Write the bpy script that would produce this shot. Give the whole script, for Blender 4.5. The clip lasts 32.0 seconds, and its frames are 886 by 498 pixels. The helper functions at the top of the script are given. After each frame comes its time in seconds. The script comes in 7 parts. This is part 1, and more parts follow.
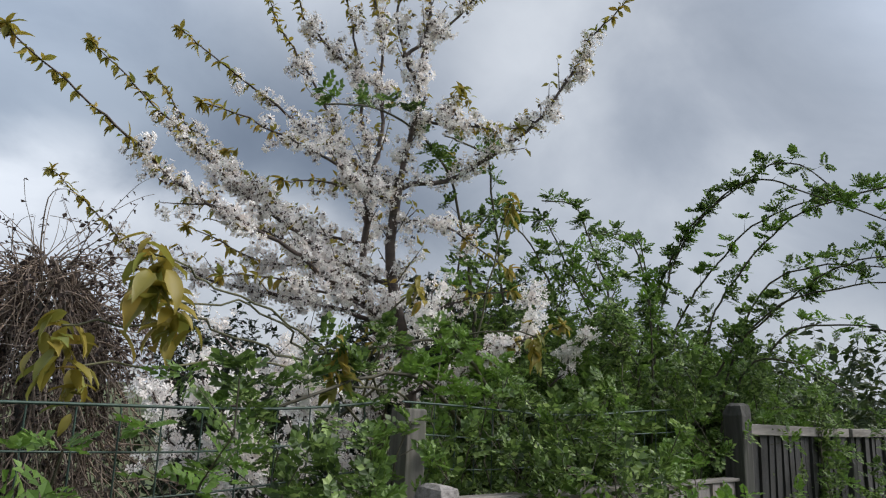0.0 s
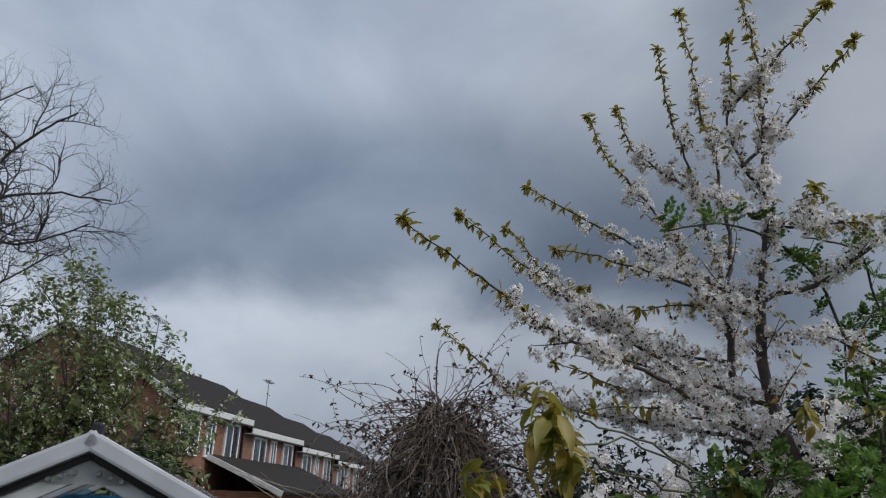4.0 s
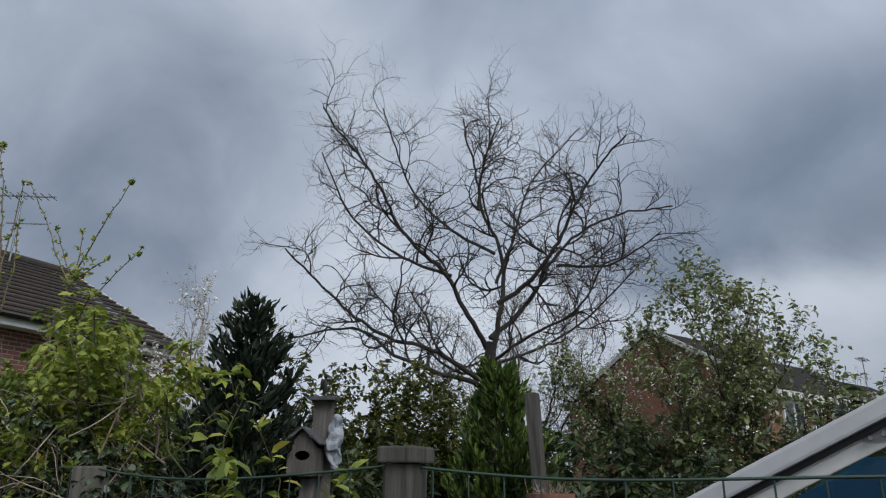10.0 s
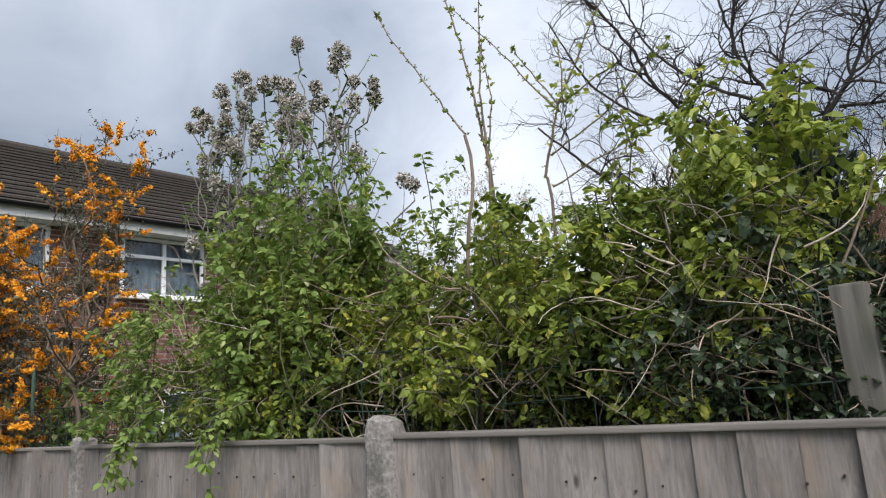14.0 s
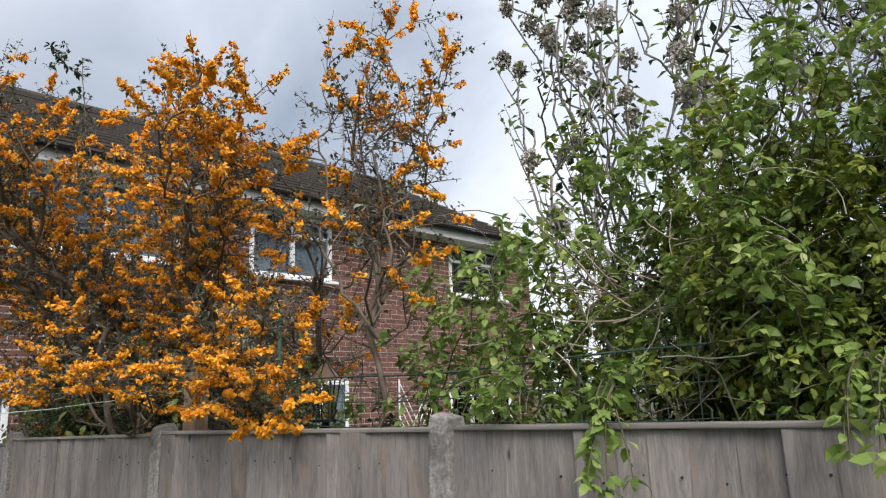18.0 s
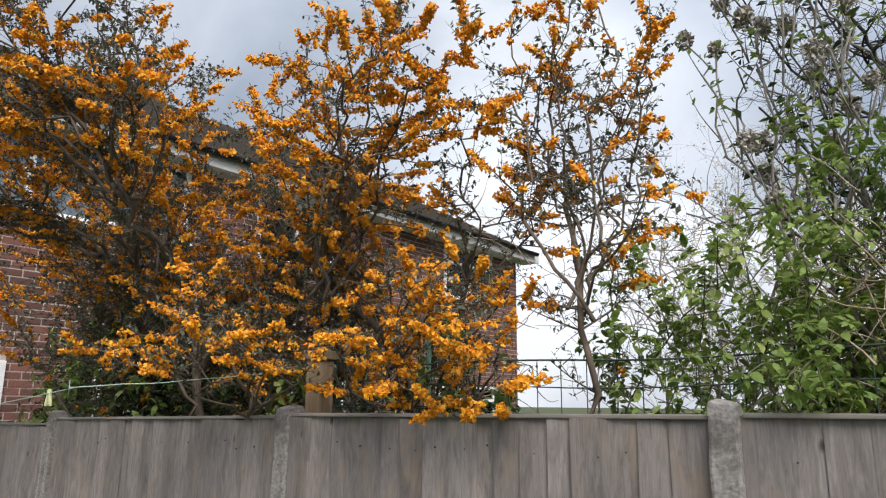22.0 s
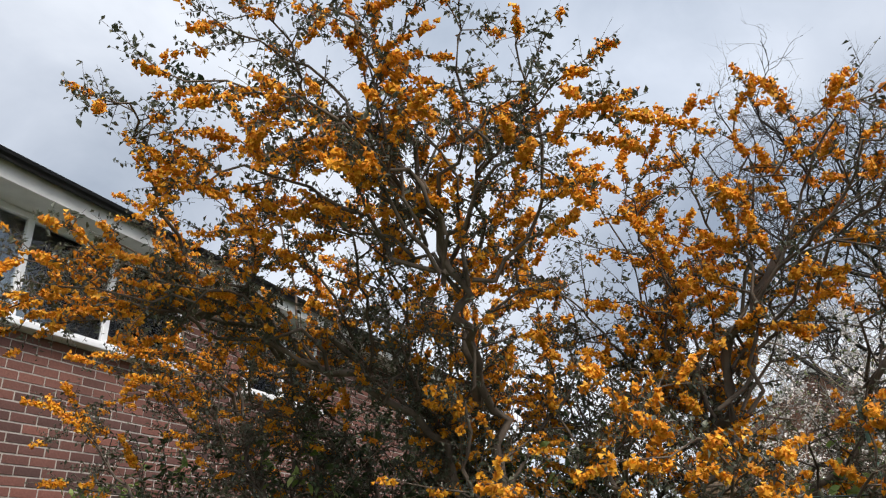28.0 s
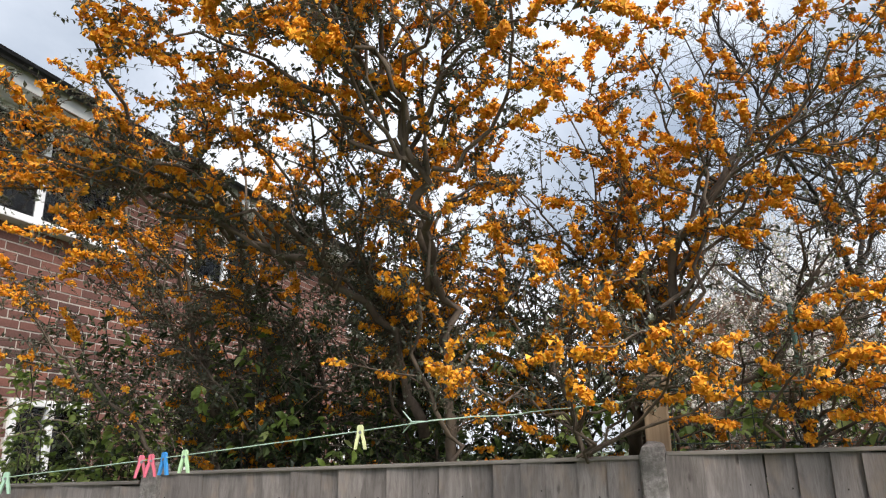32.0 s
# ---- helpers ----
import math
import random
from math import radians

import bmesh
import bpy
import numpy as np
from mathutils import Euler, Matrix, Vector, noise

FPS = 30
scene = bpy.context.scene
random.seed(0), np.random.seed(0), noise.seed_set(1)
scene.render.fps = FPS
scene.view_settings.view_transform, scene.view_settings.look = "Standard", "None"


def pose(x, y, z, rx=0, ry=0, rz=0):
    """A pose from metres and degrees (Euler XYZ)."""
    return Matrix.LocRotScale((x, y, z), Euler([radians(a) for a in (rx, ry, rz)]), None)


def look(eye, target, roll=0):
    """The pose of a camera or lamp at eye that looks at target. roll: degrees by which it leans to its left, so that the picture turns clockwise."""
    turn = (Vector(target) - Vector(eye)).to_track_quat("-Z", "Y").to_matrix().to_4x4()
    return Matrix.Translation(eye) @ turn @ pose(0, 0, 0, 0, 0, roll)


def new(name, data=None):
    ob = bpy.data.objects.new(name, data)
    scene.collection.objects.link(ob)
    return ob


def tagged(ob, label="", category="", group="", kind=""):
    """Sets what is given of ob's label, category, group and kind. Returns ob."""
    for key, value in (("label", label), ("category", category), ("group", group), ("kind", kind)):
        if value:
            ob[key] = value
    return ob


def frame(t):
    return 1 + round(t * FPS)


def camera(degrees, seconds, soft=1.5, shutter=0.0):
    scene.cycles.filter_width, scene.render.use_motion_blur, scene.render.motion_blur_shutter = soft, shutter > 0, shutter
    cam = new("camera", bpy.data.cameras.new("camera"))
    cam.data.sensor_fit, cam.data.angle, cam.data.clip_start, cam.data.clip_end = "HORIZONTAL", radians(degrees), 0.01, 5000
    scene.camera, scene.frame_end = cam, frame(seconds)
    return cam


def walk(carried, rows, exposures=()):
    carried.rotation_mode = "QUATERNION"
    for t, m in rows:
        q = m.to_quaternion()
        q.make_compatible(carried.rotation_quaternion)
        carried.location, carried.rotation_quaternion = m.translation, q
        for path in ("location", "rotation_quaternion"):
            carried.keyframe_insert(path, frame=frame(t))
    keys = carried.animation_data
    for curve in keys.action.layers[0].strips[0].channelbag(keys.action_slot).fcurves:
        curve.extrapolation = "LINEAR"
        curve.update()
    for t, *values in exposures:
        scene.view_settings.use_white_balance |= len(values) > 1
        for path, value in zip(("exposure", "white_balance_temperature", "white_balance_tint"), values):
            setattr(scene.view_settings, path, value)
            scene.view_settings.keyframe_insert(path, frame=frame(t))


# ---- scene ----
# ---- camera and its walk (x along the fence, y beyond it, metres) ----
cam = camera(64.3, 32.0, soft=1.2)
PATH = [
    (0, 2.266, -1.468, 1.850, -46.03, 11.59, 2.35),
    (0.5, 2.273, -1.476, 1.850, -46.06, 11.39, 2.75),
    (1, 2.284, -1.471, 1.846, -45.89, 11.88, 2.96),
    (1.5, 2.281, -1.468, 1.850, -45.71, 13.38, 3.39),
    (2, 2.271, -1.473, 1.854, -44.32, 14.07, 3.61),
    (2.5, 2.242, -1.481, 1.868, -38.68, 14.78, 3.21),
    (3, 2.195, -1.500, 1.883, -32.11, 16.69, 2.40),
    (3.5, 2.144, -1.520, 1.887, -23.64, 18.38, 2.74),
    (4, 2.120, -1.543, 1.894, -17.82, 19.69, 2.02),
    (4.5, 2.089, -1.563, 1.897, -13.68, 22.39, 1.62),
    (6.5, 2.042, -1.593, 1.919, -5.09, 30.10, 0.81),
    (7, 2.036, -1.593, 1.930, -4.85, 31.50, 1.06),
    (7.5, 1.992, -1.595, 1.919, -2.57, 31.79, 1.76),
    (8, 1.962, -1.594, 1.883, 1.89, 29.49, 1.61),
    (8.5, 1.936, -1.599, 1.832, 8.72, 24.47, 3.19),
    (9, 1.810, -1.574, 1.810, 15.03, 18.28, 2.63),
    (9.5, 1.624, -1.555, 1.788, 23.20, 18.40, 0.95),
    (10, 1.475, -1.527, 1.777, 25.53, 18.50, 0.42),
    (10.5, 1.313, -1.464, 1.784, 29.50, 18.70, -0.95),
    (11, 1.114, -1.494, 1.759, 32.36, 16.19, -1.56),
    (11.5, 0.875, -1.568, 1.748, 32.67, 15.88, -3.02),
    (12, 0.648, -1.584, 1.697, 33.11, 15.26, -4.15),
    (12.5, 0.392, -1.588, 1.697, 30.85, 13.04, -5.54),
    (13, 0.143, -1.661, 1.693, 27.87, 12.63, -6.05),
    (13.5, -0.074, -1.703, 1.678, 32.63, 12.76, -4.82),
    (14, -0.360, -1.644, 1.649, 38.25, 11.38, -3.77),
    (14.5, -0.631, -1.616, 1.631, 40.04, 10.59, -3.05),
    (15, -0.902, -1.666, 1.649, 40.04, 11.79, -2.76),
    (15.5, -1.150, -1.672, 1.613, 41.15, 11.89, -2.66),
    (17.5, -2.132, -1.762, 1.596, 41.55, 10.79, -2.95),
    (18, -2.297, -1.781, 1.593, 41.77, 11.99, -2.04),
    (18.5, -2.487, -1.901, 1.580, 40.65, 12.59, -2.05),
    (19, -2.660, -1.967, 1.560, 39.39, 12.40, -1.43),
    (19.5, -2.839, -1.990, 1.573, 39.33, 12.40, -0.31),
    (20, -2.975, -2.030, 1.573, 39.23, 12.90, 1.03),
    (20.5, -3.075, -2.119, 1.580, 36.37, 14.00, 0.72),
    (21, -3.128, -2.199, 1.560, 35.10, 14.30, 0.41),
    (21.5, -3.181, -2.269, 1.550, 35.05, 13.70, 0.21),
    (22, -3.275, -2.269, 1.523, 36.31, 12.50, 0.51),
    (22.5, -3.500, -2.239, 1.515, 36.89, 12.10, 0.41),
    (23, -3.700, -2.207, 1.525, 35.18, 11.90, -0.10),
    (23.5, -3.813, -2.216, 1.535, 30.66, 11.90, 0.31),
    (24, -3.967, -2.259, 1.545, 27.79, 12.70, 1.33),
    (24.5, -4.090, -2.314, 1.553, 26.61, 12.90, 0.92),
    (25, -4.221, -2.372, 1.535, 26.26, 14.50, 1.03),
    (25.5, -4.432, -2.421, 1.515, 28.12, 15.59, 1.56),
    (27.5, -5.525, -2.691, 1.526, 23.23, 23.22, -1.90),
    (28, -5.699, -2.841, 1.537, 20.62, 24.06, -2.62),
    (28.5, -5.728, -2.894, 1.529, 20.65, 26.37, -2.47),
    (29, -5.717, -2.903, 1.517, 21.40, 27.87, -2.81),
    (29.5, -5.730, -2.884, 1.508, 21.70, 26.30, -3.02),
    (30, -5.742, -2.875, 1.490, 20.81, 23.16, -2.85),
    (30.5, -5.757, -2.864, 1.481, 19.90, 19.72, -2.12),
    (31, -5.757, -2.864, 1.480, 19.64, 18.24, -1.57),
    (31.5, -5.767, -2.833, 1.490, 19.38, 17.19, -0.81),
    (32, -5.760, -2.820, 1.490, 16.15, 16.15, -0.88),
]
walk(cam, [(t, pose(x, y, z, 90 + tilt, 0, yaw) @ pose(0, 0, 0, 0, 0, lean)) for t, x, y, z, yaw, tilt, lean in PATH],
     exposures=[(0, 0.05, 6750, 12), (2, -0.02, 6750, 12), (3.2, -0.38, 6500, 12), (4, -0.68, 6450, 12), (6.5, -0.98, 6350, 12), (8, -1.02, 6350, 12), (9, -0.82, 6500, 12), (9.6, -0.72, 6500, 12), (10.5, -0.58, 6600, 12), (11.5, -0.22, 6750, 12), (13, 0.05, 6800, 13), (18, 0.2, 6900, 13), (20, 0.1, 6950, 13), (22, 0.15, 7000, 13), (25, 0.2, 7050, 13), (28, 0.1, 7000, 13), (29.3, 0.1, 7000, 13), (31, 0.42, 7150, 13), (32, 0.5, 7150, 13)])

# ---- world and sun: a broken grey overcast ----
SUN_AZ, SUN_EL = -130.0, 46.0         # degrees to the left of +y, and above the horizon


def make_world():
    w = bpy.data.worlds.new("overcast_sky")
    scene.world = w
    w.use_nodes = True
    nt = w.node_tree
    nt.nodes.clear()
    N, L = nt.nodes.new, nt.links.new
    out, bg = N("ShaderNodeOutputWorld"), N("ShaderNodeBackground")
    sky = N("ShaderNodeTexSky")
    sky.sky_type, sky.sun_disc = "NISHITA", False
    sky.sun_elevation, sky.sun_rotation = radians(SUN_EL), radians(-SUN_AZ)
    tc, sep = N("ShaderNodeTexCoord"), N("ShaderNodeSeparateXYZ")
    L(tc.outputs["Generated"], sep.inputs[0])
    add = N("ShaderNodeMath"); add.operation, add.inputs[1].default_value = "ADD", 0.65
    top = N("ShaderNodeMath"); top.operation, top.inputs[1].default_value = "MAXIMUM", 0.0
    L(sep.outputs["Z"], top.inputs[0]); L(top.outputs[0], add.inputs[0])
    dx, dy = N("ShaderNodeMath"), N("ShaderNodeMath")
    for d, axis in ((dx, "X"), (dy, "Y")):
        d.operation = "DIVIDE"
        L(sep.outputs[axis], d.inputs[0]); L(add.outputs[0], d.inputs[1])
    com = N("ShaderNodeCombineXYZ")
    L(dx.outputs[0], com.inputs[0]); L(dy.outputs[0], com.inputs[1])
    com.inputs[2].default_value = 3.7
    big, small = N("ShaderNodeTexNoise"), N("ShaderNodeTexNoise")
    for n, sc, det, rough, dist in ((big, 1.35, 2, 0.5, 0.4), (small, 4.2, 6, 0.55, 0.4)):
        n.inputs["Scale"].default_value, n.inputs["Detail"].default_value = sc, det
        n.inputs["Roughness"].default_value, n.inputs["Distortion"].default_value = rough, dist
        L(com.outputs[0], n.inputs["Vector"])
    mixn = N("ShaderNodeMath"); mixn.operation = "MULTIPLY_ADD"
    mixn.inputs[1].default_value = 0.35
    L(small.outputs["Fac"], mixn.inputs[0]); L(big.outputs["Fac"], mixn.inputs[2])
    ramp = N("ShaderNodeValToRGB")
    e = ramp.color_ramp.elements
    e[0].position, e[0].color = 0.50, (0.255, 0.32, 0.415, 1)
    e[1].position, e[1].color = 0.84, (0.76, 0.845, 0.95, 1)
    m = ramp.color_ramp.elements.new(0.67); m.color = (0.465, 0.54, 0.65, 1)
    L(mixn.outputs[0], ramp.inputs[0])
    # thin, brighter cloud towards the horizon
    hz = N("ShaderNodeMapRange")
    hz.inputs["From Min"].default_value, hz.inputs["From Max"].default_value = 0.02, 0.30
    hz.inputs["To Min"].default_value, hz.inputs["To Max"].default_value = 0.5, 0.0
    L(sep.outputs["Z"], hz.inputs["Value"])
    low = N("ShaderNodeMix"); low.data_type = "RGBA"
    low.inputs["B"].default_value = (0.52, 0.58, 0.67, 1)
    L(hz.outputs[0], low.inputs["Factor"]); L(ramp.outputs[0], low.inputs["A"])
    # the cloud is thin and bright round the hidden sun
    dot = N("ShaderNodeVectorMath"); dot.operation = "DOT_PRODUCT"
    ce = math.cos(radians(SUN_EL))
    dot.inputs[1].default_value = (-math.sin(radians(SUN_AZ)) * ce, math.cos(radians(SUN_AZ)) * ce, math.sin(radians(SUN_EL)))
    L(tc.outputs["Generated"], dot.inputs[0])
    glow = N("ShaderNodeMapRange"); glow.interpolation_type = "SMOOTHSTEP"
    glow.inputs["From Min"].default_value, glow.inputs["From Max"].default_value = 0.62, 1.0
    glow.inputs["To Min"].default_value, glow.inputs["To Max"].default_value = 1.0, 4.2
    L(dot.outputs["Value"], glow.inputs["Value"])
    # and thinner on the side beyond the fence than along it
    thin = N("ShaderNodeVectorMath"); thin.operation = "DOT_PRODUCT"
    thin.inputs[1].default_value = (-math.sin(radians(30)) * math.cos(radians(32)), math.cos(radians(30)) * math.cos(radians(32)), math.sin(radians(32)))
    L(tc.outputs["Generated"], thin.inputs[0])
    side = N("ShaderNodeMapRange"); side.interpolation_type = "SMOOTHSTEP"
    side.inputs["From Min"].default_value, side.inputs["From Max"].default_value = 0.45, 0.97
    side.inputs["To Min"].default_value, side.inputs["To Max"].default_value = 0.82, 1.33
    L(thin.outputs["Value"], side.inputs["Value"])
    gain0 = N("ShaderNodeMath"); gain0.operation = "MULTIPLY"
    L(glow.outputs[0], gain0.inputs[0]); L(side.outputs[0], gain0.inputs[1])
    # a heavy grey cloud bank low over the far gardens, its edges ragged
    edge = N("ShaderNodeMath"); edge.operation = "MULTIPLY_ADD"
    edge.inputs[1].default_value, edge.inputs[2].default_value = 0.34, -0.20
    L(mixn.outputs[0], edge.inputs[0])
    high = N("ShaderNodeMath"); high.operation = "SUBTRACT"
    L(sep.outputs["Z"], high.inputs[0]); L(edge.outputs[0], high.inputs[1])
    foot, head = N("ShaderNodeMapRange"), N("ShaderNodeMapRange")
    for n, a, b, c, d in ((foot, 0.15, 0.25, 0.0, 1.0), (head, 0.42, 0.58, 1.0, 0.0)):
        n.interpolation_type = "SMOOTHSTEP"
        for key, val in (("From Min", a), ("From Max", b), ("To Min", c), ("To Max", d)):
            n.inputs[key].default_value = val
        L(high.outputs[0], n.inputs["Value"])
    way = N("ShaderNodeVectorMath"); way.operation = "DOT_PRODUCT"
    way.inputs[1].default_value = (math.sin(radians(16)), math.cos(radians(16)), 0.0)
    L(tc.outputs["Generated"], way.inputs[0])
    wide = N("ShaderNodeMapRange"); wide.interpolation_type = "SMOOTHSTEP"
    wide.inputs["From Min"].default_value, wide.inputs["From Max"].default_value = 0.79, 0.91
    L(way.outputs["Value"], wide.inputs["Value"])
    b1, b2 = N("ShaderNodeMath"), N("ShaderNodeMath")
    b1.operation = b2.operation = "MULTIPLY"
    L(foot.outputs[0], b1.inputs[0]); L(head.outputs[0], b1.inputs[1])
    L(b1.outputs[0], b2.inputs[0]); L(wide.outputs[0], b2.inputs[1])
    # thinner, paler cloud over it
    over = N("ShaderNodeVectorMath"); over.operation = "DOT_PRODUCT"
    oe = radians(50)
    over.inputs[1].default_value = (math.sin(radians(4)) * math.cos(oe), math.cos(radians(4)) * math.cos(oe), math.sin(oe))
    L(tc.outputs["Generated"], over.inputs[0])
    pale = N("ShaderNodeMapRange"); pale.interpolation_type = "SMOOTHSTEP"
    pale.inputs["From Min"].default_value, pale.inputs["From Max"].default_value = 0.82, 0.97
    pale.inputs["To Min"].default_value, pale.inputs["To Max"].default_value = 1.0, 1.22
    L(over.outputs["Value"], pale.inputs["Value"])
    gain = N("ShaderNodeMath"); gain.operation = "MULTIPLY"
    L(gain0.outputs[0], gain.inputs[0]); L(pale.outputs[0], gain.inputs[1])
    lit = N("ShaderNodeVectorMath"); lit.operation = "SCALE"
    bank = N("ShaderNodeMix"); bank.data_type, bank.blend_type = "RGBA", "MULTIPLY"
    bank.inputs["B"].default_value = (0.46, 0.51, 0.57, 1)
    L(b2.outputs[0], bank.inputs["Factor"]); L(low.outputs["Result"], bank.inputs["A"])
    L(bank.outputs["Result"], lit.inputs[0]); L(gain.outputs[0], lit.inputs["Scale"])
    dim = N("ShaderNodeVectorMath"); dim.operation = "SCALE"; dim.inputs["Scale"].default_value = 0.10
    L(sky.outputs[0], dim.inputs[0])
    mix = N("ShaderNodeMix"); mix.data_type = "RGBA"; mix.inputs["Factor"].default_value = 0.93
    L(dim.outputs[0], mix.inputs["A"]); L(lit.outputs[0], mix.inputs["B"])
    L(mix.outputs["Result"], bg.inputs["Color"])
    bg.inputs["Strength"].default_value = 1.0
    L(bg.outputs[0], out.inputs[0])


make_world()
sun_data = bpy.data.lights.new("sun", "SUN")
sun_data.energy, sun_data.angle, sun_data.color = 2.7, radians(30), (1.0, 0.96, 0.9)
sun = new("sun", sun_data)
sun.matrix_world = look((-20 * math.sin(radians(SUN_AZ)), 20 * math.cos(radians(SUN_AZ)), 20 * math.tan(radians(SUN_EL))), (0, 0, 0))

# ---- materials ----


def base_mat(name, rough=0.7, metal=0.0):
    mt = bpy.data.materials.new(name)
    mt.use_nodes = True
    nt = mt.node_tree
    b = nt.nodes["Principled BSDF"]
    b.inputs["Roughness"].default_value, b.inputs["Metallic"].default_value = rough, metal
    return mt, nt, b


def coords(nt, scale=(1, 1, 1), kind="Object"):
    tc, mp = nt.nodes.new("ShaderNodeTexCoord"), nt.nodes.new("ShaderNodeMapping")
    mp.inputs["Scale"].default_value = scale
    nt.links.new(tc.outputs[kind], mp.inputs["Vector"])
    return mp.outputs[0]


def noise_tex(nt, vec, scale, detail=4, rough=0.55, dist=0.0):
    n = nt.nodes.new("ShaderNodeTexNoise")
    n.inputs["Scale"].default_value, n.inputs["Detail"].default_value = scale, detail
    n.inputs["Roughness"].default_value, n.inputs["Distortion"].default_value = rough, dist
    if vec is not None:
        nt.links.new(vec, n.inputs["Vector"])
    return n.outputs["Fac"]


def ramp_of(nt, fac, stops):
    r = nt.nodes.new("ShaderNodeValToRGB")
    els = r.color_ramp.elements
    while len(els) < len(stops):
        els.new(0.5)
    for e, (p, c) in zip(els, stops):
        e.position, e.color = p, (*c, 1)
    nt.links.new(fac, r.inputs[0])
    return r.outputs[0]


def mixc(nt, fac, a, b, mode="MIX"):
    m = nt.nodes.new("ShaderNodeMix")
    m.data_type, m.blend_type = "RGBA", mode
    for sock, v in (("Factor", fac), ("A", a), ("B", b)):
        if isinstance(v, (int, float)):
            m.inputs[sock].default_value = v
        elif isinstance(v, tuple):
            m.inputs[sock].default_value = (*v, 1)
        else:
            nt.links.new(v, m.inputs[sock])
    return m.outputs["Result"]


def bump(nt, b, height, strength=0.3, dist=0.01):
    n = nt.nodes.new("ShaderNodeBump")
    n.inputs["Strength"].default_value, n.inputs["Distance"].default_value = strength, dist
    nt.links.new(height, n.inputs["Height"])
    nt.links.new(n.outputs[0], b.inputs["Normal"])


def rnd(nt, kind="island"):
    if kind == "island":
        return nt.nodes.new("ShaderNodeNewGeometry").outputs["Random Per Island"]
    return nt.nodes.new("ShaderNodeObjectInfo").outputs["Random"]


def leaf_mat(name, stops, translucent=0.35, rough=0.5, patch=None):
    """Leaves and petals: colour by piece and by slow patches, part of the light shining through."""
    mt, nt, b = base_mat(name, rough)
    col = ramp_of(nt, rnd(nt), stops)
    if patch:
        col = mixc(nt, ramp_of(nt, noise_tex(nt, coords(nt), 2.2, 2), [(0.45, (0, 0, 0)), (0.65, (0.75, 0.75, 0.75))]), col, patch)
    nt.links.new(col, b.inputs["Base Color"])
    tr, mx = nt.nodes.new("ShaderNodeBsdfTranslucent"), nt.nodes.new("ShaderNodeMixShader")
    nt.links.new(col, tr.inputs["Color"])
    mx.inputs[0].default_value = translucent
    out = nt.nodes["Material Output"]
    nt.links.new(b.outputs[0], mx.inputs[1]); nt.links.new(tr.outputs[0], mx.inputs[2]); nt.links.new(mx.outputs[0], out.inputs[0])
    return mt


def grain_mat(name, dark, light, scale=(30, 30, 3), rough=0.85, vary=0.35, stain=None, kind="object", bstr=0.4):
    """Weathered wood or bark: long grain, blotches, a shift from piece to piece."""
    mt, nt, b = base_mat(name, rough)
    v = coords(nt, scale)
    g = noise_tex(nt, v, 1.0, 6, 0.6, 0.4)
    col = ramp_of(nt, g, [(0.3, dark), (0.7, light)])
    if stain:
        s = ramp_of(nt, noise_tex(nt, coords(nt, (1, 1, 0.45)), 5.5, 5, 0.6), [(0.48, (0, 0, 0)), (0.7, (0.8, 0.8, 0.8))])
        col = mixc(nt, s, col, stain)
    k = nt.nodes.new("ShaderNodeMapRange")
    k.inputs["To Min"].default_value, k.inputs["To Max"].default_value = 1 - vary, 1 + vary * 0.6
    nt.links.new(rnd(nt, kind), k.inputs["Value"])
    hsv = nt.nodes.new("ShaderNodeHueSaturation")
    nt.links.new(k.outputs[0], hsv.inputs["Value"]); nt.links.new(col, hsv.inputs["Color"])
    nt.links.new(hsv.outputs[0], b.inputs["Base Color"])
    bump(nt, b, g, bstr, 0.004)
    return mt


def speckle_mat(name, dark, light, scale=60, rough=0.9, blot=None, blot_scale=4.0, bstr=0.4, metal=0.0):
    mt, nt, b = base_mat(name, rough, metal)
    v = coords(nt)
    n = noise_tex(nt, v, scale, 6, 0.65)
    col = ramp_of(nt, n, [(0.32, dark), (0.68, light)])
    if blot:
        col = mixc(nt, ramp_of(nt, noise_tex(nt, v, blot_scale, 5, 0.6), [(0.5, (0, 0, 0)), (0.68, (0.85, 0.85, 0.85))]), col, blot)
    nt.links.new(col, b.inputs["Base Color"])
    bump(nt, b, n, bstr, 0.004)
    return mt


def glass_mat(name, tint=(0.8, 0.85, 0.88), rough=0.05, alpha=0.35):
    mt, nt, b = base_mat(name, rough)
    b.inputs["Base Color"].default_value = (*tint, 1)
    gl, tr, mx = (nt.nodes.new("ShaderNodeBsdf" + k) for k in ("Glossy", "Transparent", "Diffuse"))
    mix = nt.nodes.new("ShaderNodeMixShader")
    fr = nt.nodes.new("ShaderNodeFresnel"); fr.inputs[0].default_value = 1.6
    gl.inputs["Roughness"].default_value = rough
    tr.inputs["Color"].default_value = (*tint, 1)
    nt.links.new(fr.outputs[0], mix.inputs[0]); nt.links.new(tr.outputs[0], mix.inputs[1]); nt.links.new(gl.outputs[0], mix.inputs[2])
    nt.links.new(mix.outputs[0], nt.nodes["Material Output"].inputs[0])
    return mt


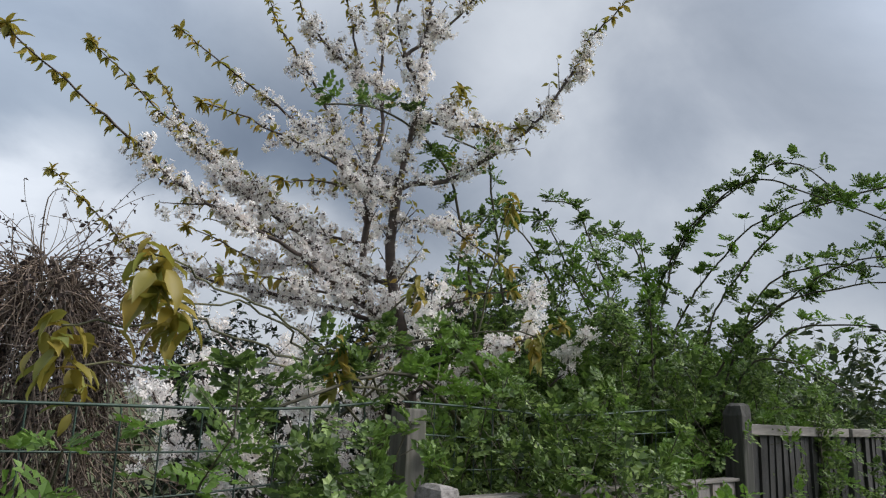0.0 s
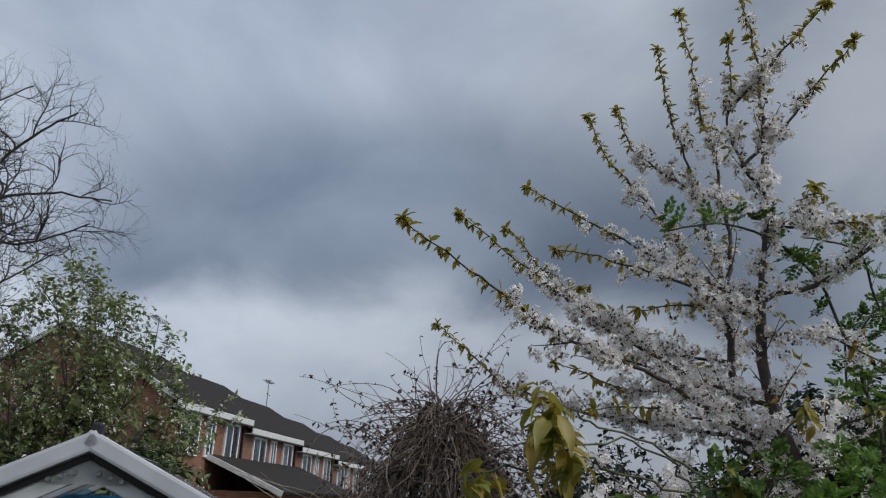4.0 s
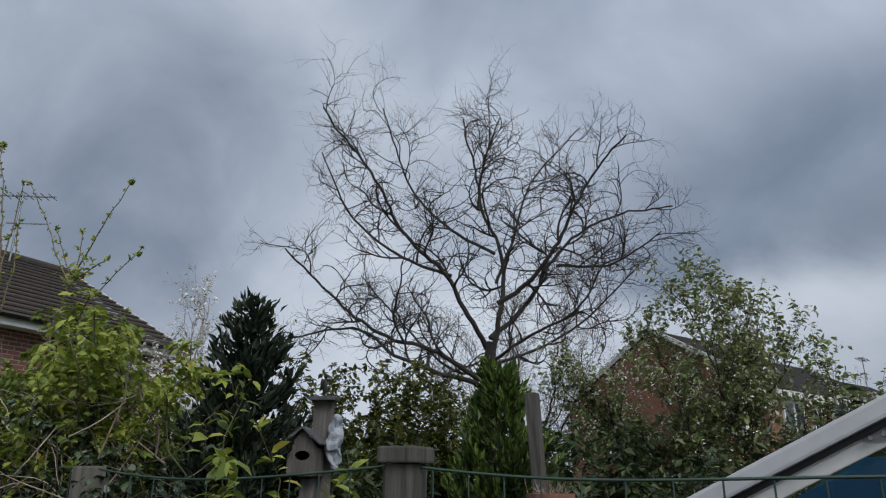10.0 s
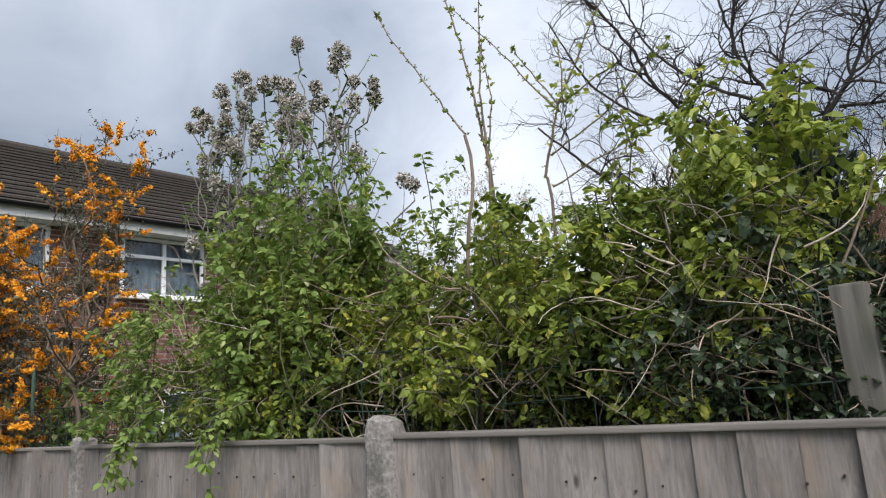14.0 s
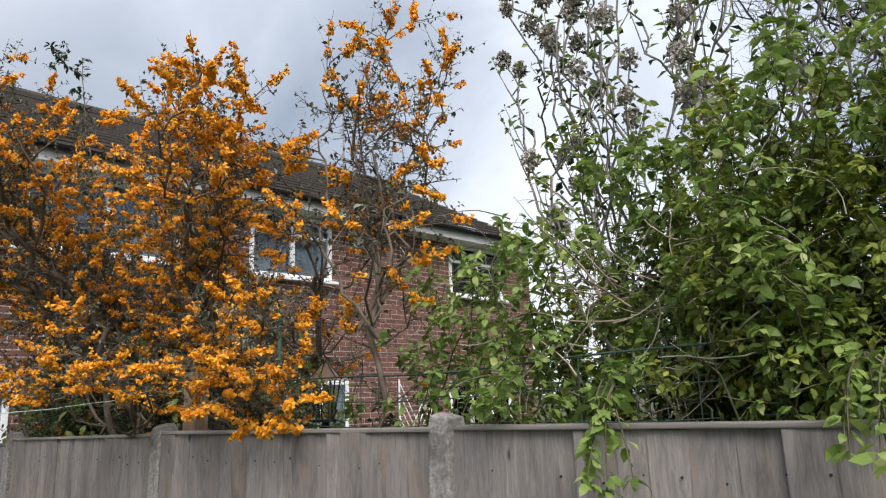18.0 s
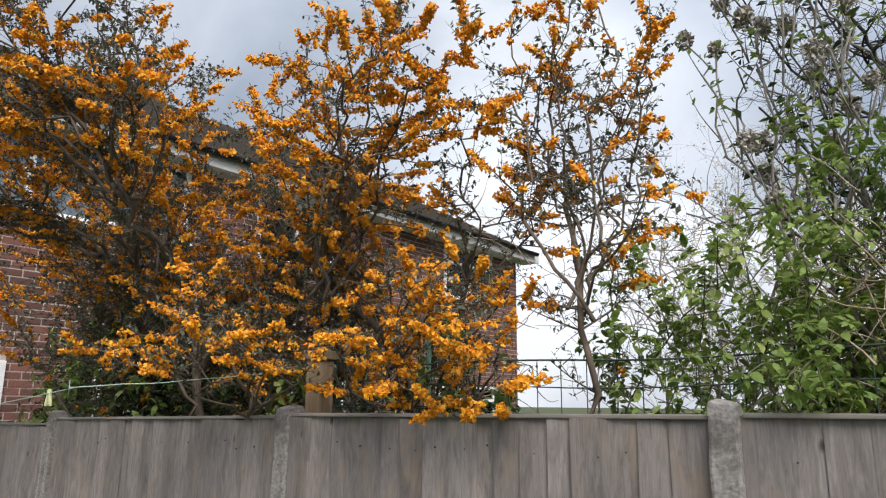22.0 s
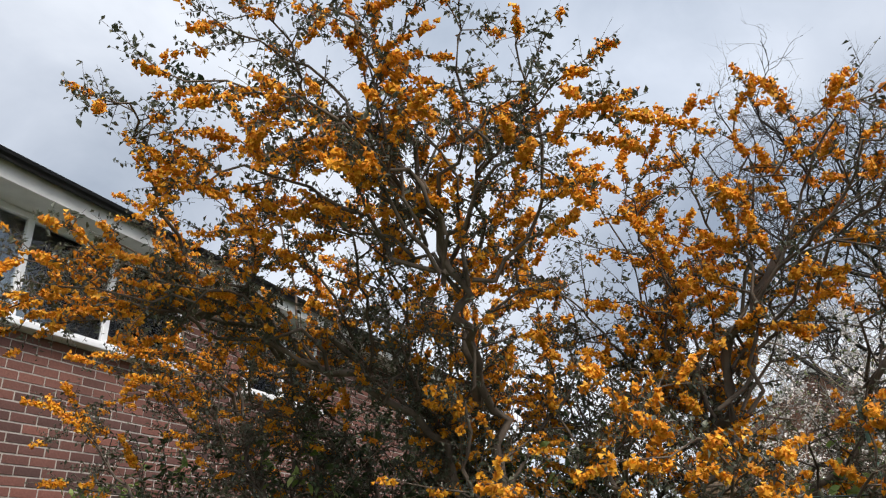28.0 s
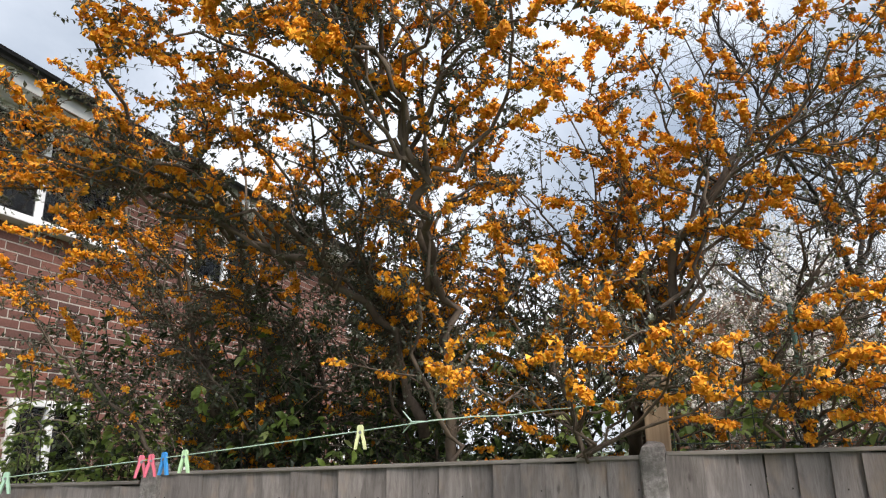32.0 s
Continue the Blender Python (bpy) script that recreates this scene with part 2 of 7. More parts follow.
def board_mat(name, dark, light, vary):
    """Silvered softwood: streaked grain, damp stains running down, small knots."""
    mt, nt, b = base_mat(name, 0.92)
    oi = nt.nodes.new("ShaderNodeObjectInfo")
    tc = nt.nodes.new("ShaderNodeTexCoord")
    sh = nt.nodes.new("ShaderNodeVectorMath"); sh.operation = "ADD"
    big = nt.nodes.new("ShaderNodeVectorMath"); big.operation = "SCALE"; big.inputs["Scale"].default_value = 37.0
    com = nt.nodes.new("ShaderNodeCombineXYZ")
    for i in range(3):
        nt.links.new(oi.outputs["Random"], com.inputs[i])
    nt.links.new(com.outputs[0], big.inputs[0])
    nt.links.new(tc.outputs["Object"], sh.inputs[0]); nt.links.new(big.outputs[0], sh.inputs[1])

    def at(scale):
        mp = nt.nodes.new("ShaderNodeMapping"); mp.inputs["Scale"].default_value = scale
        nt.links.new(sh.outputs[0], mp.inputs["Vector"])
        return mp.outputs[0]
    g = noise_tex(nt, at((60, 60, 7.0)), 1.0, 9, 0.72, 1.2)
    col = ramp_of(nt, g, [(0.28, dark), (0.5, tuple((p + q) / 2 for p, q in zip(dark, light))), (0.74, light)])
    s = ramp_of(nt, noise_tex(nt, at((11, 11, 2.6)), 1.0, 6, 0.65, 1.0), [(0.48, (0, 0, 0)), (0.70, (0.75, 0.75, 0.75))])
    col = mixc(nt, s, col, tuple(c * 0.75 for c in dark))
    w = ramp_of(nt, noise_tex(nt, at((9, 9, 5)), 1.0, 4, 0.6), [(0.52, (0, 0, 0)), (0.70, (0.55, 0.55, 0.55))])
    col = mixc(nt, w, col, (light[0] * 0.95, light[1] * 0.80, light[2] * 0.62))
    vo = nt.nodes.new("ShaderNodeTexVoronoi"); vo.inputs["Scale"].default_value = 1.0
    nt.links.new(at((6.5, 0.01, 3.2)), vo.inputs["Vector"])
    kn = ramp_of(nt, vo.outputs["Distance"], [(0.045, (0.85, 0.85, 0.85)), (0.085, (0, 0, 0))])
    col = mixc(nt, kn, col, (0.03, 0.024, 0.02))
    k = nt.nodes.new("ShaderNodeMapRange")
    k.inputs["To Min"].default_value, k.inputs["To Max"].default_value = 1 - vary, 1 + vary * 0.6
    nt.links.new(oi.outputs["Random"], k.inputs["Value"])
    hsv = nt.nodes.new("ShaderNodeHueSaturation")
    nt.links.new(k.outputs[0], hsv.inputs["Value"]); nt.links.new(col, hsv.inputs["Color"])
    nt.links.new(hsv.outputs[0], b.inputs["Base Color"])
    bump(nt, b, g, 0.4, 0.003)
    return mt


def plain_mat(name, col, rough=0.5, metal=0.0, vary=0.12, scale=12):
    mt, nt, b = base_mat(name, rough, metal)
    n = noise_tex(nt, coords(nt), scale, 5)
    lo, hi = tuple(c * (1 - vary) for c in col), tuple(min(1, c * (1 + vary)) for c in col)
    nt.links.new(ramp_of(nt, n, [(0.3, lo), (0.7, hi)]), b.inputs["Base Color"])
    bump(nt, b, n, 0.08, 0.003)
    return mt


M = {
    "board": board_mat("weathered_board", (0.135, 0.118, 0.112), (0.325, 0.292, 0.28), 0.2),
    "darkboard": board_mat("dark_toned_board", (0.015, 0.0145, 0.0145), (0.045, 0.043, 0.042), 0.2),
    "rail": grain_mat("capping_rail", (0.12, 0.108, 0.098), (0.29, 0.262, 0.24), (2.5, 40, 40), 0.9, 0.2),
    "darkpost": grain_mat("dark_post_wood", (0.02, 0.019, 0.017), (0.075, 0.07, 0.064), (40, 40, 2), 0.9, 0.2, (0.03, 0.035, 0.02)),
    "oldpost": grain_mat("old_post_wood", (0.075, 0.07, 0.062), (0.21, 0.195, 0.175), (40, 40, 2), 0.9, 0.2, (0.10, 0.11, 0.07)),
    "brownpost": grain_mat("brown_post_wood", (0.17, 0.115, 0.07), (0.33, 0.24, 0.16), (40, 40, 2), 0.85, 0.1),
    "concrete": speckle_mat("weathered_concrete", (0.14, 0.128, 0.122), (0.36, 0.335, 0.32), 70, 0.95, (0.10, 0.095, 0.085), 11, 1.0),
    "wire": plain_mat("green_coated_wire", (0.035, 0.065, 0.05), 0.5),
    "brick": None,
    "bark_cherry": grain_mat("cherry_bark", (0.032, 0.022, 0.018), (0.105, 0.076, 0.062), (6, 6, 40), 0.7, 0.15, None, "island"),
    "bark_grey": grain_mat("grey_bark", (0.13, 0.115, 0.10), (0.30, 0.28, 0.255), (14, 14, 6), 0.9, 0.2, None, "island"),
    "bark_willow": grain_mat("willow_bark", (0.014, 0.012, 0.010), (0.045, 0.038, 0.033), (8, 8, 4), 0.9, 0.2, None, "island"),
    "bark_dark": grain_mat("dark_twigs", (0.028, 0.022, 0.018), (0.075, 0.058, 0.047), (14, 14, 6), 0.9, 0.25, None, "island"),
    "stem_green": grain_mat("green_stems", (0.05, 0.06, 0.025), (0.12, 0.11, 0.05), (14, 14, 6), 0.7, 0.3, None, "island"),
    "drytwig": grain_mat("dry_pale_twig", (0.22, 0.185, 0.15), (0.52, 0.46, 0.38), (14, 14, 6), 0.95, 0.5, None, "island"),
    "vine": grain_mat("dry_vine", (0.13, 0.094, 0.072), (0.42, 0.325, 0.25), (14, 14, 6), 0.95, 0.45, None, "island"),
    "petal": leaf_mat("white_petal", [(0, (0.93, 0.88, 0.86)), (0.5, (0.96, 0.94, 0.91)), (1, (0.88, 0.80, 0.76))], 0.4, 0.7),
    "bronze": leaf_mat("bronze_young_leaf", [(0, (0.24, 0.21, 0.04)), (0.4, (0.38, 0.29, 0.05)), (0.7, (0.21, 0.24, 0.05)), (1, (0.44, 0.28, 0.05))], 0.42, 0.5),
    "rose": leaf_mat("rose_leaf", [(0, (0.03, 0.055, 0.015)), (0.5, (0.075, 0.13, 0.03)), (0.82, (0.16, 0.25, 0.06)), (1, (0.30, 0.40, 0.13))], 0.38, 0.5, (0.14, 0.27, 0.035)),
    "hedge": leaf_mat("hedge_leaf", [(0, (0.13, 0.18, 0.03)), (0.5, (0.27, 0.34, 0.055)), (0.85, (0.42, 0.48, 0.10)), (1, (0.50, 0.43, 0.07))], 0.42, 0.55, (0.09, 0.15, 0.03)),
    "hedge2": leaf_mat("broad_leaf", [(0, (0.10, 0.165, 0.035)), (0.5, (0.215, 0.315, 0.068)), (0.85, (0.35, 0.445, 0.125)), (1, (0.47, 0.51, 0.22))], 0.42, 0.5, (0.15, 0.24, 0.05)),
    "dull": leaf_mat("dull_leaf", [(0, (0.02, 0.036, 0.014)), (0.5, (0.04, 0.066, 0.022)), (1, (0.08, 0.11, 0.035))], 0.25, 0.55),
    "conifer": leaf_mat("dark_conifer", [(0, (0.008, 0.016, 0.009)), (0.6, (0.016, 0.03, 0.015)), (1, (0.032, 0.05, 0.02))], 0.15, 0.6),
    "conifer2": leaf_mat("bright_conifer", [(0, (0.03, 0.055, 0.010)), (0.6, (0.065, 0.11, 0.016)), (1, (0.13, 0.19, 0.03))], 0.2, 0.6),
    "golden": leaf_mat("golden_leaf", [(0, (0.03, 0.045, 0.008)), (0.5, (0.065, 0.085, 0.012)), (1, (0.14, 0.145, 0.02))], 0.35, 0.5),
    "pear": leaf_mat("pale_young_leaf", [(0, (0.12, 0.17, 0.05)), (0.5, (0.20, 0.25, 0.09)), (1, (0.30, 0.33, 0.14))], 0.4, 0.5),
    "orange": leaf_mat("orange_flower", [(0, (0.76, 0.25, 0.012)), (0.5, (0.92, 0.41, 0.022)), (1, (1.0, 0.56, 0.05))], 0.25, 0.6),
    "barb": leaf_mat("small_dark_leaf", [(0, (0.045, 0.055, 0.034)), (0.6, (0.095, 0.105, 0.07)), (1, (0.18, 0.19, 0.13))], 0.2, 0.4),
    "seed": leaf_mat("dry_seed_head", [(0, (0.24, 0.21, 0.17)), (0.6, (0.45, 0.42, 0.38)), (1, (0.66, 0.63, 0.60))], 0.2, 0.8),
    "upvc": plain_mat("white_frame", (0.78, 0.79, 0.80), 0.35, 0, 0.05),
    "dullwhite": plain_mat("weathered_white_frame", (0.46, 0.47, 0.49), 0.4, 0, 0.12, 8),
    "fascia": plain_mat("white_fascia", (0.62, 0.62, 0.60), 0.5, 0, 0.12, 5),
    "gutter": plain_mat("black_gutter", (0.02, 0.02, 0.022), 0.4),
    "metal": plain_mat("dull_metal", (0.25, 0.26, 0.27), 0.45, 0.8),
    "tile": speckle_mat("roof_tile", (0.04, 0.035, 0.032), (0.10, 0.085, 0.078), 40, 0.9, (0.06, 0.06, 0.045), 3, 0.5),
    "fartile": speckle_mat("dark_roof_tile", (0.022, 0.02, 0.02), (0.05, 0.044, 0.042), 12, 1.0, (0.035, 0.035, 0.028), 2, 0.5),
    "soil": speckle_mat("grass_soil", (0.03, 0.05, 0.015), (0.09, 0.11, 0.035), 25, 1.0, (0.07, 0.055, 0.035), 1.5, 0.8),
    "glass": glass_mat("window_glass"),
    "room": plain_mat("dim_room", (0.10, 0.11, 0.12), 0.9),
    "net_sky": plain_mat("net_curtain_sky_tint", (0.30, 0.36, 0.41), 0.9, 0, 0.25, 6),
    "curtain": plain_mat("pale_curtain", (0.55, 0.58, 0.60), 0.9, 0, 0.1, 30),
}


def brick_mat(name, c1, c2, kind="object"):
    mt, nt, b = base_mat(name, 0.9)
    v = coords(nt)
    col = ramp_of(nt, rnd(nt, kind), [(0, c1), (0.5, tuple((p + q) / 2 for p, q in zip(c1, c2))), (1, c2)])
    n = noise_tex(nt, v, 55, 5, 0.65)
    col = mixc(nt, 0.55, col, ramp_of(nt, n, [(0.3, (0.45, 0.45, 0.45)), (0.7, (1.2, 1.2, 1.2))]), "MULTIPLY")
    nt.links.new(col, b.inputs["Base Color"])
    bump(nt, b, n, 0.5, 0.004)
    return mt


def wall_mat(name, c1, c2, mortar):
    """Far brickwork, as a running bond on walls that face x or y."""
    mt, nt, b = base_mat(name, 0.9)
    tc, sep, com = nt.nodes.new("ShaderNodeTexCoord"), nt.nodes.new("ShaderNodeSeparateXYZ"), nt.nodes.new("ShaderNodeCombineXYZ")
    nt.links.new(tc.outputs["Object"], sep.inputs[0])
    s = nt.nodes.new("ShaderNodeMath"); s.operation = "ADD"
    nt.links.new(sep.outputs["X"], s.inputs[0]); nt.links.new(sep.outputs["Y"], s.inputs[1])
    nt.links.new(s.outputs[0], com.inputs[0]); nt.links.new(sep.outputs["Z"], com.inputs[1])
    br = nt.nodes.new("ShaderNodeTexBrick")
    br.inputs["Scale"].default_value = 1.0
    br.inputs["Brick Width"].default_value, br.inputs["Row Height"].default_value, br.inputs["Mortar Size"].default_value = 0.225, 0.075, 0.005
    br.inputs["Color1"].default_value, br.inputs["Color2"].default_value, br.inputs["Mortar"].default_value = (*c1, 1), (*c2, 1), (*mortar, 1)
    nt.links.new(com.outputs[0], br.inputs["Vector"])
    n = noise_tex(nt, tc.outputs["Object"], 1.3, 5)
    col = mixc(nt, 0.5, br.outputs["Color"], ramp_of(nt, n, [(0.3, (0.6, 0.6, 0.6)), (0.7, (1.15, 1.15, 1.15))]), "MULTIPLY")
    nt.links.new(col, b.inputs["Base Color"])
    return mt


for key in ("fartile", "tile"):
    M[key].node_tree.nodes["Principled BSDF"].inputs["Specular IOR Level"].default_value = 0.1
M["brick"] = brick_mat("dark_red_brick", (0.085, 0.045, 0.04), (0.25, 0.10, 0.075))
M["mortar"] = speckle_mat("pale_mortar", (0.34, 0.30, 0.27), (0.52, 0.48, 0.43), 70, 0.95)
M["farwall"] = wall_mat("orange_brickwork", (0.19, 0.075, 0.042), (0.26, 0.11, 0.062), (0.25, 0.20, 0.17))
M["nearwall"] = wall_mat("red_brickwork", (0.13, 0.06, 0.05), (0.24, 0.10, 0.078), (0.30, 0.26, 0.23))

# ---- helpers for meshes ----


def mesh_of(name, verts, faces, material, smooth=False):
    me = bpy.data.meshes.new(name)
    me.from_pydata(verts, [], faces)
    if smooth:
        me.polygons.foreach_set("use_smooth", [True] * len(me.polygons))
    me.materials.append(material)
    me.update()
    return me


def fast_mesh(name, verts, faces, material, smooth=False):
    """Mesh from numpy arrays; all faces with the same number of corners."""
    me = bpy.data.meshes.new(name)
    k = faces.shape[1]
    me.vertices.add(len(verts)); me.vertices.foreach_set("co", verts.astype(np.float32).ravel())
    me.loops.add(faces.size); me.loops.foreach_set("vertex_index", faces.astype(np.int32).ravel())
    me.polygons.add(len(faces)); me.polygons.foreach_set("loop_start", np.arange(0, faces.size, k, dtype=np.int32))
    me.polygons.foreach_set("use_smooth", np.full(len(faces), smooth))
    me.materials.append(material)
    me.update(calc_edges=True)
    return me


def child(name, me, parent, label=""):
    ob = new(name, me)
    ob.parent = parent
    if label:
        ob["label"] = label
    if name.split(".")[0] in GROWTH:
        ob["kind"] = "stuff"
    return ob


# parts of plants made of pieces too small and many to pick apart
GROWTH = {"twig_growth", "fine_growth", "stem_growth", "branch_growth", "flower_growth", "foliage", "blossom", "low_blossom", "tip_growth", "bud_growth", "trailing_growth", "leaf_sprays", "cane_foliage", "thicket_foliage", "tangle", "whip_growth", "dead_foliage", "trailing_stems", "spring_growth", "leaf_growth"}


def thing(name, label, category, at=(0, 0, 0), group="", kind="", turn=0):
    ob = new(name)
    ob.matrix_world = pose(*at, 0, 0, turn)
    return tagged(ob, label, category, group, kind)


def box_bm(bm, size, at=(0, 0, 0), turn=None, bevel=0.0):
    m = Matrix.Translation(at) @ (turn or Matrix()) @ Matrix.Diagonal((*size, 1))
    r = bmesh.ops.create_cube(bm, size=1.0, matrix=m)
    if bevel:
        es = list({e for v in r["verts"] for e in v.link_edges})
        bmesh.ops.bevel(bm, geom=es, offset=bevel, segments=2, affect="EDGES", profile=0.6)


def bm_mesh(name, bm, material):
    me = bpy.data.meshes.new(name)
    bm.to_mesh(me)
    bm.free()
    me.materials.append(material)
    return me


def box_mesh(name, size, material, at=(0, 0, 0), turn=None, bevel=0.0):
    bm = bmesh.new()
    box_bm(bm, size, at, turn, bevel)
    return bm_mesh(name, bm, material)


def part(name, bm, material, parent, label=""):
    return child(name, bm_mesh(name, bm, material), parent, label)


def boxp(name, size, at, material, parent, label="", bevel=0.0, turn=None):
    return child(name, box_mesh(name, size, material, at, turn, bevel), parent, label)


def tubes(name, lines, material, sides=5):
    """One mesh of tapered round stems from (points, radii) lines."""
    V, Fc, base = [], [], 0
    ang = np.linspace(0, 2 * np.pi, sides, endpoint=False)
    ca, sa = np.cos(ang), np.sin(ang)
    idx = np.arange(sides)
    for pts, rad in lines:
        n = len(pts)
        t = np.gradient(pts, axis=0)
        t /= np.linalg.norm(t, axis=1)[:, None] + 1e-9
        ref = np.where(np.abs(t[:, 2:3]) > 0.9, np.array([[1.0, 0, 0]]), np.array([[0, 0, 1.0]]))
        a = np.cross(t, ref); a /= np.linalg.norm(a, axis=1)[:, None] + 1e-9
        b = np.cross(t, a)
        V.append((pts[:, None] + rad[:, None, None] * (a[:, None] * ca[None, :, None] + b[:, None] * sa[None, :, None])).reshape(-1, 3))
        row = base + np.arange(n - 1)[:, None] * sides
        i0, i1 = row + idx, row + (idx + 1) % sides
        Fc.append(np.stack([i0, i1, i1 + sides, i0 + sides], -1).reshape(-1, 4))
        base += n * sides
    return fast_mesh(name, np.concatenate(V), np.concatenate(Fc), material, True)


LEAF_V = np.array([[0, 0, 0], [0.45, -0.5, 0.13], [1, 0, -0.08], [0.45, 0.5, 0.13]])
LEAF_F = np.array([[0, 1, 2], [0, 2, 3]])
LEAF2_V = np.array([[0, 0, 0], [0.26, -0.38, 0.08], [0.64, -0.40, 0.05], [1, 0, -0.16], [0.64, 0.40, 0.05], [0.26, 0.38, 0.08]])
LEAF2_F = np.array([[0, 1, 5], [1, 2, 4], [1, 4, 5], [2, 3, 4]])


def curved_leaf():
    """A pointed leaf with a sunken midrib that bends down towards its tip."""
    v, f = [[0, 0, 0]], []
    rows = ((0.16, 0.26), (0.38, 0.5), (0.62, 0.44), (0.84, 0.22))
    for s, w in rows:
        for k in (-1, 0, 1):
            v.append([s, k * w, -0.42 * s * s + (0.09 if k else 0.0)])
    v.append([0.98, 0, -0.44])
    f += [[0, 1, 2], [0, 2, 3]]
    for r in range(3):
        a = 1 + 3 * r
        for k in (0, 1):
            f += [[a + k, a + 3 + k, a + 4 + k], [a + k, a + 4 + k, a + 1 + k]]
    f += [[10, 13, 11], [11, 13, 12]]
    return np.array(v), np.array(f)


LEAF3_V, LEAF3_F = curved_leaf()
BUD_V = np.array([[0.55, 0, -0.3], [-0.32, 0.5, -0.3], [-0.32, -0.5, -0.3], [0, 0, 0.6]])
BUD_F = np.array([[0, 1, 3], [1, 2, 3], [2, 0, 3], [0, 2, 1]])


def flower_template():
    v, f = [[0, 0, -0.05]], []
    for k in range(5):
        a = k * 2 * math.pi / 5
        for da, r, z in ((-0.42, 0.36, 0.04), (0, 0.52, 0.12), (0.42, 0.36, 0.04)):
            v.append([r * math.cos(a + da), r * math.sin(a + da), z])
        f += [[0, 3 * k + 1, 3 * k + 2], [0, 3 * k + 2, 3 * k + 3]]
    return np.array(v), np.array(f)


FLOW_V, FLOW_F = flower_template()


def compound_leaf():
    """A pinnate leaf: three pairs of small leaflets and one at the tip, gently bent down."""
    v, f = [], []

    def leaflet(x, y, dx, dy, ln, drop):
        i = len(v)
        px, py = -dy, dx
        for s, w, z in ((0, 0, 0), (0.5, 0.42, 0.05), (1, 0, -0.04), (0.5, -0.42, 0.05)):
            v.append([x + dx * s * ln + px * w * ln, y + dy * s * ln + py * w * ln, z * ln * 2 - drop])
        f.extend([[i, i + 3, i + 2], [i, i + 2, i + 1]])
    for x in (0.25, 0.48, 0.70):
        for s in (-1, 1):
            leaflet(x, 0.02 * s, 0.5, 0.86 * s, 0.34, 0.3 * x * x)
    leaflet(0.78, 0, 1, 0, 0.36, 0.2)
    return np.array(v), np.array(f)


COMP_V, COMP_F = compound_leaf()


def behind(lines):
    """Only those stems that stay behind the board fence until they clear its top."""
    return [l for l in lines if not ((l[0][:, 1] < 0.03) & (l[0][:, 2] < 1.55) & (l[0][:, 0] < 2.5)).any()] or lines[:1]


def spread_pieces(name, pos, axis, normal, size, width, tv, tf, material, rng=None, jitter=0.0, smooth=False):
    """Many copies of one small template as one mesh: axis is the template's x, normal its z."""
    axis = axis / (np.linalg.norm(axis, axis=1)[:, None] + 1e-9)
    side = np.cross(normal, axis); side /= np.linalg.norm(side, axis=1)[:, None] + 1e-9
    up = np.cross(axis, side)
    size, width = np.broadcast_to(size, len(pos)), np.broadcast_to(width, len(pos))
    t = np.broadcast_to(tv, (len(pos), *tv.shape)).copy()
    if jitter and rng is not None:
        t += rng.normal(0, jitter, t.shape)
    v = pos[:, None] + size[:, None, None] * (t[:, :, 0:1] * axis[:, None] + t[:, :, 1:2] * width[:, None, None] * side[:, None] + t[:, :, 2:3] * up[:, None])
    f = (np.arange(len(pos)) * len(tv))[:, None, None] + tf[None]
    return fast_mesh(name, v.reshape(-1, 3), f.reshape(-1, 3), material, smooth)


def unit(v):
    return v / (np.linalg.norm(v, axis=-1, keepdims=True) + 1e-9)


def wander(rng, p, d, length, r0, r1, step=0.06, wiggle=0.15, pull=(0, 0, 0), curl=0.0):
    """A stem that wanders from p along d; pull bends it step by step."""
    n = max(4, int(length / step) + 1)
    pts, d = [np.array(p, float)], unit(np.array(d, float))
    twist = rng.normal(0, 1, 3)
    for k in range(n - 1):
        twist = 0.7 * twist + rng.normal(0, 1, 3) * 0.7
        d = unit(d + wiggle * twist * math.sqrt(step) + np.array(pull) * step + curl * np.array([math.sin(k * 0.9 + p[0] * 9), math.cos(k * 0.9 + p[1] * 9), 0.3 * math.sin(k * 1.3)]))
        pts.append(pts[-1] + d * length / (n - 1))
    return np.array(pts), np.linspace(r0, r1, n)


def bend_to(rng, p, q, r0, r1, sag=0.0, step=0.06, wiggle=0.02, side=0.0):
    """A stem from p to q, bowed by sag upwards and by side across."""
    p, q = np.array(p, float), np.array(q, float)
    n = max(5, int(np.linalg.norm(q - p) / step) + 1)
    s = np.linspace(0, 1, n)[:, None]
    across = unit(np.cross(q - p, [0, 0, 1.0]))
    w = np.cumsum(rng.normal(0, wiggle, (n, 3)), axis=0) * math.sqrt(step)
    w -= s * w[-1]
    pts = p + (q - p) * s + (4 * s * (1 - s)) * (np.array([0, 0, sag]) + side * across) + w
    return pts, r0 + (r1 - r0) * s[:, 0] ** 0.8


def stem_through(rng, pts, r0, r1, step=0.06, wiggle=0.02):
    """A smooth stem that passes its knots, with a little waver."""
    k = np.array(pts, float)
    k = np.vstack([2 * k[0] - k[1], k, 2 * k[-1] - k[-2]])
    out = []
    for a, b, c, d in zip(k, k[1:], k[2:], k[3:]):
        n = max(3, int(np.linalg.norm(c - b) / step))
        s = np.linspace(0, 1, n, endpoint=False)[:, None]
        out.append(0.5 * (2 * b + (c - a) * s + (2 * a - 5 * b + 4 * c - d) * s ** 2 + (3 * b - a - 3 * c + d) * s ** 3))
    out = np.vstack(out + [k[-2:-1]])
    w = np.cumsum(rng.normal(0, wiggle, out.shape), axis=0) * math.sqrt(step)
    s = np.linspace(0, 1, len(out))[:, None]
    return out + w - s * w[-1], r0 + (r1 - r0) * s[:, 0] ** 0.8


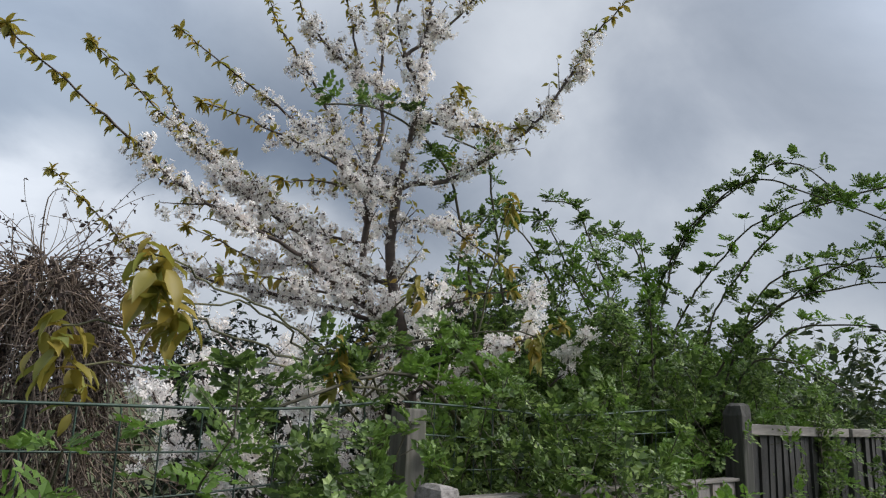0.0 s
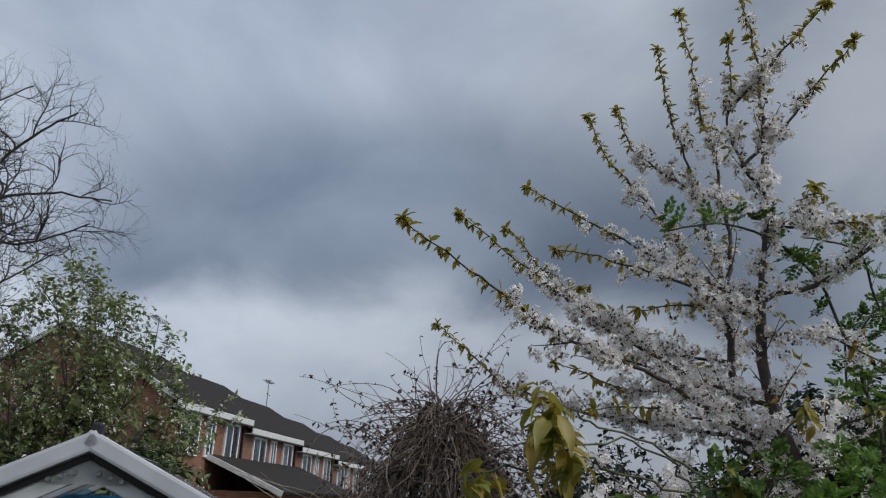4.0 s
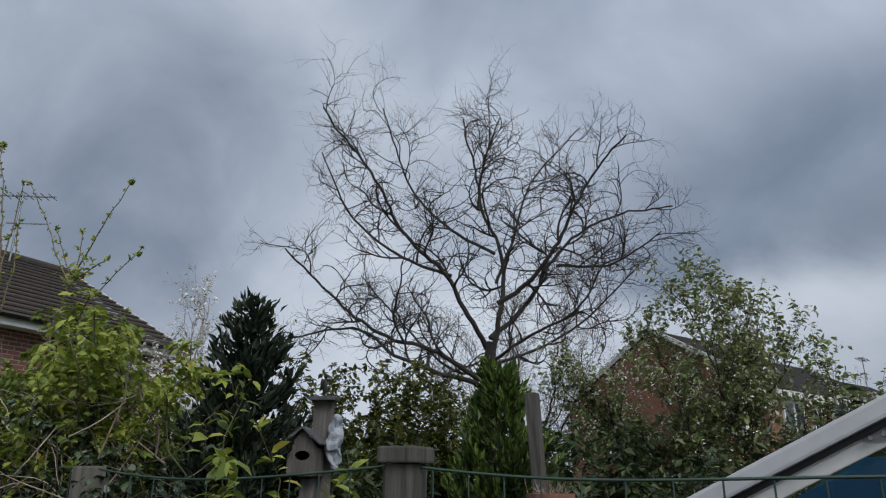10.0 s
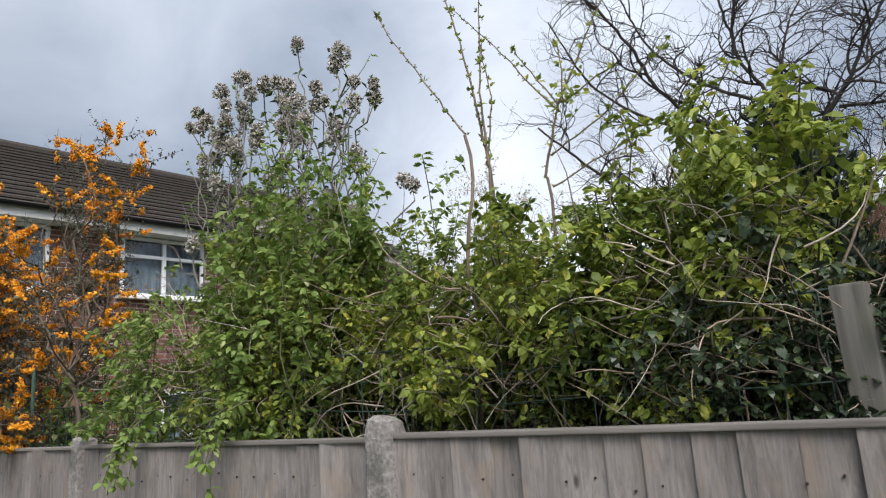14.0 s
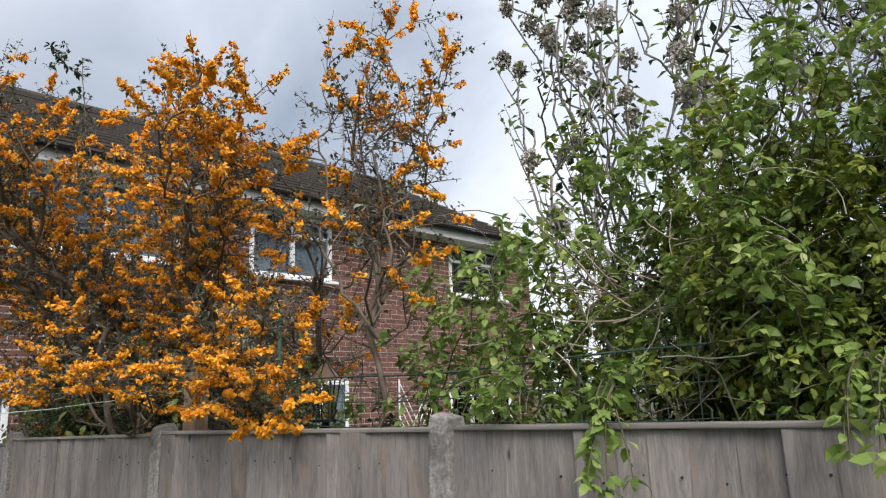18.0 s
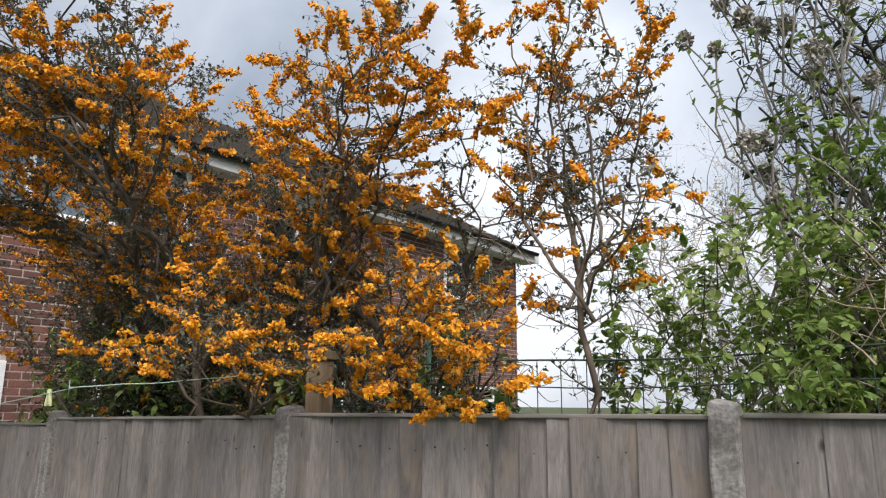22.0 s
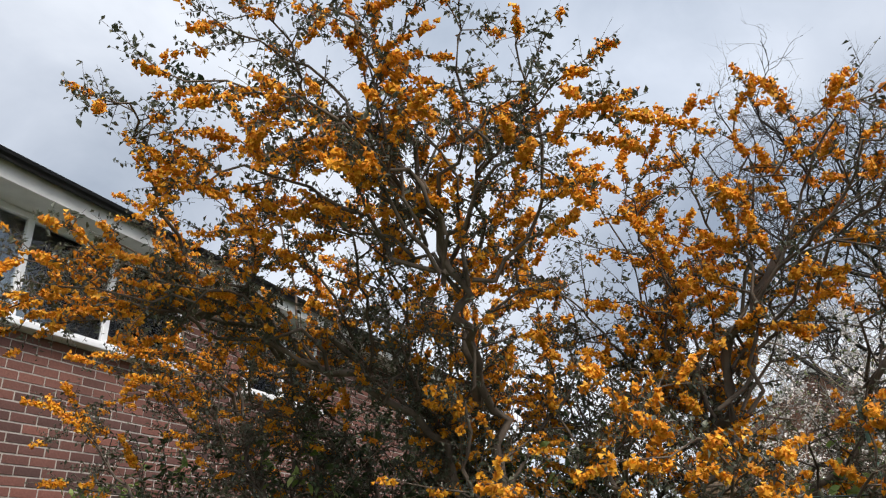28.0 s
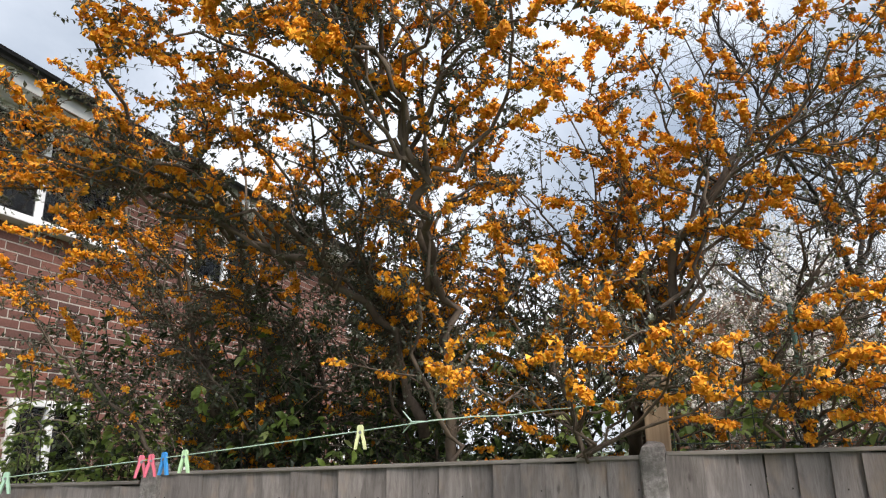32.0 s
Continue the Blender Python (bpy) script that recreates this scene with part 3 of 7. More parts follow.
def shoots(rng, line, count, length, angle, r, lo=0.15, hi=1.0, pull=(0, 0, 0.6), wiggle=0.2, step=0.05, up=0.3, taper=0.35, flat=1.0):
    """Side shoots along a stem: (points, radii) each."""
    pts, rad = line
    out = []
    n = len(pts)
    t = unit(np.gradient(pts, axis=0))
    for k in range(count):
        f = lo + (hi - lo) * (k + rng.random()) / count
        i = min(n - 1, int(f * (n - 1)))
        a = rng.normal(0, 1, 3); a = unit(a - t[i] * (a @ t[i])) + np.array([0, 0, up])
        ang = radians(angle * (0.7 + 0.6 * rng.random()))
        d = (math.cos(ang) * t[i] + math.sin(ang) * unit(a)) * np.array([1, 1, flat])
        ln = length * (0.55 + 0.8 * rng.random()) * (1 - taper * f)
        rr = min(r, rad[i] * 0.75)
        out.append(wander(rng, pts[i], d, ln, rr, rr * 0.35, step, wiggle, pull))
    return out


def along(rng, lines, per_metre, lo=0.1, hi=1.0):
    """Places and directions scattered along stems."""
    P, D = [], []
    for pts, _ in lines:
        seg = np.linalg.norm(np.diff(pts, axis=0), axis=1)
        total = seg.sum()
        k = rng.poisson(total * (hi - lo) * per_metre)
        if not k:
            continue
        cum = np.r_[0, np.cumsum(seg)]
        s = (lo + (hi - lo) * rng.random(k)) * total
        i = np.clip(np.searchsorted(cum, s) - 1, 0, len(seg) - 1)
        f = ((s - cum[i]) / (seg[i] + 1e-9))[:, None]
        P.append(pts[i] * (1 - f) + pts[i + 1] * f)
        D.append(unit(pts[i + 1] - pts[i]))
    if not P:
        return lines[0][0][-1:], unit(lines[0][0][-1:] - lines[0][0][-2:-1])
    return np.concatenate(P), np.concatenate(D)


def leaves_on(name, rng, lines, per_metre, size, material, parent, width=0.55, lo=0.15, out=0.9, droop=0.25, off=0.0, big=False, label="", var=0.35, tuft=0, over=False):
    P, D = along(rng, lines, per_metre, lo)
    if tuft:
        P = np.concatenate([P] + [np.repeat(l[0][-1:], tuft, 0) for l in lines]); D = np.concatenate([D] + [np.repeat(unit(l[0][-1:] - l[0][-2:-1]), tuft, 0) for l in lines])
    ok = (P[:, 1] > 0.03) | (P[:, 2] > 1.64) | (P[:, 0] > 2.5) if not over else P[:, 2] > 0
    P, D = P[ok], D[ok]
    n = len(P)
    a = rng.normal(0, 1, (n, 3)); a = unit(a - D * (a * D).sum(1)[:, None])
    ax = unit(D * (1 - out) + a * out + rng.normal(0, 0.15, (n, 3)) - np.array([0, 0, droop]))
    nrm = unit(np.array([0, 0, 1.0]) + rng.normal(0, 0.45, (n, 3)))
    sz = size * (1 + var * rng.normal(0, 1, n)).clip(0.35, 1.9)
    tv, tf = (LEAF2_V, LEAF2_F) if big else (LEAF_V, LEAF_F)
    return child(name, spread_pieces(name, P + a * off * rng.random((n, 1)), ax, nrm, sz, width, tv, tf, material, rng), parent, label)


def ground():
    n = 60
    e = np.sign(np.linspace(-1, 1, n)) * np.abs(np.linspace(-1, 1, n)) ** 3 * 900
    v = [(x, y, -0.02 + 0.05 * noise.noise((x * 0.3, y * 0.3, 0)) if abs(x) < 40 and abs(y) < 40 else -0.05) for y in e for x in e]
    f = [(j * n + i, j * n + i + 1, (j + 1) * n + i + 1, (j + 1) * n + i) for j in range(n - 1) for i in range(n - 1)]
    ob = new("ground", mesh_of("ground", v, f, M["soil"], True))
    tagged(ob, "rough grass and bare soil of back gardens", "ground", kind="structure")


ground()

# ---- board fence on concrete posts, along y = 0 ----
# post place along the fence, height of its top, kind
POSTS = [(-15.5, 1.30), (-13.6, 1.32), (-11.7, 1.33), (-9.82, 1.40), (-7.93, 1.465), (-5.78, 1.52), (-3.86, 1.55), (-1.89, 1.585), (0.0, 1.615), (1.9, 1.60), (3.78, 1.60), (5.95, 1.86), (7.85, 1.55), (9.6, 1.55), (11.5, 1.55)]


def fence_post(x, top, rng):
    bm = bmesh.new()
    w = 0.09 if x < 5.5 else 0.125
    box_bm(bm, (w, 0.10, top - 0.05), (0, 0, (top - 0.05) / 2), None, 0.010)
    ring = [bm.verts.new((sx * w / 2 * k, sy * 0.05 * k, z)) for k, z in ((0.99, top - 0.055), (0.8, top - 0.012), (0.45, top)) for sx, sy in ((-1, -1), (1, -1), (1, 1), (-1, 1))]
    for i in range(4):
        j = (i + 1) % 4
        for q in (0, 4):
            bm.faces.new((ring[q + i], ring[q + j], ring[q + 4 + j], ring[q + 4 + i]))
    bm.faces.new(ring[8:])
    bmesh.ops.subdivide_edges(bm, edges=[e for e in bm.edges if e.calc_length() > 0.06], cuts=9)
    for v in bm.verts:
        worn = 0.006 + 0.008 * max(0.0, min(1.0, (v.co.z - top + 0.12) / 0.12))
        v.co += Vector(noise.noise_vector(v.co * 11 + Vector((x, 0, 0)))) * worn + Vector(noise.noise_vector(v.co * 40 + Vector((x, 0, 0)))) * 0.0025
    ob = new("fence_post", bm_mesh("fence_post", bm, M["concrete"]))
    ob.matrix_world = pose(x, -0.04, 0, rng.normal(0, 0.4), rng.normal(0, 0.6), rng.normal(0, 2))
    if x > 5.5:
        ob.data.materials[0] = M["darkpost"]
    tagged(ob, "dark weathered timber fence post" if x > 5.5 else "weathered grey concrete fence post with chipped top", "fence post", "posts of the board fence")


def board_mesh(k, height, width, mat):
    """Feather-edged board: thick on one side, thin on the other, ragged top."""
    rng = np.random.default_rng(k)
    nz, v = 7, []
    for j in range(nz):
        z = height * j / (nz - 1)
        bow = 0.004 * math.sin(3 * z + k) + rng.normal(0, 0.0012)
        top = rng.normal(0, 0.005) if j == nz - 1 else 0
        for x, y in ((-width / 2, -0.024), (width / 2, -0.006), (width / 2, 0.0), (-width / 2, 0.0)):
            v.append((x + rng.normal(0, 0.0012), y + bow, z + top))
    f = [(4 * j + i, 4 * j + (i + 1) % 4, 4 * j + 4 + (i + 1) % 4, 4 * j + 4 + i) for j in range(nz - 1) for i in range(4)]
    f.append(tuple(range(4 * nz - 4, 4 * nz)))
    return mesh_of("board", v, f, mat)


BOARDS = {}
nail_bm = bmesh.new()
bmesh.ops.create_cone(nail_bm, cap_ends=True, segments=8, radius1=0.0036, radius2=0.003, depth=0.006, matrix=pose(0, 0, 0, 90, 0, 0))
NAIL = bm_mesh("nail", nail_bm, plain_mat("rusted_nail", (0.03, 0.022, 0.018), 0.8))


def fence_panel(x0, x1, z0, z1, rng, mat):
    ob = thing("board_fence", "weathered grey featheredge board fence panel between concrete posts", "fence", (x0, 0, 0), "panels of the board fence")
    a, b = 0.055, x1 - x0 - 0.055
    n = max(6, round((b - a) / 0.108))
    w = (b - a) / n
    for k in range(n):
        xm = a + (k + 0.5) * w
        h = z0 + (z1 - z0) * xm / (x1 - x0) - 0.004 - 0.005 * rng.random()
        key = (round(h, 2), int(rng.integers(0, 4)), mat.name)
        if key not in BOARDS:
            BOARDS[key] = board_mesh(len(BOARDS), key[0], 0.156, mat)
        br = child("board", BOARDS[key], ob)
        br.matrix_basis = pose(xm, -0.028 - 0.005 * rng.random(), 0, rng.normal(0, 0.2), rng.normal(0, 0.32), -3.9 + rng.normal(0, 1.1)) @ Matrix.Diagonal((w * 1.20 / 0.156, 1, 1 - 0.002 * rng.random(), 1))
        if -8 < x0 < 2.5:
            for dz in (0.115, 0.60):
                nl = child("nail", NAIL, br)
                nl.matrix_basis = pose(0.03 * rng.normal(), -0.0145, h - dz + rng.normal(0, 0.012))
    slope = -math.degrees(math.atan2(z1 - z0, x1 - x0))
    boxp("capping_rail", (b - a + 0.02, 0.062, 0.015 if x0 < 5.5 else 0.055), ((a + b) / 2, -0.030, (z0 + z1) / 2 - 0.004), M["rail"], ob, "thin weathered capping strip", 0.004, pose(0, 0, 0, 0, slope, 0))
    # the topmost is added unseen behind the boards, to block sky under the capping
    for z in (0.35, 0.9, (z0 + z1) / 2 - 0.048):
        boxp("rail", (b - a, 0.04, 0.075), ((a + b) / 2, 0.022, z), M["oldpost"], ob, "", 0.004, pose(0, 0, 0, 0, slope, 0))
    return ob


def wire_mesh(x0, x1, z0, z1, y, rng):
    """A bay of green coated welded mesh, slack between its posts."""
    ob = thing("mesh_fence", "dark green coated wire mesh strung behind the board fence", "wire fence", (0, 0, 0), "bays of wire mesh")
    lines = []
    zs = np.arange(z1, z0, -0.1)
    for i, z in enumerate(zs):
        xs = np.linspace(x0, x1, 18)
        s = (xs - x0) / (x1 - x0)
        pts = np.stack([xs, y + 0.012 * np.sin(xs * 3), z - 0.03 * 4 * s * (1 - s) * (1 - i / len(zs)) + 0.006 * np.sin(xs * 5 + i)], 1)
        lines.append((pts, np.full(18, 0.0036 if i == 0 else 0.0024)))
    for x in np.arange(x0 + 0.05, x1, 0.1):
        s = (x - x0) / (x1 - x0)
        top = z1 - 0.12 * s * (1 - s)
        pts = np.array([[x + 0.006 * math.sin(9 * x + q), y + 0.012 * math.sin(x * 3), q] for q in np.linspace(z0, top, 6)])
        lines.append((pts, np.full(6, 0.0023)))
    for l in lines:
        child("wire", tubes("wire", [l], M["wire"], 4), ob)
    return ob


def square_post(x, y, top, w, mat, label, lean=(0, 0), cap=False, turn=0):
    ob = thing("wooden_post", label, "post", (x, y, 0), "", "", 0)
    ob.matrix_world = pose(x, y, 0, lean[0], lean[1], turn)
    bm = bmesh.new()
    box_bm(bm, (w, w, top), (0, 0, top / 2), None, 0.006)
    bmesh.ops.subdivide_edges(bm, edges=[e for e in bm.edges if abs(e.verts[0].co.z - e.verts[1].co.z) > 0.5], cuts=5)
    for v in bm.verts:
        v.co += Vector(noise.noise_vector(v.co * 4 + Vector((x * 3, y, 0)))) * 0.004
    part("shaft", bm, mat, ob)
    if cap:
        boxp("cap", (w * 1.35, w * 1.35, 0.042), (0, 0, top + 0.021), mat, ob, "flat wooden post cap", 0.006)
    return ob


frng = np.random.default_rng(5)
M["capost"] = grain_mat("dark_weathered_post", (0.035, 0.033, 0.03), (0.12, 0.112, 0.10), (60, 60, 2.5), 0.92, 0.1, (0.035, 0.04, 0.025), "object", 0.7)
for px_, pt in POSTS:
    fence_post(px_, pt, frng)
PANEL_TOP = [(1.24, 1.25), (1.25, 1.26), (1.26, 1.27), (1.36, 1.39), (1.425, 1.47), (1.48, 1.50), (1.505, 1.52), (1.53, 1.545), (1.56, 1.57), (1.55, 1.55), (1.555, 1.50), (1.74, 1.70), (1.70, 1.68), (1.68, 1.66)]
for (xa, _), (xb, _), (za, zb) in zip(POSTS, POSTS[1:], PANEL_TOP):
    # panels right of x = 5.5 take the darker board tone
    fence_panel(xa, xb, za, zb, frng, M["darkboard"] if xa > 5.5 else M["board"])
square_post(-5.77, 0.13, 1.73, 0.092, M["brownpost"], "brown square timber post rising behind the board fence", (0, 0.5), True)
square_post(-0.585, 0.18, 1.83, 0.075, M["oldpost"], "squat grey weathered timber post behind the fence", (0, -1.5))
square_post(0.54, 0.18, 1.83, 0.085, M["capost"], "weathered timber gate post with a flat cap", (0, 0.5), True)
square_post(3.80, 0.16, 1.80, 0.08, M["oldpost"], "rotted grey timber post at the foot of the cherry", (0, 1))
square_post(0.22, 2.62, 2.31, 0.075, M["capost"], "tall grey leaning timber pole in the garden beyond", (0, -3))
for xa, xb in ((-5.75, -3.05), (-2.95, -0.66), (-0.56, 0.5), (0.58, 2.2), (2.2, 3.7), (3.8, 5.7)):
    wire_mesh(xa, xb, 0.9, 1.82 if xa > -3 else 1.72, 0.17, frng)

# ---- the red brick house beyond the side of the garden, its wall along x = -10.15 ----
HX, EAVES = -10.147, 4.42


def window(parent, y0, y1, z0, z1, lights, label, top_light=0.0):
    """White framed window in the house wall: frame bars, sill, panes, curtain and dim room behind."""
    w = child("window", bpy.data.meshes.new("window"), parent, label)
    ym, zm, d = (y0 + y1) / 2, (z0 + z1) / 2, 0.06
    for nm, size, at in (("frame", (d, y1 - y0, 0.055), (HX, ym, z0 + 0.03)), ("frame", (d, y1 - y0, 0.055), (HX, ym, z1 - 0.03))):
        boxp(nm, size, at, M["upvc"], w, "", 0.008)
    ys = np.linspace(y0 + 0.03, y1 - 0.03, lights + 1)
    for y in ys:
        boxp("mullion", (d * 0.96, 0.06, z1 - z0 - 0.11), (HX, y, zm), M["upvc"], w, "", 0.008)
    if top_light:
        boxp("transom", (d * 0.92, y1 - y0 - 0.06, 0.05), (HX, ym, z1 - top_light), M["upvc"], w, "", 0.006)
    for a, b in zip(ys, ys[1:]):
        g = boxp("pane", (0.008, b - a - 0.06, z1 - z0 - 0.11), (HX - 0.005, (a + b) / 2, zm), M["glass"], w)
        g.visible_shadow = False
    boxp("sill", (0.16, y1 - y0 + 0.1, 0.045), (HX + 0.05, ym, z0 - 0.02), M["upvc"], w, "", 0.008)
    # net curtains across the whole opening, drawn heavier at the sides
    for a, b in zip(ys, ys[1:]):
        cm = bmesh.new()
        n = max(10, int((b - a) / 0.035))
        vs = [[cm.verts.new((HX - 0.10 + 0.014 * math.sin(i * 1.7) + 0.006 * math.sin(i * 0.6), a + (b - a) * i / n, z)) for i in range(n + 1)] for z in (z0 + 0.06, z1 - 0.05)]
        for i in range(n):
            cm.faces.new((vs[0][i], vs[0][i + 1], vs[1][i + 1], vs[1][i]))
        # the curtain's grey-blue also carries the sky reflection the panes lack
        part("curtain", cm, M["net_sky"], w, "net curtain, its grey-blue standing in for reflected sky")
    return w


HOUSE_WINDOWS = [(7.25, 8.65, 3.33, 4.24, 2, 0.3), (7.15, 8.75, 0.85, 1.86, 3, 0.25), (3.4, 4.75, 3.32, 4.24, 2, 0.3), (-1.9, 2.42, 3.34, 4.25, 5, 0.0),
                 (1.55, 2.3, 0.15, 1.95, 2, 0.0), (3.6, 5.05, 0.9, 1.90, 3, 0.0), (-2.2, 0.7, 0.4, 1.9, 3, 0.0)]
Y0, Y1 = -4.2, 9.5


def brick_house():
    ob = thing("brick_house", "dark red brick house with white windows and a tiled roof", "house")
    # wall with real openings: strips between the windows
    ys = sorted({Y0, Y1, *[w[0] for w in HOUSE_WINDOWS], *[w[1] for w in HOUSE_WINDOWS]})
    zs = sorted({-0.1, EAVES, *[w[2] for w in HOUSE_WINDOWS], *[w[3] for w in HOUSE_WINDOWS]})
    bm = bmesh.new()
    grid = {(y, z): bm.verts.new((HX - 0.005, y, z)) for y in ys for z in zs}
    for ya, yb in zip(ys, ys[1:]):
        for za, zb in zip(zs, zs[1:]):
            ym, zm = (ya + yb) / 2, (za + zb) / 2
            if not any(w[0] < ym < w[1] and w[2] < zm < w[3] for w in HOUSE_WINDOWS):
                bm.faces.new([grid[(y, z)] for y, z in ((ya, za), (yb, za), (yb, zb), (ya, zb))])
    bmesh.ops.recalc_face_normals(bm, faces=bm.faces[:])
    bmesh.ops.solidify(bm, geom=bm.faces[:], thickness=0.25)
    if max(v.co.x for v in bm.verts) > HX + 0.1:
        bmesh.ops.translate(bm, verts=bm.verts[:], vec=(-0.25, 0, 0))
    bmesh.ops.recalc_face_normals(bm, faces=bm.faces[:])
    part("front_wall", bm, M["mortar"], ob, "brick wall with pale mortar")
    for y, sx in ((Y1 - 0.12, 1), (Y0 + 0.12, 1)):
        bm = bmesh.new()
        a = [bm.verts.new(c) for c in ((HX - 0.26, y - 0.12, -0.1), (HX - 7.8, y - 0.12, -0.1), (HX - 7.8, y - 0.12, EAVES), (HX - 4.0, y - 0.12, EAVES + 2.05), (HX - 0.26, y - 0.12, EAVES))]
        b = [bm.verts.new(v.co + Vector((0, 0.24, 0))) for v in a]
        bm.faces.new(a[::-1]); bm.faces.new(b)
        for i in range(5):
            j = (i + 1) % 5
            bm.faces.new((a[i], a[j], b[j], b[i]))
        part("gable_wall", bm, M["nearwall"], ob)
    boxp("back_wall", (0.25, Y1 - Y0 - 0.5, EAVES + 0.1), (HX - 7.7, (Y0 + Y1) / 2, EAVES / 2), M["nearwall"], ob)
    boxp("upper_floor", (7.2, Y1 - Y0 - 0.5, 0.2), (HX - 4.0, (Y0 + Y1) / 2, 2.5), M["room"], ob)
    boxp("inner_wall", (0.1, Y1 - Y0 - 0.5, EAVES - 0.2), (HX - 3.2, (Y0 + Y1) / 2, EAVES / 2), M["room"], ob)
    boxp("attic_floor", (7.2, Y1 - Y0 - 0.5, 0.1), (HX - 4.0, (Y0 + Y1) / 2, EAVES - 0.03), M["room"], ob)
    # roof slopes, with courses of tiles as steps
    rise = math.atan2(2.05, 3.75)
    for side in (1, -1):
        courses = 15
        for k in range(courses):
            f0, f1 = k / courses, (k + 1) / courses
            bm = bmesh.new()
            xo = HX + 0.38 if side > 0 else HX - 8.2
            xr = HX - 4.0
            za, zb = EAVES - 0.02 + 2.28 * f0, EAVES - 0.02 + 2.28 * f1
            xa, xb = xo + (xr - xo) * f0, xo + (xr - xo) * (f1 + 0.02)
            vs = [bm.verts.new(c) for c in ((xa, Y0 - 0.3, za + 0.035), (xa, Y1 + 0.12, za + 0.035), (xb, Y1 + 0.12, zb + 0.012), (xb, Y0 - 0.3, zb + 0.012), (xa, Y0 - 0.3, za), (xa, Y1 + 0.12, za), (xb, Y1 + 0.12, zb - 0.02), (xb, Y0 - 0.3, zb - 0.02))]
            for q in ((0, 1, 2, 3), (4, 7, 6, 5), (0, 4, 5, 1), (1, 5, 6, 2), (2, 6, 7, 3), (3, 7, 4, 0)):
                bm.faces.new([vs[i] for i in q])
            part("tile_course", bm, M["tile"], ob)
    bm = bmesh.new()
    bmesh.ops.create_cone(bm, cap_ends=True, segments=10, radius1=0.12, radius2=0.12, depth=Y1 - Y0 + 0.6, matrix=pose(HX - 4.0, (Y0 + Y1) / 2, EAVES + 2.27, 90, 0, 0))
    part("ridge", bm, M["tile"], ob)
    boxp("soffit", (0.34, Y1 - Y0 + 0.5, 0.02), (HX + 0.17, (Y0 + Y1) / 2, EAVES - 0.16), M["fascia"], ob, "white soffit board")
    boxp("fascia", (0.025, Y1 - Y0 + 0.55, 0.19), (HX + 0.345, (Y0 + Y1) / 2, EAVES - 0.085), M["fascia"], ob, "white fascia board", 0.004)
    bm = bmesh.new()
    prof = [(0.055 * math.sin(a), -0.055 * math.cos(a)) for a in np.linspace(-math.pi / 2, math.pi / 2, 7)]
    rows = [[bm.verts.new((HX + 0.415 + px, y, EAVES - 0.01 + pz)) for px, pz in prof] for y in (Y0 - 0.3, Y1 + 0.12)]
    for i in range(6):
        bm.faces.new((rows[0][i], rows[0][i + 1], rows[1][i + 1], rows[1][i]))
    bmesh.ops.solidify(bm, geom=bm.faces[:], thickness=0.006)
    part("gutter", bm, M["gutter"], ob, "black half-round gutter")
    boxp("bargeboard", (4.6, 0.03, 0.2), (HX - 1.8, Y1 + 0.12, EAVES + 1.03), M["fascia"], ob, "", 0.004, pose(0, 0, 0, 0, math.degrees(math.atan2(2.28, 4.38)), 0))
    for w in HOUSE_WINDOWS:
        window(ob, w[0], w[1], w[2], w[3], w[4], "white framed window with net curtains", w[5])
    return ob


house = brick_house()
# the whole house stands a little off square to the fence
house.matrix_world = pose(HX, Y1, 0) @ pose(0, 0, 0, 0, 0, -2.7) @ pose(-HX, -Y1, 0)

# ---- terrace of orange brick houses, far beyond the gardens ----


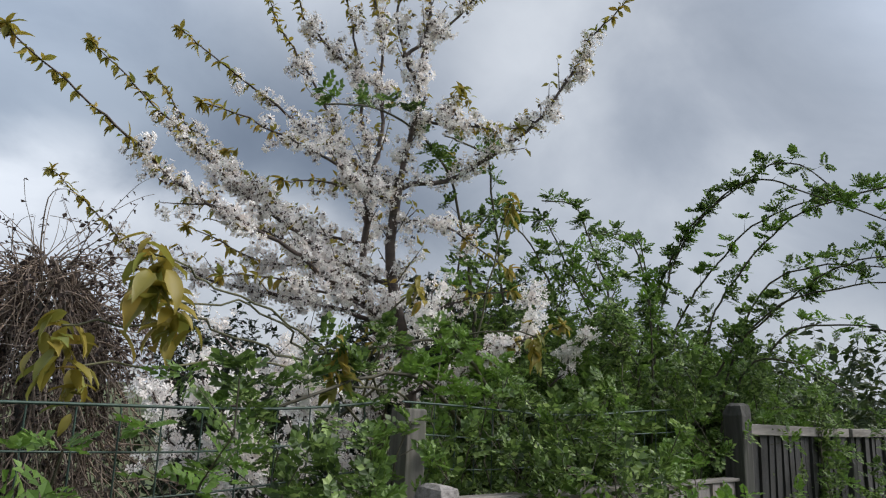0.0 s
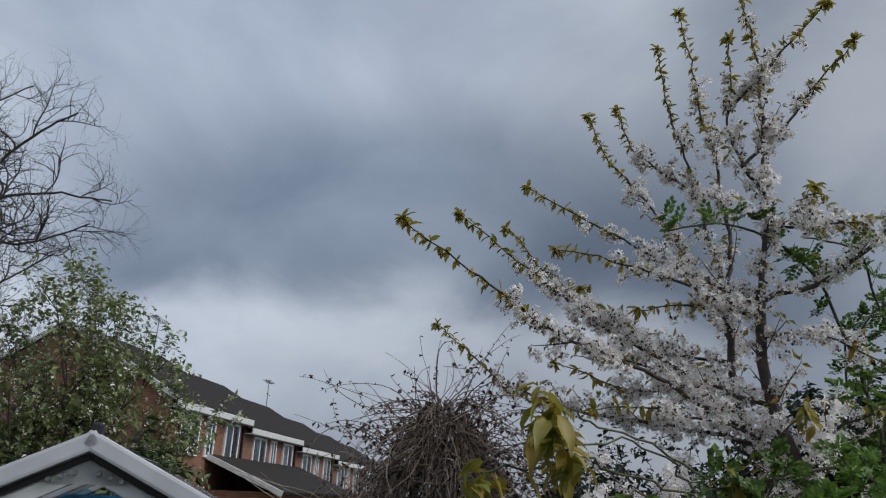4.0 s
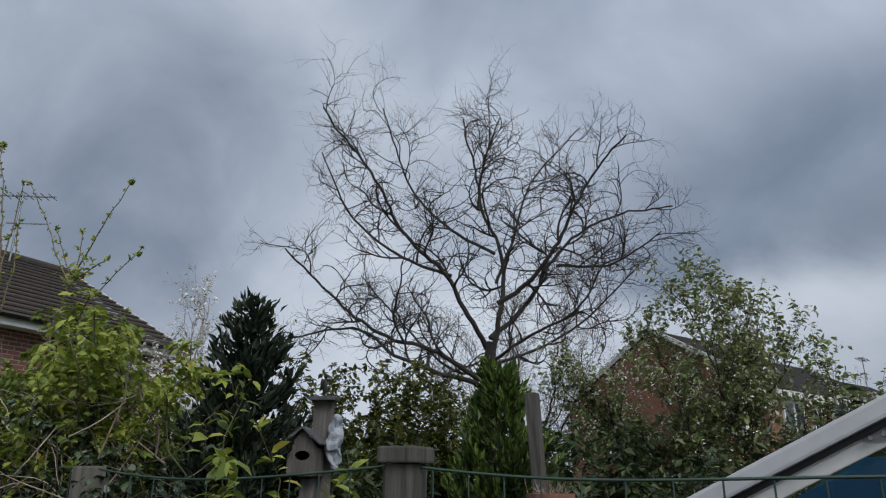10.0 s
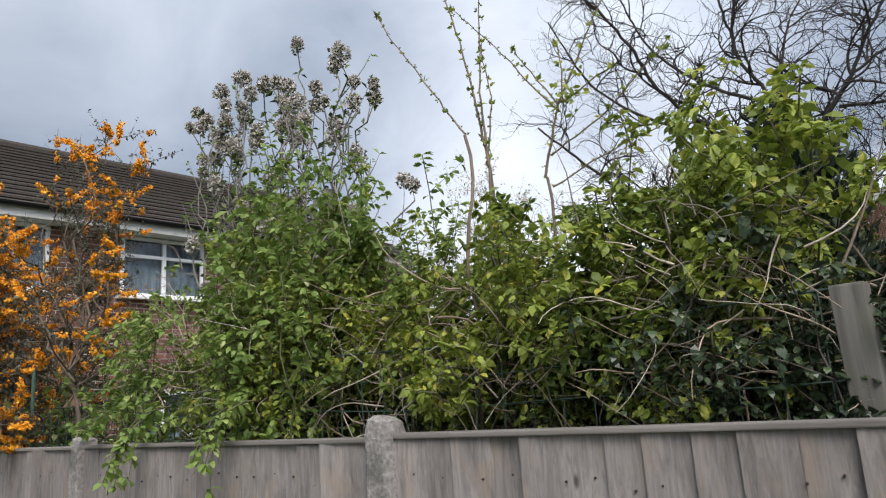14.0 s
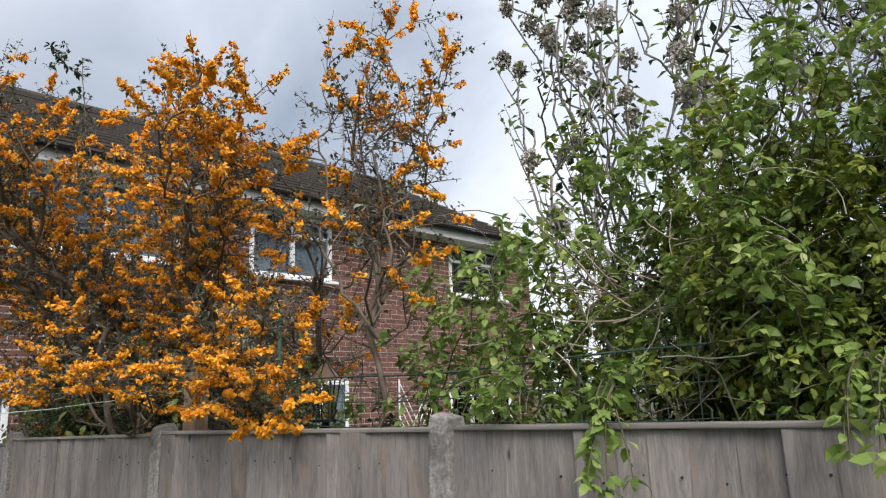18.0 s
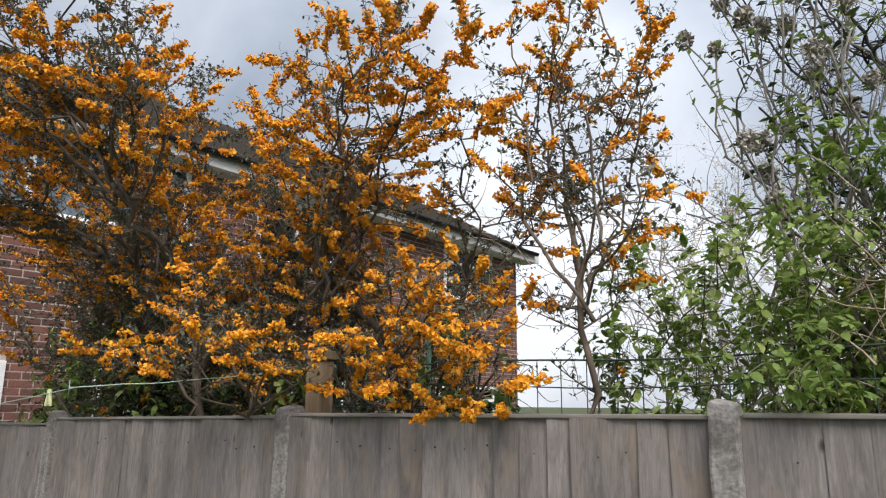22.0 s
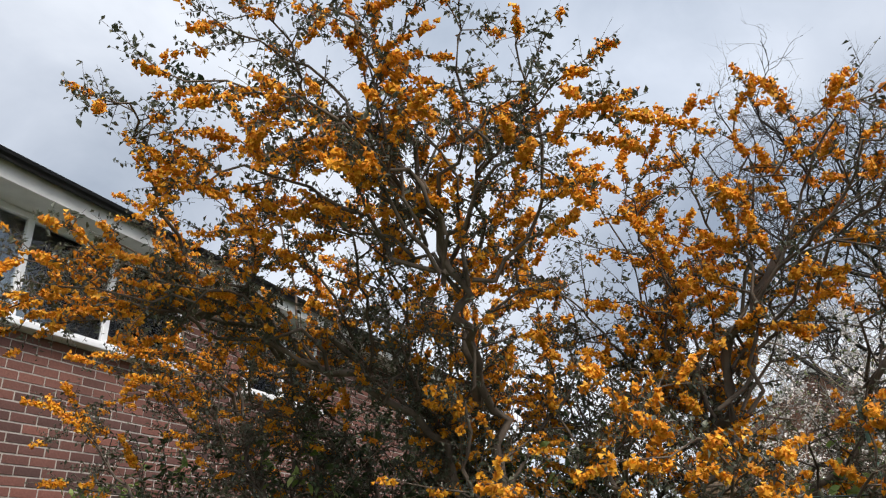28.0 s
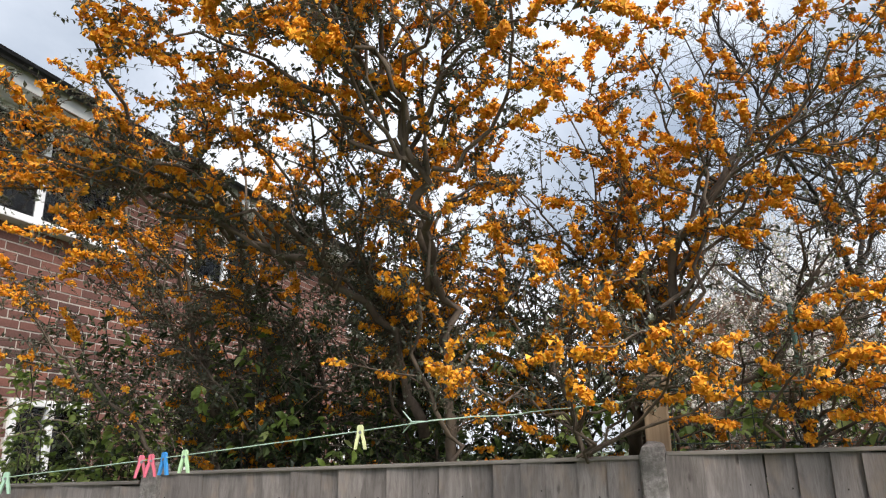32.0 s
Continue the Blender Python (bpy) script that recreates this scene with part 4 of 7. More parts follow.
def terrace_house(k, at, turn, length, step):
    ob = thing("terrace_house", "orange brick terraced house with white windows and a dark tiled roof", "house", at, "far terrace of houses", "", turn)
    E, D = 5.0 + step, 8.0
    bm = bmesh.new()
    pr = [(0, -0.2), (0, E), (-D / 2, E + 2.3), (-D, E), (-D, -0.2)]
    a, b = [bm.verts.new((x, 0.02, z)) for x, z in pr], [bm.verts.new((x, length - 0.02, z)) for x, z in pr]
    bm.faces.new(a[::-1]); bm.faces.new(b)
    for i in range(5):
        j = (i + 1) % 5
        bm.faces.new((a[i], a[j], b[j], b[i]))
    bmesh.ops.recalc_face_normals(bm, faces=bm.faces[:])
    part("wall", bm, M["farwall"], ob)
    tilt = math.degrees(math.atan2(2.3, D / 2))
    for s in (1, -1):
        boxp("roof", (4.95, length + 0.1, 0.1), (-D / 2 + s * 2.12, length / 2, E + 1.14), M["fartile"], ob, "dark tiled roof slope", 0.01, pose(0, 0, 0, 0, s * tilt, 0))
    boxp("verge", (4.9, 0.09, 0.16), (-D / 2 + 2.12, -0.03, E + 1.2), M["fascia"], ob, "white verge board", 0, pose(0, 0, 0, 0, tilt, 0))
    boxp("verge", (4.9, 0.09, 0.16), (-D / 2 - 2.12, -0.03, E + 1.2), M["fascia"], ob, "white verge board", 0, pose(0, 0, 0, 0, -tilt, 0))
    boxp("fascia", (0.05, length, 0.22), (0.32, length / 2, E - 0.2), M["fascia"], ob, "white fascia and gutter", 0.01)
    boxp("soffit", (0.3, length, 0.03), (0.16, length / 2, E - 0.3), M["fascia"], ob)
    for y, w in ((0.9, 1.25), (2.75, 0.55), (4.2, 1.1)):
        if y + w > length:
            continue
        wn = child("window", box_mesh("window", (0.06, w, 1.25), M["room"], (-0.0, y + w / 2, 4.0 + step)), ob, "white framed upper window")
        for q in (-w / 2, 0, w / 2):
            boxp("mullion", (0.09, 0.075, 1.25), (0.02, y + w / 2 + q, 4.0 + step), M["upvc"], wn)
        for q in (-0.62, 0.62):
            boxp("frame", (0.1, w + 0.08, 0.08), (0.02, y + w / 2, 4.0 + step + q), M["upvc"], wn)
        pn = boxp("pane", (0.01, w - 0.05, 1.2), (0.045, y + w / 2, 4.0 + step), M["glass"], wn)
        bl = boxp("curtain", (0.012, w * 0.42, 1.2), (0.034, y + w * 0.28, 4.0 + step), M["curtain"], wn)
    boxp("ground_window", (0.08, 1.8, 1.2), (0.0, 1.7, 1.5), M["room"], ob)
    boxp("drainpipe", (0.09, 0.09, E - 0.4), (0.06, length - 0.25, (E - 0.4) / 2), M["gutter"], ob)
    return ob


def aerial(at, turn):
    ob = thing("tv_aerial", "thin metal television aerial on a mast", "aerial", at, "rooftop aerials", "", turn)
    bm = bmesh.new()
    bmesh.ops.create_cone(bm, cap_ends=True, segments=6, radius1=0.025, radius2=0.02, depth=2.4, matrix=pose(0, 0, 0.3))
    part("mast", bm, M["metal"], ob)
    boxp("boom", (1.5, 0.03, 0.03), (0, 0, 1.42), M["metal"], ob)
    for k in range(9):
        boxp("element", (0.014, 0.44, 0.014), (-0.7 + k * 0.17, 0, 1.42), M["metal"], ob)
    boxp("lower_boom", (0.9, 0.025, 0.025), (0.2, 0, 0.75), M["metal"], ob)
    return ob


TB, TT = Vector((1.0, 22.3, -0.3)), -27.0
for k in range(6):
    off = pose(0, 0, 0, 0, 0, TT) @ Vector((0, k * 5.9, 0))
    terrace_house(k, tuple(TB + off), TT, 5.9, -0.28 * k if k else 0)
    if k in (1, 3):
        aerial(tuple(TB + off + Vector((-3.8, 0.6, 7.5 - 0.28 * k))), TT + 100)


def porch(at, turn):
    ob = thing("lean_to", "low tiled lean-to roof against the terrace", "extension", at, "", "", turn)
    boxp("wall", (2.6, 9.0, 2.3), (1.3, 4.5, 1.15), M["farwall"], ob)
    boxp("roof", (3.1, 9.4, 0.1), (1.42, 4.5, 2.85), M["fartile"], ob, "dark tiled lean-to roof", 0.01, pose(0, 0, 0, 0, 22, 0))
    boxp("verge", (3.1, 0.08, 0.18), (1.42, -0.25, 2.82), M["fascia"], ob, "white verge board", 0.01, pose(0, 0, 0, 0, 22, 0))


porch(tuple(TB + (pose(0, 0, 0, 0, 0, TT) @ Vector((0.03, 3.2, 0)))), TT)
for x, y, l in ((17.5, 18.5, 7), (28, 42, 9)):
    ob = thing("distant_house", "pale distant bungalow with a grey roof", "house", (x, y, -2.3), "distant houses", "", -52)
    boxp("wall", (l, 6, 3.4), (0, 0, 1.7), M["curtain"], ob)
    for s in (1, -1):
        boxp("roof", (l + 0.6, 3.7, 0.15), (0, s * 1.55, 4.0), M["fartile"], ob, "", 0, pose(0, 0, 0, -s * 22, 0, 0))
    for k in range(int(l / 2.5)):
        boxp("window", (1.1, 0.1, 1.2), (-l / 2 + 1.3 + k * 2.5, -3.02, 2.1), M["room"], ob)

# ---- plants ----


# limbs of the cherry: where each leaves the trunk, a place half way, its tip
CHERRY_LEFT = [((4.38, 0.94, 2.21), (3.66, 1.13, 2.57), (2.80, 1.13, 3.01)), ((4.40, 0.92, 2.33), (3.73, 1.27, 2.70), (3.22, 1.62, 3.29)), ((4.51, 1.22, 2.46), (4.01, 1.68, 2.90), (3.69, 2.12, 3.46)),
               ((4.36, 0.88, 2.82), (3.96, 1.24, 3.09), (3.53, 1.46, 3.42)), ((4.37, 0.87, 2.77), (3.91, 1.04, 2.87), (3.52, 1.15, 2.98)), ((4.52, 1.21, 2.21), (3.76, 1.92, 2.44), (3.33, 2.28, 2.86)),
               ((4.51, 1.21, 2.61), (4.15, 1.36, 2.62), (3.81, 1.45, 2.91)), ((4.37, 0.88, 2.78), (4.14, 1.00, 2.75), (3.88, 1.06, 2.72)), ((4.40, 0.91, 2.24), (3.95, 1.02, 2.28), (3.65, 1.08, 2.27)),
               ((4.53, 1.20, 2.38), (4.10, 1.27, 2.49), (3.61, 1.33, 2.62)), ((4.48, 1.24, 2.55), (4.13, 1.49, 2.43), (3.73, 1.60, 2.56))]
CHERRY_UP = [((4.38, 0.87, 2.80), (4.48, 0.85, 3.57), (4.55, 0.99, 4.80)), ((4.51, 1.22, 2.73), (4.53, 1.24, 3.50), (4.51, 1.39, 4.72)), ((4.42, 1.33, 2.80), (4.44, 1.38, 3.73), (4.36, 1.42, 4.44)),
             ((4.43, 1.26, 2.90), (4.39, 1.60, 3.55), (4.22, 2.00, 4.28)), ((4.52, 1.25, 3.50), (4.34, 1.51, 3.74), (4.24, 1.70, 4.17)), ((4.43, 0.93, 3.33), (4.39, 0.96, 3.68), (4.43, 0.93, 4.21))]
CHERRY_RIGHT = [((4.39, 0.88, 2.80), (4.62, 0.73, 2.86), (4.88, 0.50, 3.17), (5.13, 0.31, 3.68), (5.37, 0.09, 4.05)), ((4.45, 0.84, 3.16), (4.60, 0.64, 3.07), (4.82, 0.52, 3.12)), ((4.45, 0.91, 3.48), (4.61, 0.75, 3.72), (4.85, 0.57, 4.06)),
                ((4.46, 0.90, 3.84), (4.59, 0.77, 4.02), (4.80, 0.64, 4.32)), ((4.49, 0.73, 3.10), (4.52, 0.70, 3.19), (4.56, 0.66, 3.27)), ((4.45, 0.87, 2.14), (4.51, 0.67, 2.23), (4.62, 0.39, 2.29)),
                ((4.48, 0.85, 1.89), (4.54, 0.48, 1.97), (4.67, 0.16, 2.14)), ((4.37, 0.87, 2.62), (4.49, 0.70, 2.61), (4.69, 0.46, 2.40))]


def cherry_tree():
    """Young cherry: two thin trunks, long upswept limbs thick with white blossom, bronze leaves at the tips."""
    rng = np.random.default_rng(11)
    ob = thing("cherry_tree", "young cherry tree in white blossom with bronze leaf tips", "tree")
    trunk = stem_through(rng, ((4.56, 0.80, 0.0), (4.51, 0.82, 1.69), (4.39, 0.89, 2.39), (4.38, 0.87, 2.82)), 0.040, 0.022, 0.1, 0.01)
    trunk2 = stem_through(rng, ((4.62, 1.10, 0.0), (4.55, 1.12, 1.86), (4.49, 1.24, 2.43), (4.51, 1.22, 2.76)), 0.032, 0.017, 0.1, 0.012)
    child("trunk", tubes("trunk", [trunk], M["bark_cherry"], 9), ob, "smooth grey-brown cherry bark")
    child("trunk", tubes("trunk", [trunk2], M["bark_cherry"], 8), ob)
    main, side = [], []
    for knots in CHERRY_UP + CHERRY_LEFT + CHERRY_RIGHT:
        wood = np.concatenate([trunk[0], trunk2[0]] + [m[0] for m in main])
        knots = (tuple(wood[np.argmin(np.linalg.norm(wood + np.array([0, 0, 0.05]) - np.array(knots[0]), axis=1))]),) + knots[1:]
        ln = sum(math.dist(p, q) for p, q in zip(knots, knots[1:]))
        main.append(stem_through(rng, knots, 0.0065 + 0.004 * ln, 0.0024, 0.05, 0.03))
    for m in main:
        ln = np.linalg.norm(m[0][-1] - m[0][0])
        side += shoots(rng, m, int(1 + ln * 4.5), 0.06 + 0.07 * ln, 44, 0.004, 0.12, 0.62, (0, 0, 0.9), 0.18, 0.05, 0.5, 0.5)
        child("limb", tubes("limb", [m], M["bark_cherry"], 6), ob)
    for m in (trunk, trunk2):
        side += shoots(rng, m, 16, 0.30, 52, 0.0045, 0.62, 1.0, (0, 0, 0.9), 0.25, 0.05, 0.4, 0.4)
    child("twig_growth", tubes("twig_growth", side, M["bark_cherry"], 4), ob)
    # blossom: balls of flowers on short spurs, close together on the older wood
    spurs = []
    for k, m in enumerate(main):
        up = k < len(CHERRY_UP)
        P, _ = along(rng, [m], 46, 0.06 if not up else 0.02, 0.74)
        gaps = np.array([noise.noise(Vector(p * 8.0)) for p in P])
        spurs.append(P[gaps > (-0.22 if P[:, 2].mean() < 3.2 else -0.05)])
    P, _ = along(rng, side, 24, 0.1, 0.9)
    spurs.append(P[(P[:, 2] < 3.2) | (rng.random(len(P)) < 0.45)])
    spurs = np.concatenate(spurs)
    spurs += rng.normal(0, 0.024, spurs.shape)
    n = len(spurs)
    per = 12
    out = unit(rng.normal(0, 1, (n * per, 3)))
    Q = np.repeat(spurs, per, 0) + out * (0.012 + 0.034 * rng.random((n * per, 1)))
    child("blossom", spread_pieces("blossom", Q, unit(np.cross(out, rng.normal(0, 1, Q.shape))), out, 0.033 * (0.7 + 0.5 * rng.random(len(Q))), 1.0, FLOW_V, FLOW_F, M["petal"], rng, 0.03), ob, "dense white five-petalled blossom")
    c = rng.random(len(Q)) < 0.45
    child("bud_growth", spread_pieces("bud_growth", np.repeat(spurs, per, 0)[c] + out[c] * 0.022, out[c], rng.normal(0, 1, Q[c].shape), 0.014, 0.8, BUD_V, BUD_F, M["seed_brown"], rng, 0.08), ob, "brown bud scales among the flowers")
    # lower sprays of blossom behind the wire
    low = []
    for k in range(11):
        x = 3.38 + 0.13 * k + rng.normal(0, 0.06)
        s = bend_to(rng, (x + 0.5, 1.1, 0.9), (x, 0.75 + rng.random() * 0.4, 1.75 + 0.33 * rng.random()), 0.008, 0.003, 0.1, 0.07, 0.1)
        low.append(s); low += shoots(rng, s, 5, 0.25, 50, 0.004, 0.3)
    for q in ((4.81, 0.4, 2.19), (4.98, 0.5, 2.33), (4.18, 0.4, 2.25), (5.28, 0.4, 2.16), (3.25, 0.4, 1.92), (3.6, 0.4, 1.92)):
        s = bend_to(rng, (q[0] * 0.6 + 1.8, 0.8, 1.5), q, 0.007, 0.003, 0.05, 0.06, 0.1)
        s = (s[0][len(s[0]) // 2:], s[1][len(s[0]) // 2:]); low.append(s); low += shoots(rng, s, 4, 0.16, 50, 0.003, 0.4)
    P, _ = along(rng, low, 22, 0.25)
    child("low_branch", tubes("low_branch", low, M["bark_cherry"], 4), ob)
    Q = np.repeat(P, 9, 0) + rng.normal(0, 0.022, (len(P) * 9, 3))
    child("low_blossom", spread_pieces("low_blossom", Q, rng.normal(0, 1, Q.shape), rng.normal(0, 1, Q.shape) - np.array([0, 1, 0]), 0.034, 1.0, FLOW_V, FLOW_F, M["petal"], rng, 0.03), ob)
    # young leaves: drooping whorls at the nodes of the tips, and thinly along the shoots
    whorl, way = [], []
    for m in main:
        ln = len(m[0])
        for i in np.linspace(int(ln * 0.60), ln - 1, max(4, int(0.40 * ln * 0.05 / 0.046))).astype(int):
            whorl.append(m[0][i]); way.append(m[0][min(i + 1, ln - 1)] - m[0][min(i, ln - 2)])
        whorl += [m[0][-1]] * 3; way += [m[0][-1] - m[0][-2]] * 3
    W, D = np.repeat(np.array(whorl), 5, 0), unit(np.repeat(np.array(way), 5, 0))
    k = len(W)
    ax = unit(D * 0.35 + unit(rng.normal(0, 1, (k, 3))) * 0.85 + np.array([0, 0, -0.28]))
    child("tip_growth", spread_pieces("tip_growth", W, ax, unit(rng.normal(0, 0.4, (k, 3)) + np.array([0, 0, 1.0])), 0.048 * (0.55 + 0.7 * rng.random(k)), 0.42, LEAF3_V, LEAF3_F, M["bronze"], rng, 0.01, True), ob, "bronze and green young leaves")
    leaves_on("leaf_growth", rng, main, 16, 0.032, M["bronze"], ob, 0.42, 0.1, 0.8, 0.1, 0.02, False, "", 0.3)
    leaves_on("leaf_sprays", rng, side, 22, 0.036, M["bronze"], ob, 0.42, 0.4, 0.7, 0.2, 0.01, False, "", 0.3, 3)
    # drooping bronze rosettes on near shoots
    ros = []
    for x, y, z, s in ((3.03, 0.30, 2.17, 1.3), (3.12, 0.34, 2.06, 1.0), (2.84, 0.3, 1.97, 0.9), (3.63, 0.3, 1.95, 0.95), (3.97, 0.3, 2.21, 0.7), (4.62, 0.25, 2.09, 0.8), (4.68, 0.45, 2.72, 0.8), (2.90, 0.32, 1.88, 0.7), (4.62, 0.68, 3.25, 0.5)):
        st = bend_to(rng, (4.3 + rng.normal(0, 0.15), 0.85, 1.75), (x, y, z), 0.006, 0.003, 0.12, 0.07, 0.05)
        if z < 2.5:
            ros.append(st)
        k = int(30 * s)
        P = np.repeat(np.array([[x, y, z]]), k, 0) + rng.normal(0, 0.02 * s, (k, 3)) * np.array([1, 1, 2.2]) + np.array([0, 0, -0.04 * s])
        a = unit(rng.normal(0, 1, (k, 3)) * np.array([1, 1, 0])); a[:, 2] = rng.uniform(-1.5, 0.35, k)
        child("leaf_rosette", spread_pieces("leaf_rosette", P, unit(a), unit(rng.normal(0, 0.25, (k, 3)) + np.array([0, 0, 1.0])), 0.082 * s * (0.65 + 0.5 * rng.random(k)), 0.42, LEAF3_V, LEAF3_F, M["bronze"], rng, 0.012, True), ob, "hanging bronze leaves")
    ros.append(bend_to(rng, (4.52, 0.55, 1.9), (4.68, 0.45, 2.70), 0.006, 0.003, 0.0, 0.07, 0.03))
    child("near_shoot", tubes("near_shoot", ros, M["stem_green"], 5), ob)
    return ob


def sprigs(name, rng, lines, per_metre, size, material, parent, lo=0.15, fan=4, tuft=1):
    """Pinnate leaves in small fans at the nodes of the given stems."""
    P, D = along(rng, lines, per_metre, lo)
    if tuft:
        P = np.concatenate([P] + [np.repeat(l[0][-1:], tuft, 0) for l in lines]); D = np.concatenate([D] + [np.repeat(unit(l[0][-1:] - l[0][-2:-1]), tuft, 0) for l in lines])
    P, D = np.repeat(P, fan, 0), np.repeat(D, fan, 0)
    n = len(P)
    a = rng.normal(0, 1, (n, 3)); a = unit(a - D * (a * D).sum(1)[:, None])
    ax = unit(D * 0.45 + a + np.array([0, 0, 0.22]))
    nrm = unit(np.array([0, 0, 1.0]) + rng.normal(0, 0.4, (n, 3)))
    return child(name, spread_pieces(name, P, ax, nrm, size * (0.6 + 0.65 * rng.random(n)), 1.0, COMP_V, COMP_F, material, rng, 0.012), parent)


def arching_shrub(name, label, category, seed, arcs, fill, mat, stem, leaf=0.06, per=14, group=""):
    """Rose: long arching canes set with fans of pinnate leaves, over a thicket of short leafy stems."""
    rng = np.random.default_rng(seed)
    ob = thing(name, label, category, group=group)
    canes, side = [], []
    for knots in arcs:
        m = stem_through(rng, knots, 0.0135, 0.0042, 0.06, 0.02)
        canes.append(m)
        ln = np.linalg.norm(np.diff(m[0], axis=0), axis=1).sum()
        side += shoots(rng, m, int(ln * 9), 0.075, 62, 0.0022, 0.22, 1.0, (0, 0, 0.9), 0.25, 0.03, 0.7, 0.1)
    thick, tside = [], []
    for (x0, x1, y0, y1, z0, z1, cnt) in fill:
        for k in range(cnt):
            x, y = x0 + (x1 - x0) * rng.random(), y0 + (y1 - y0) * rng.random()
            h = z0 + (z1 - z0) * rng.random()
            m = bend_to(rng, (x + rng.normal(0, 0.2), y + rng.normal(0, 0.1), 0.0), (x + rng.normal(0, 0.22), y + rng.normal(0, 0.15), h), 0.008, 0.0025, 0, 0.09, 0.14, rng.normal(0, 0.12))
            thick.append(m)
            tside += shoots(rng, m, 11, 0.24, 62, 0.0022, 0.42, 1.0, (0, 0, 0.35), 0.35, 0.05, 0.25, 0.2)
    for c in canes:
        child("cane", tubes("cane", [c], stem, 6), ob)
    child("twig_growth", tubes("twig_growth", side + thick + tside, stem, 3), ob)
    sprigs("cane_foliage", rng, side, 9, leaf, mat, ob, 0.2, 5, 2)
    sprigs("thicket_foliage", rng, tside + thick, per, leaf, mat, ob, 0.35, 3, 2)
    return ob


def vine_heap():
    """Dead climber collapsed over a post: a dome of dry hanging stems with loose whips on top."""
    rng = np.random.default_rng(21)
    ob = thing("dead_climber", "brown dome of dead tangled climber stems", "climbing plant")
    c, top = np.array([3.37, 2.25]), 2.44
    lines, whips, P = [], [], []
    for k in range(640):
        a, rr = rng.random() * 2 * np.pi, rng.random() ** 0.6 * 0.27
        h0 = top - 0.42 * (rr / 0.28) ** 2.2 - rng.random() * 0.12
        st = np.array([c[0] + rr * math.cos(a), c[1] + rr * math.sin(a), h0])
        d = np.array([math.cos(a) * 0.4, math.sin(a) * 0.4, rng.normal(-0.4, 0.5)])
        lines.append(wander(rng, st, d, 0.3 + 0.5 * rng.random(), 0.0035 * (0.5 + rng.random()), 0.0012, 0.05, 0.55, (0, 0, -5.0 * rng.random())))
    for k in range(300):
        a = rng.random() * 2 * np.pi
        st = np.array([c[0] + 0.28 * math.cos(a), c[1] + 0.28 * math.sin(a), 1.3 + 0.8 * rng.random()])
        lines.append(wander(rng, st, (rng.normal(0, 0.3), rng.normal(0, 0.3), -1), 0.6 + 0.6 * rng.random(), 0.004, 0.0015, 0.06, 0.4))
    for k in range(15):
        a, rr = rng.random() * 2 * np.pi, 0.30 * rng.random()
        st = np.array([c[0] + rr * math.cos(a), c[1] + rr * math.sin(a), top - 0.15])
        whips.append(wander(rng, st, (rng.normal(-0.25, 0.5), rng.normal(0, 0.4), 1), 0.25 + 0.38 * rng.random(), 0.0028, 0.0009, 0.03, 0.35, (-0.5, 0, -1.6 * rng.random())))
    child("tangle", tubes("tangle", lines, M["vine"], 4), ob, "hanging dry brown stems")
    child("whip_growth", tubes("whip_growth", whips, M["vine"], 4), ob, "thin bare whips curling upward")
    leaves_on("dead_foliage", rng, lines, 20, 0.024, M["seed_brown"], ob, 0.7, 0.0, 0.9, 0.3)
    boxp("support_post", (0.08, 0.08, 2.2), (c[0], c[1], 1.1), M["oldpost"], ob)
    side = [wander(rng, (3.05 + 0.2 * rng.random(), 2.2, 1.5 + 0.3 * rng.random()), (-1, 0, 0.3), 0.5 + 0.5 * rng.random(), 0.004, 0.001, 0.05, 0.5) for k in range(40)]
    child("trailing_growth", tubes("trailing_growth", side, M["vine"], 4), ob)
    return ob


M["stem_rose"] = grain_mat("dark_rose_cane", (0.03, 0.028, 0.018), (0.085, 0.075, 0.04), (14, 14, 6), 0.7, 0.3, None, "island")
M["ivy"] = leaf_mat("ivy_leaf", [(0, (0.02, 0.035, 0.018)), (0.6, (0.04, 0.065, 0.03)), (1, (0.08, 0.11, 0.05))], 0.15, 0.35)
M["sapling"] = grain_mat("sapling_bark", (0.10, 0.075, 0.055), (0.24, 0.18, 0.13), (14, 14, 6), 0.85, 0.3, None, "island")
M["seed_brown"] = leaf_mat("dead_brown_leaf", [(0, (0.05, 0.036, 0.033)), (0.6, (0.11, 0.08, 0.07)), (1, (0.20, 0.15, 0.125))], 0.15, 0.9)


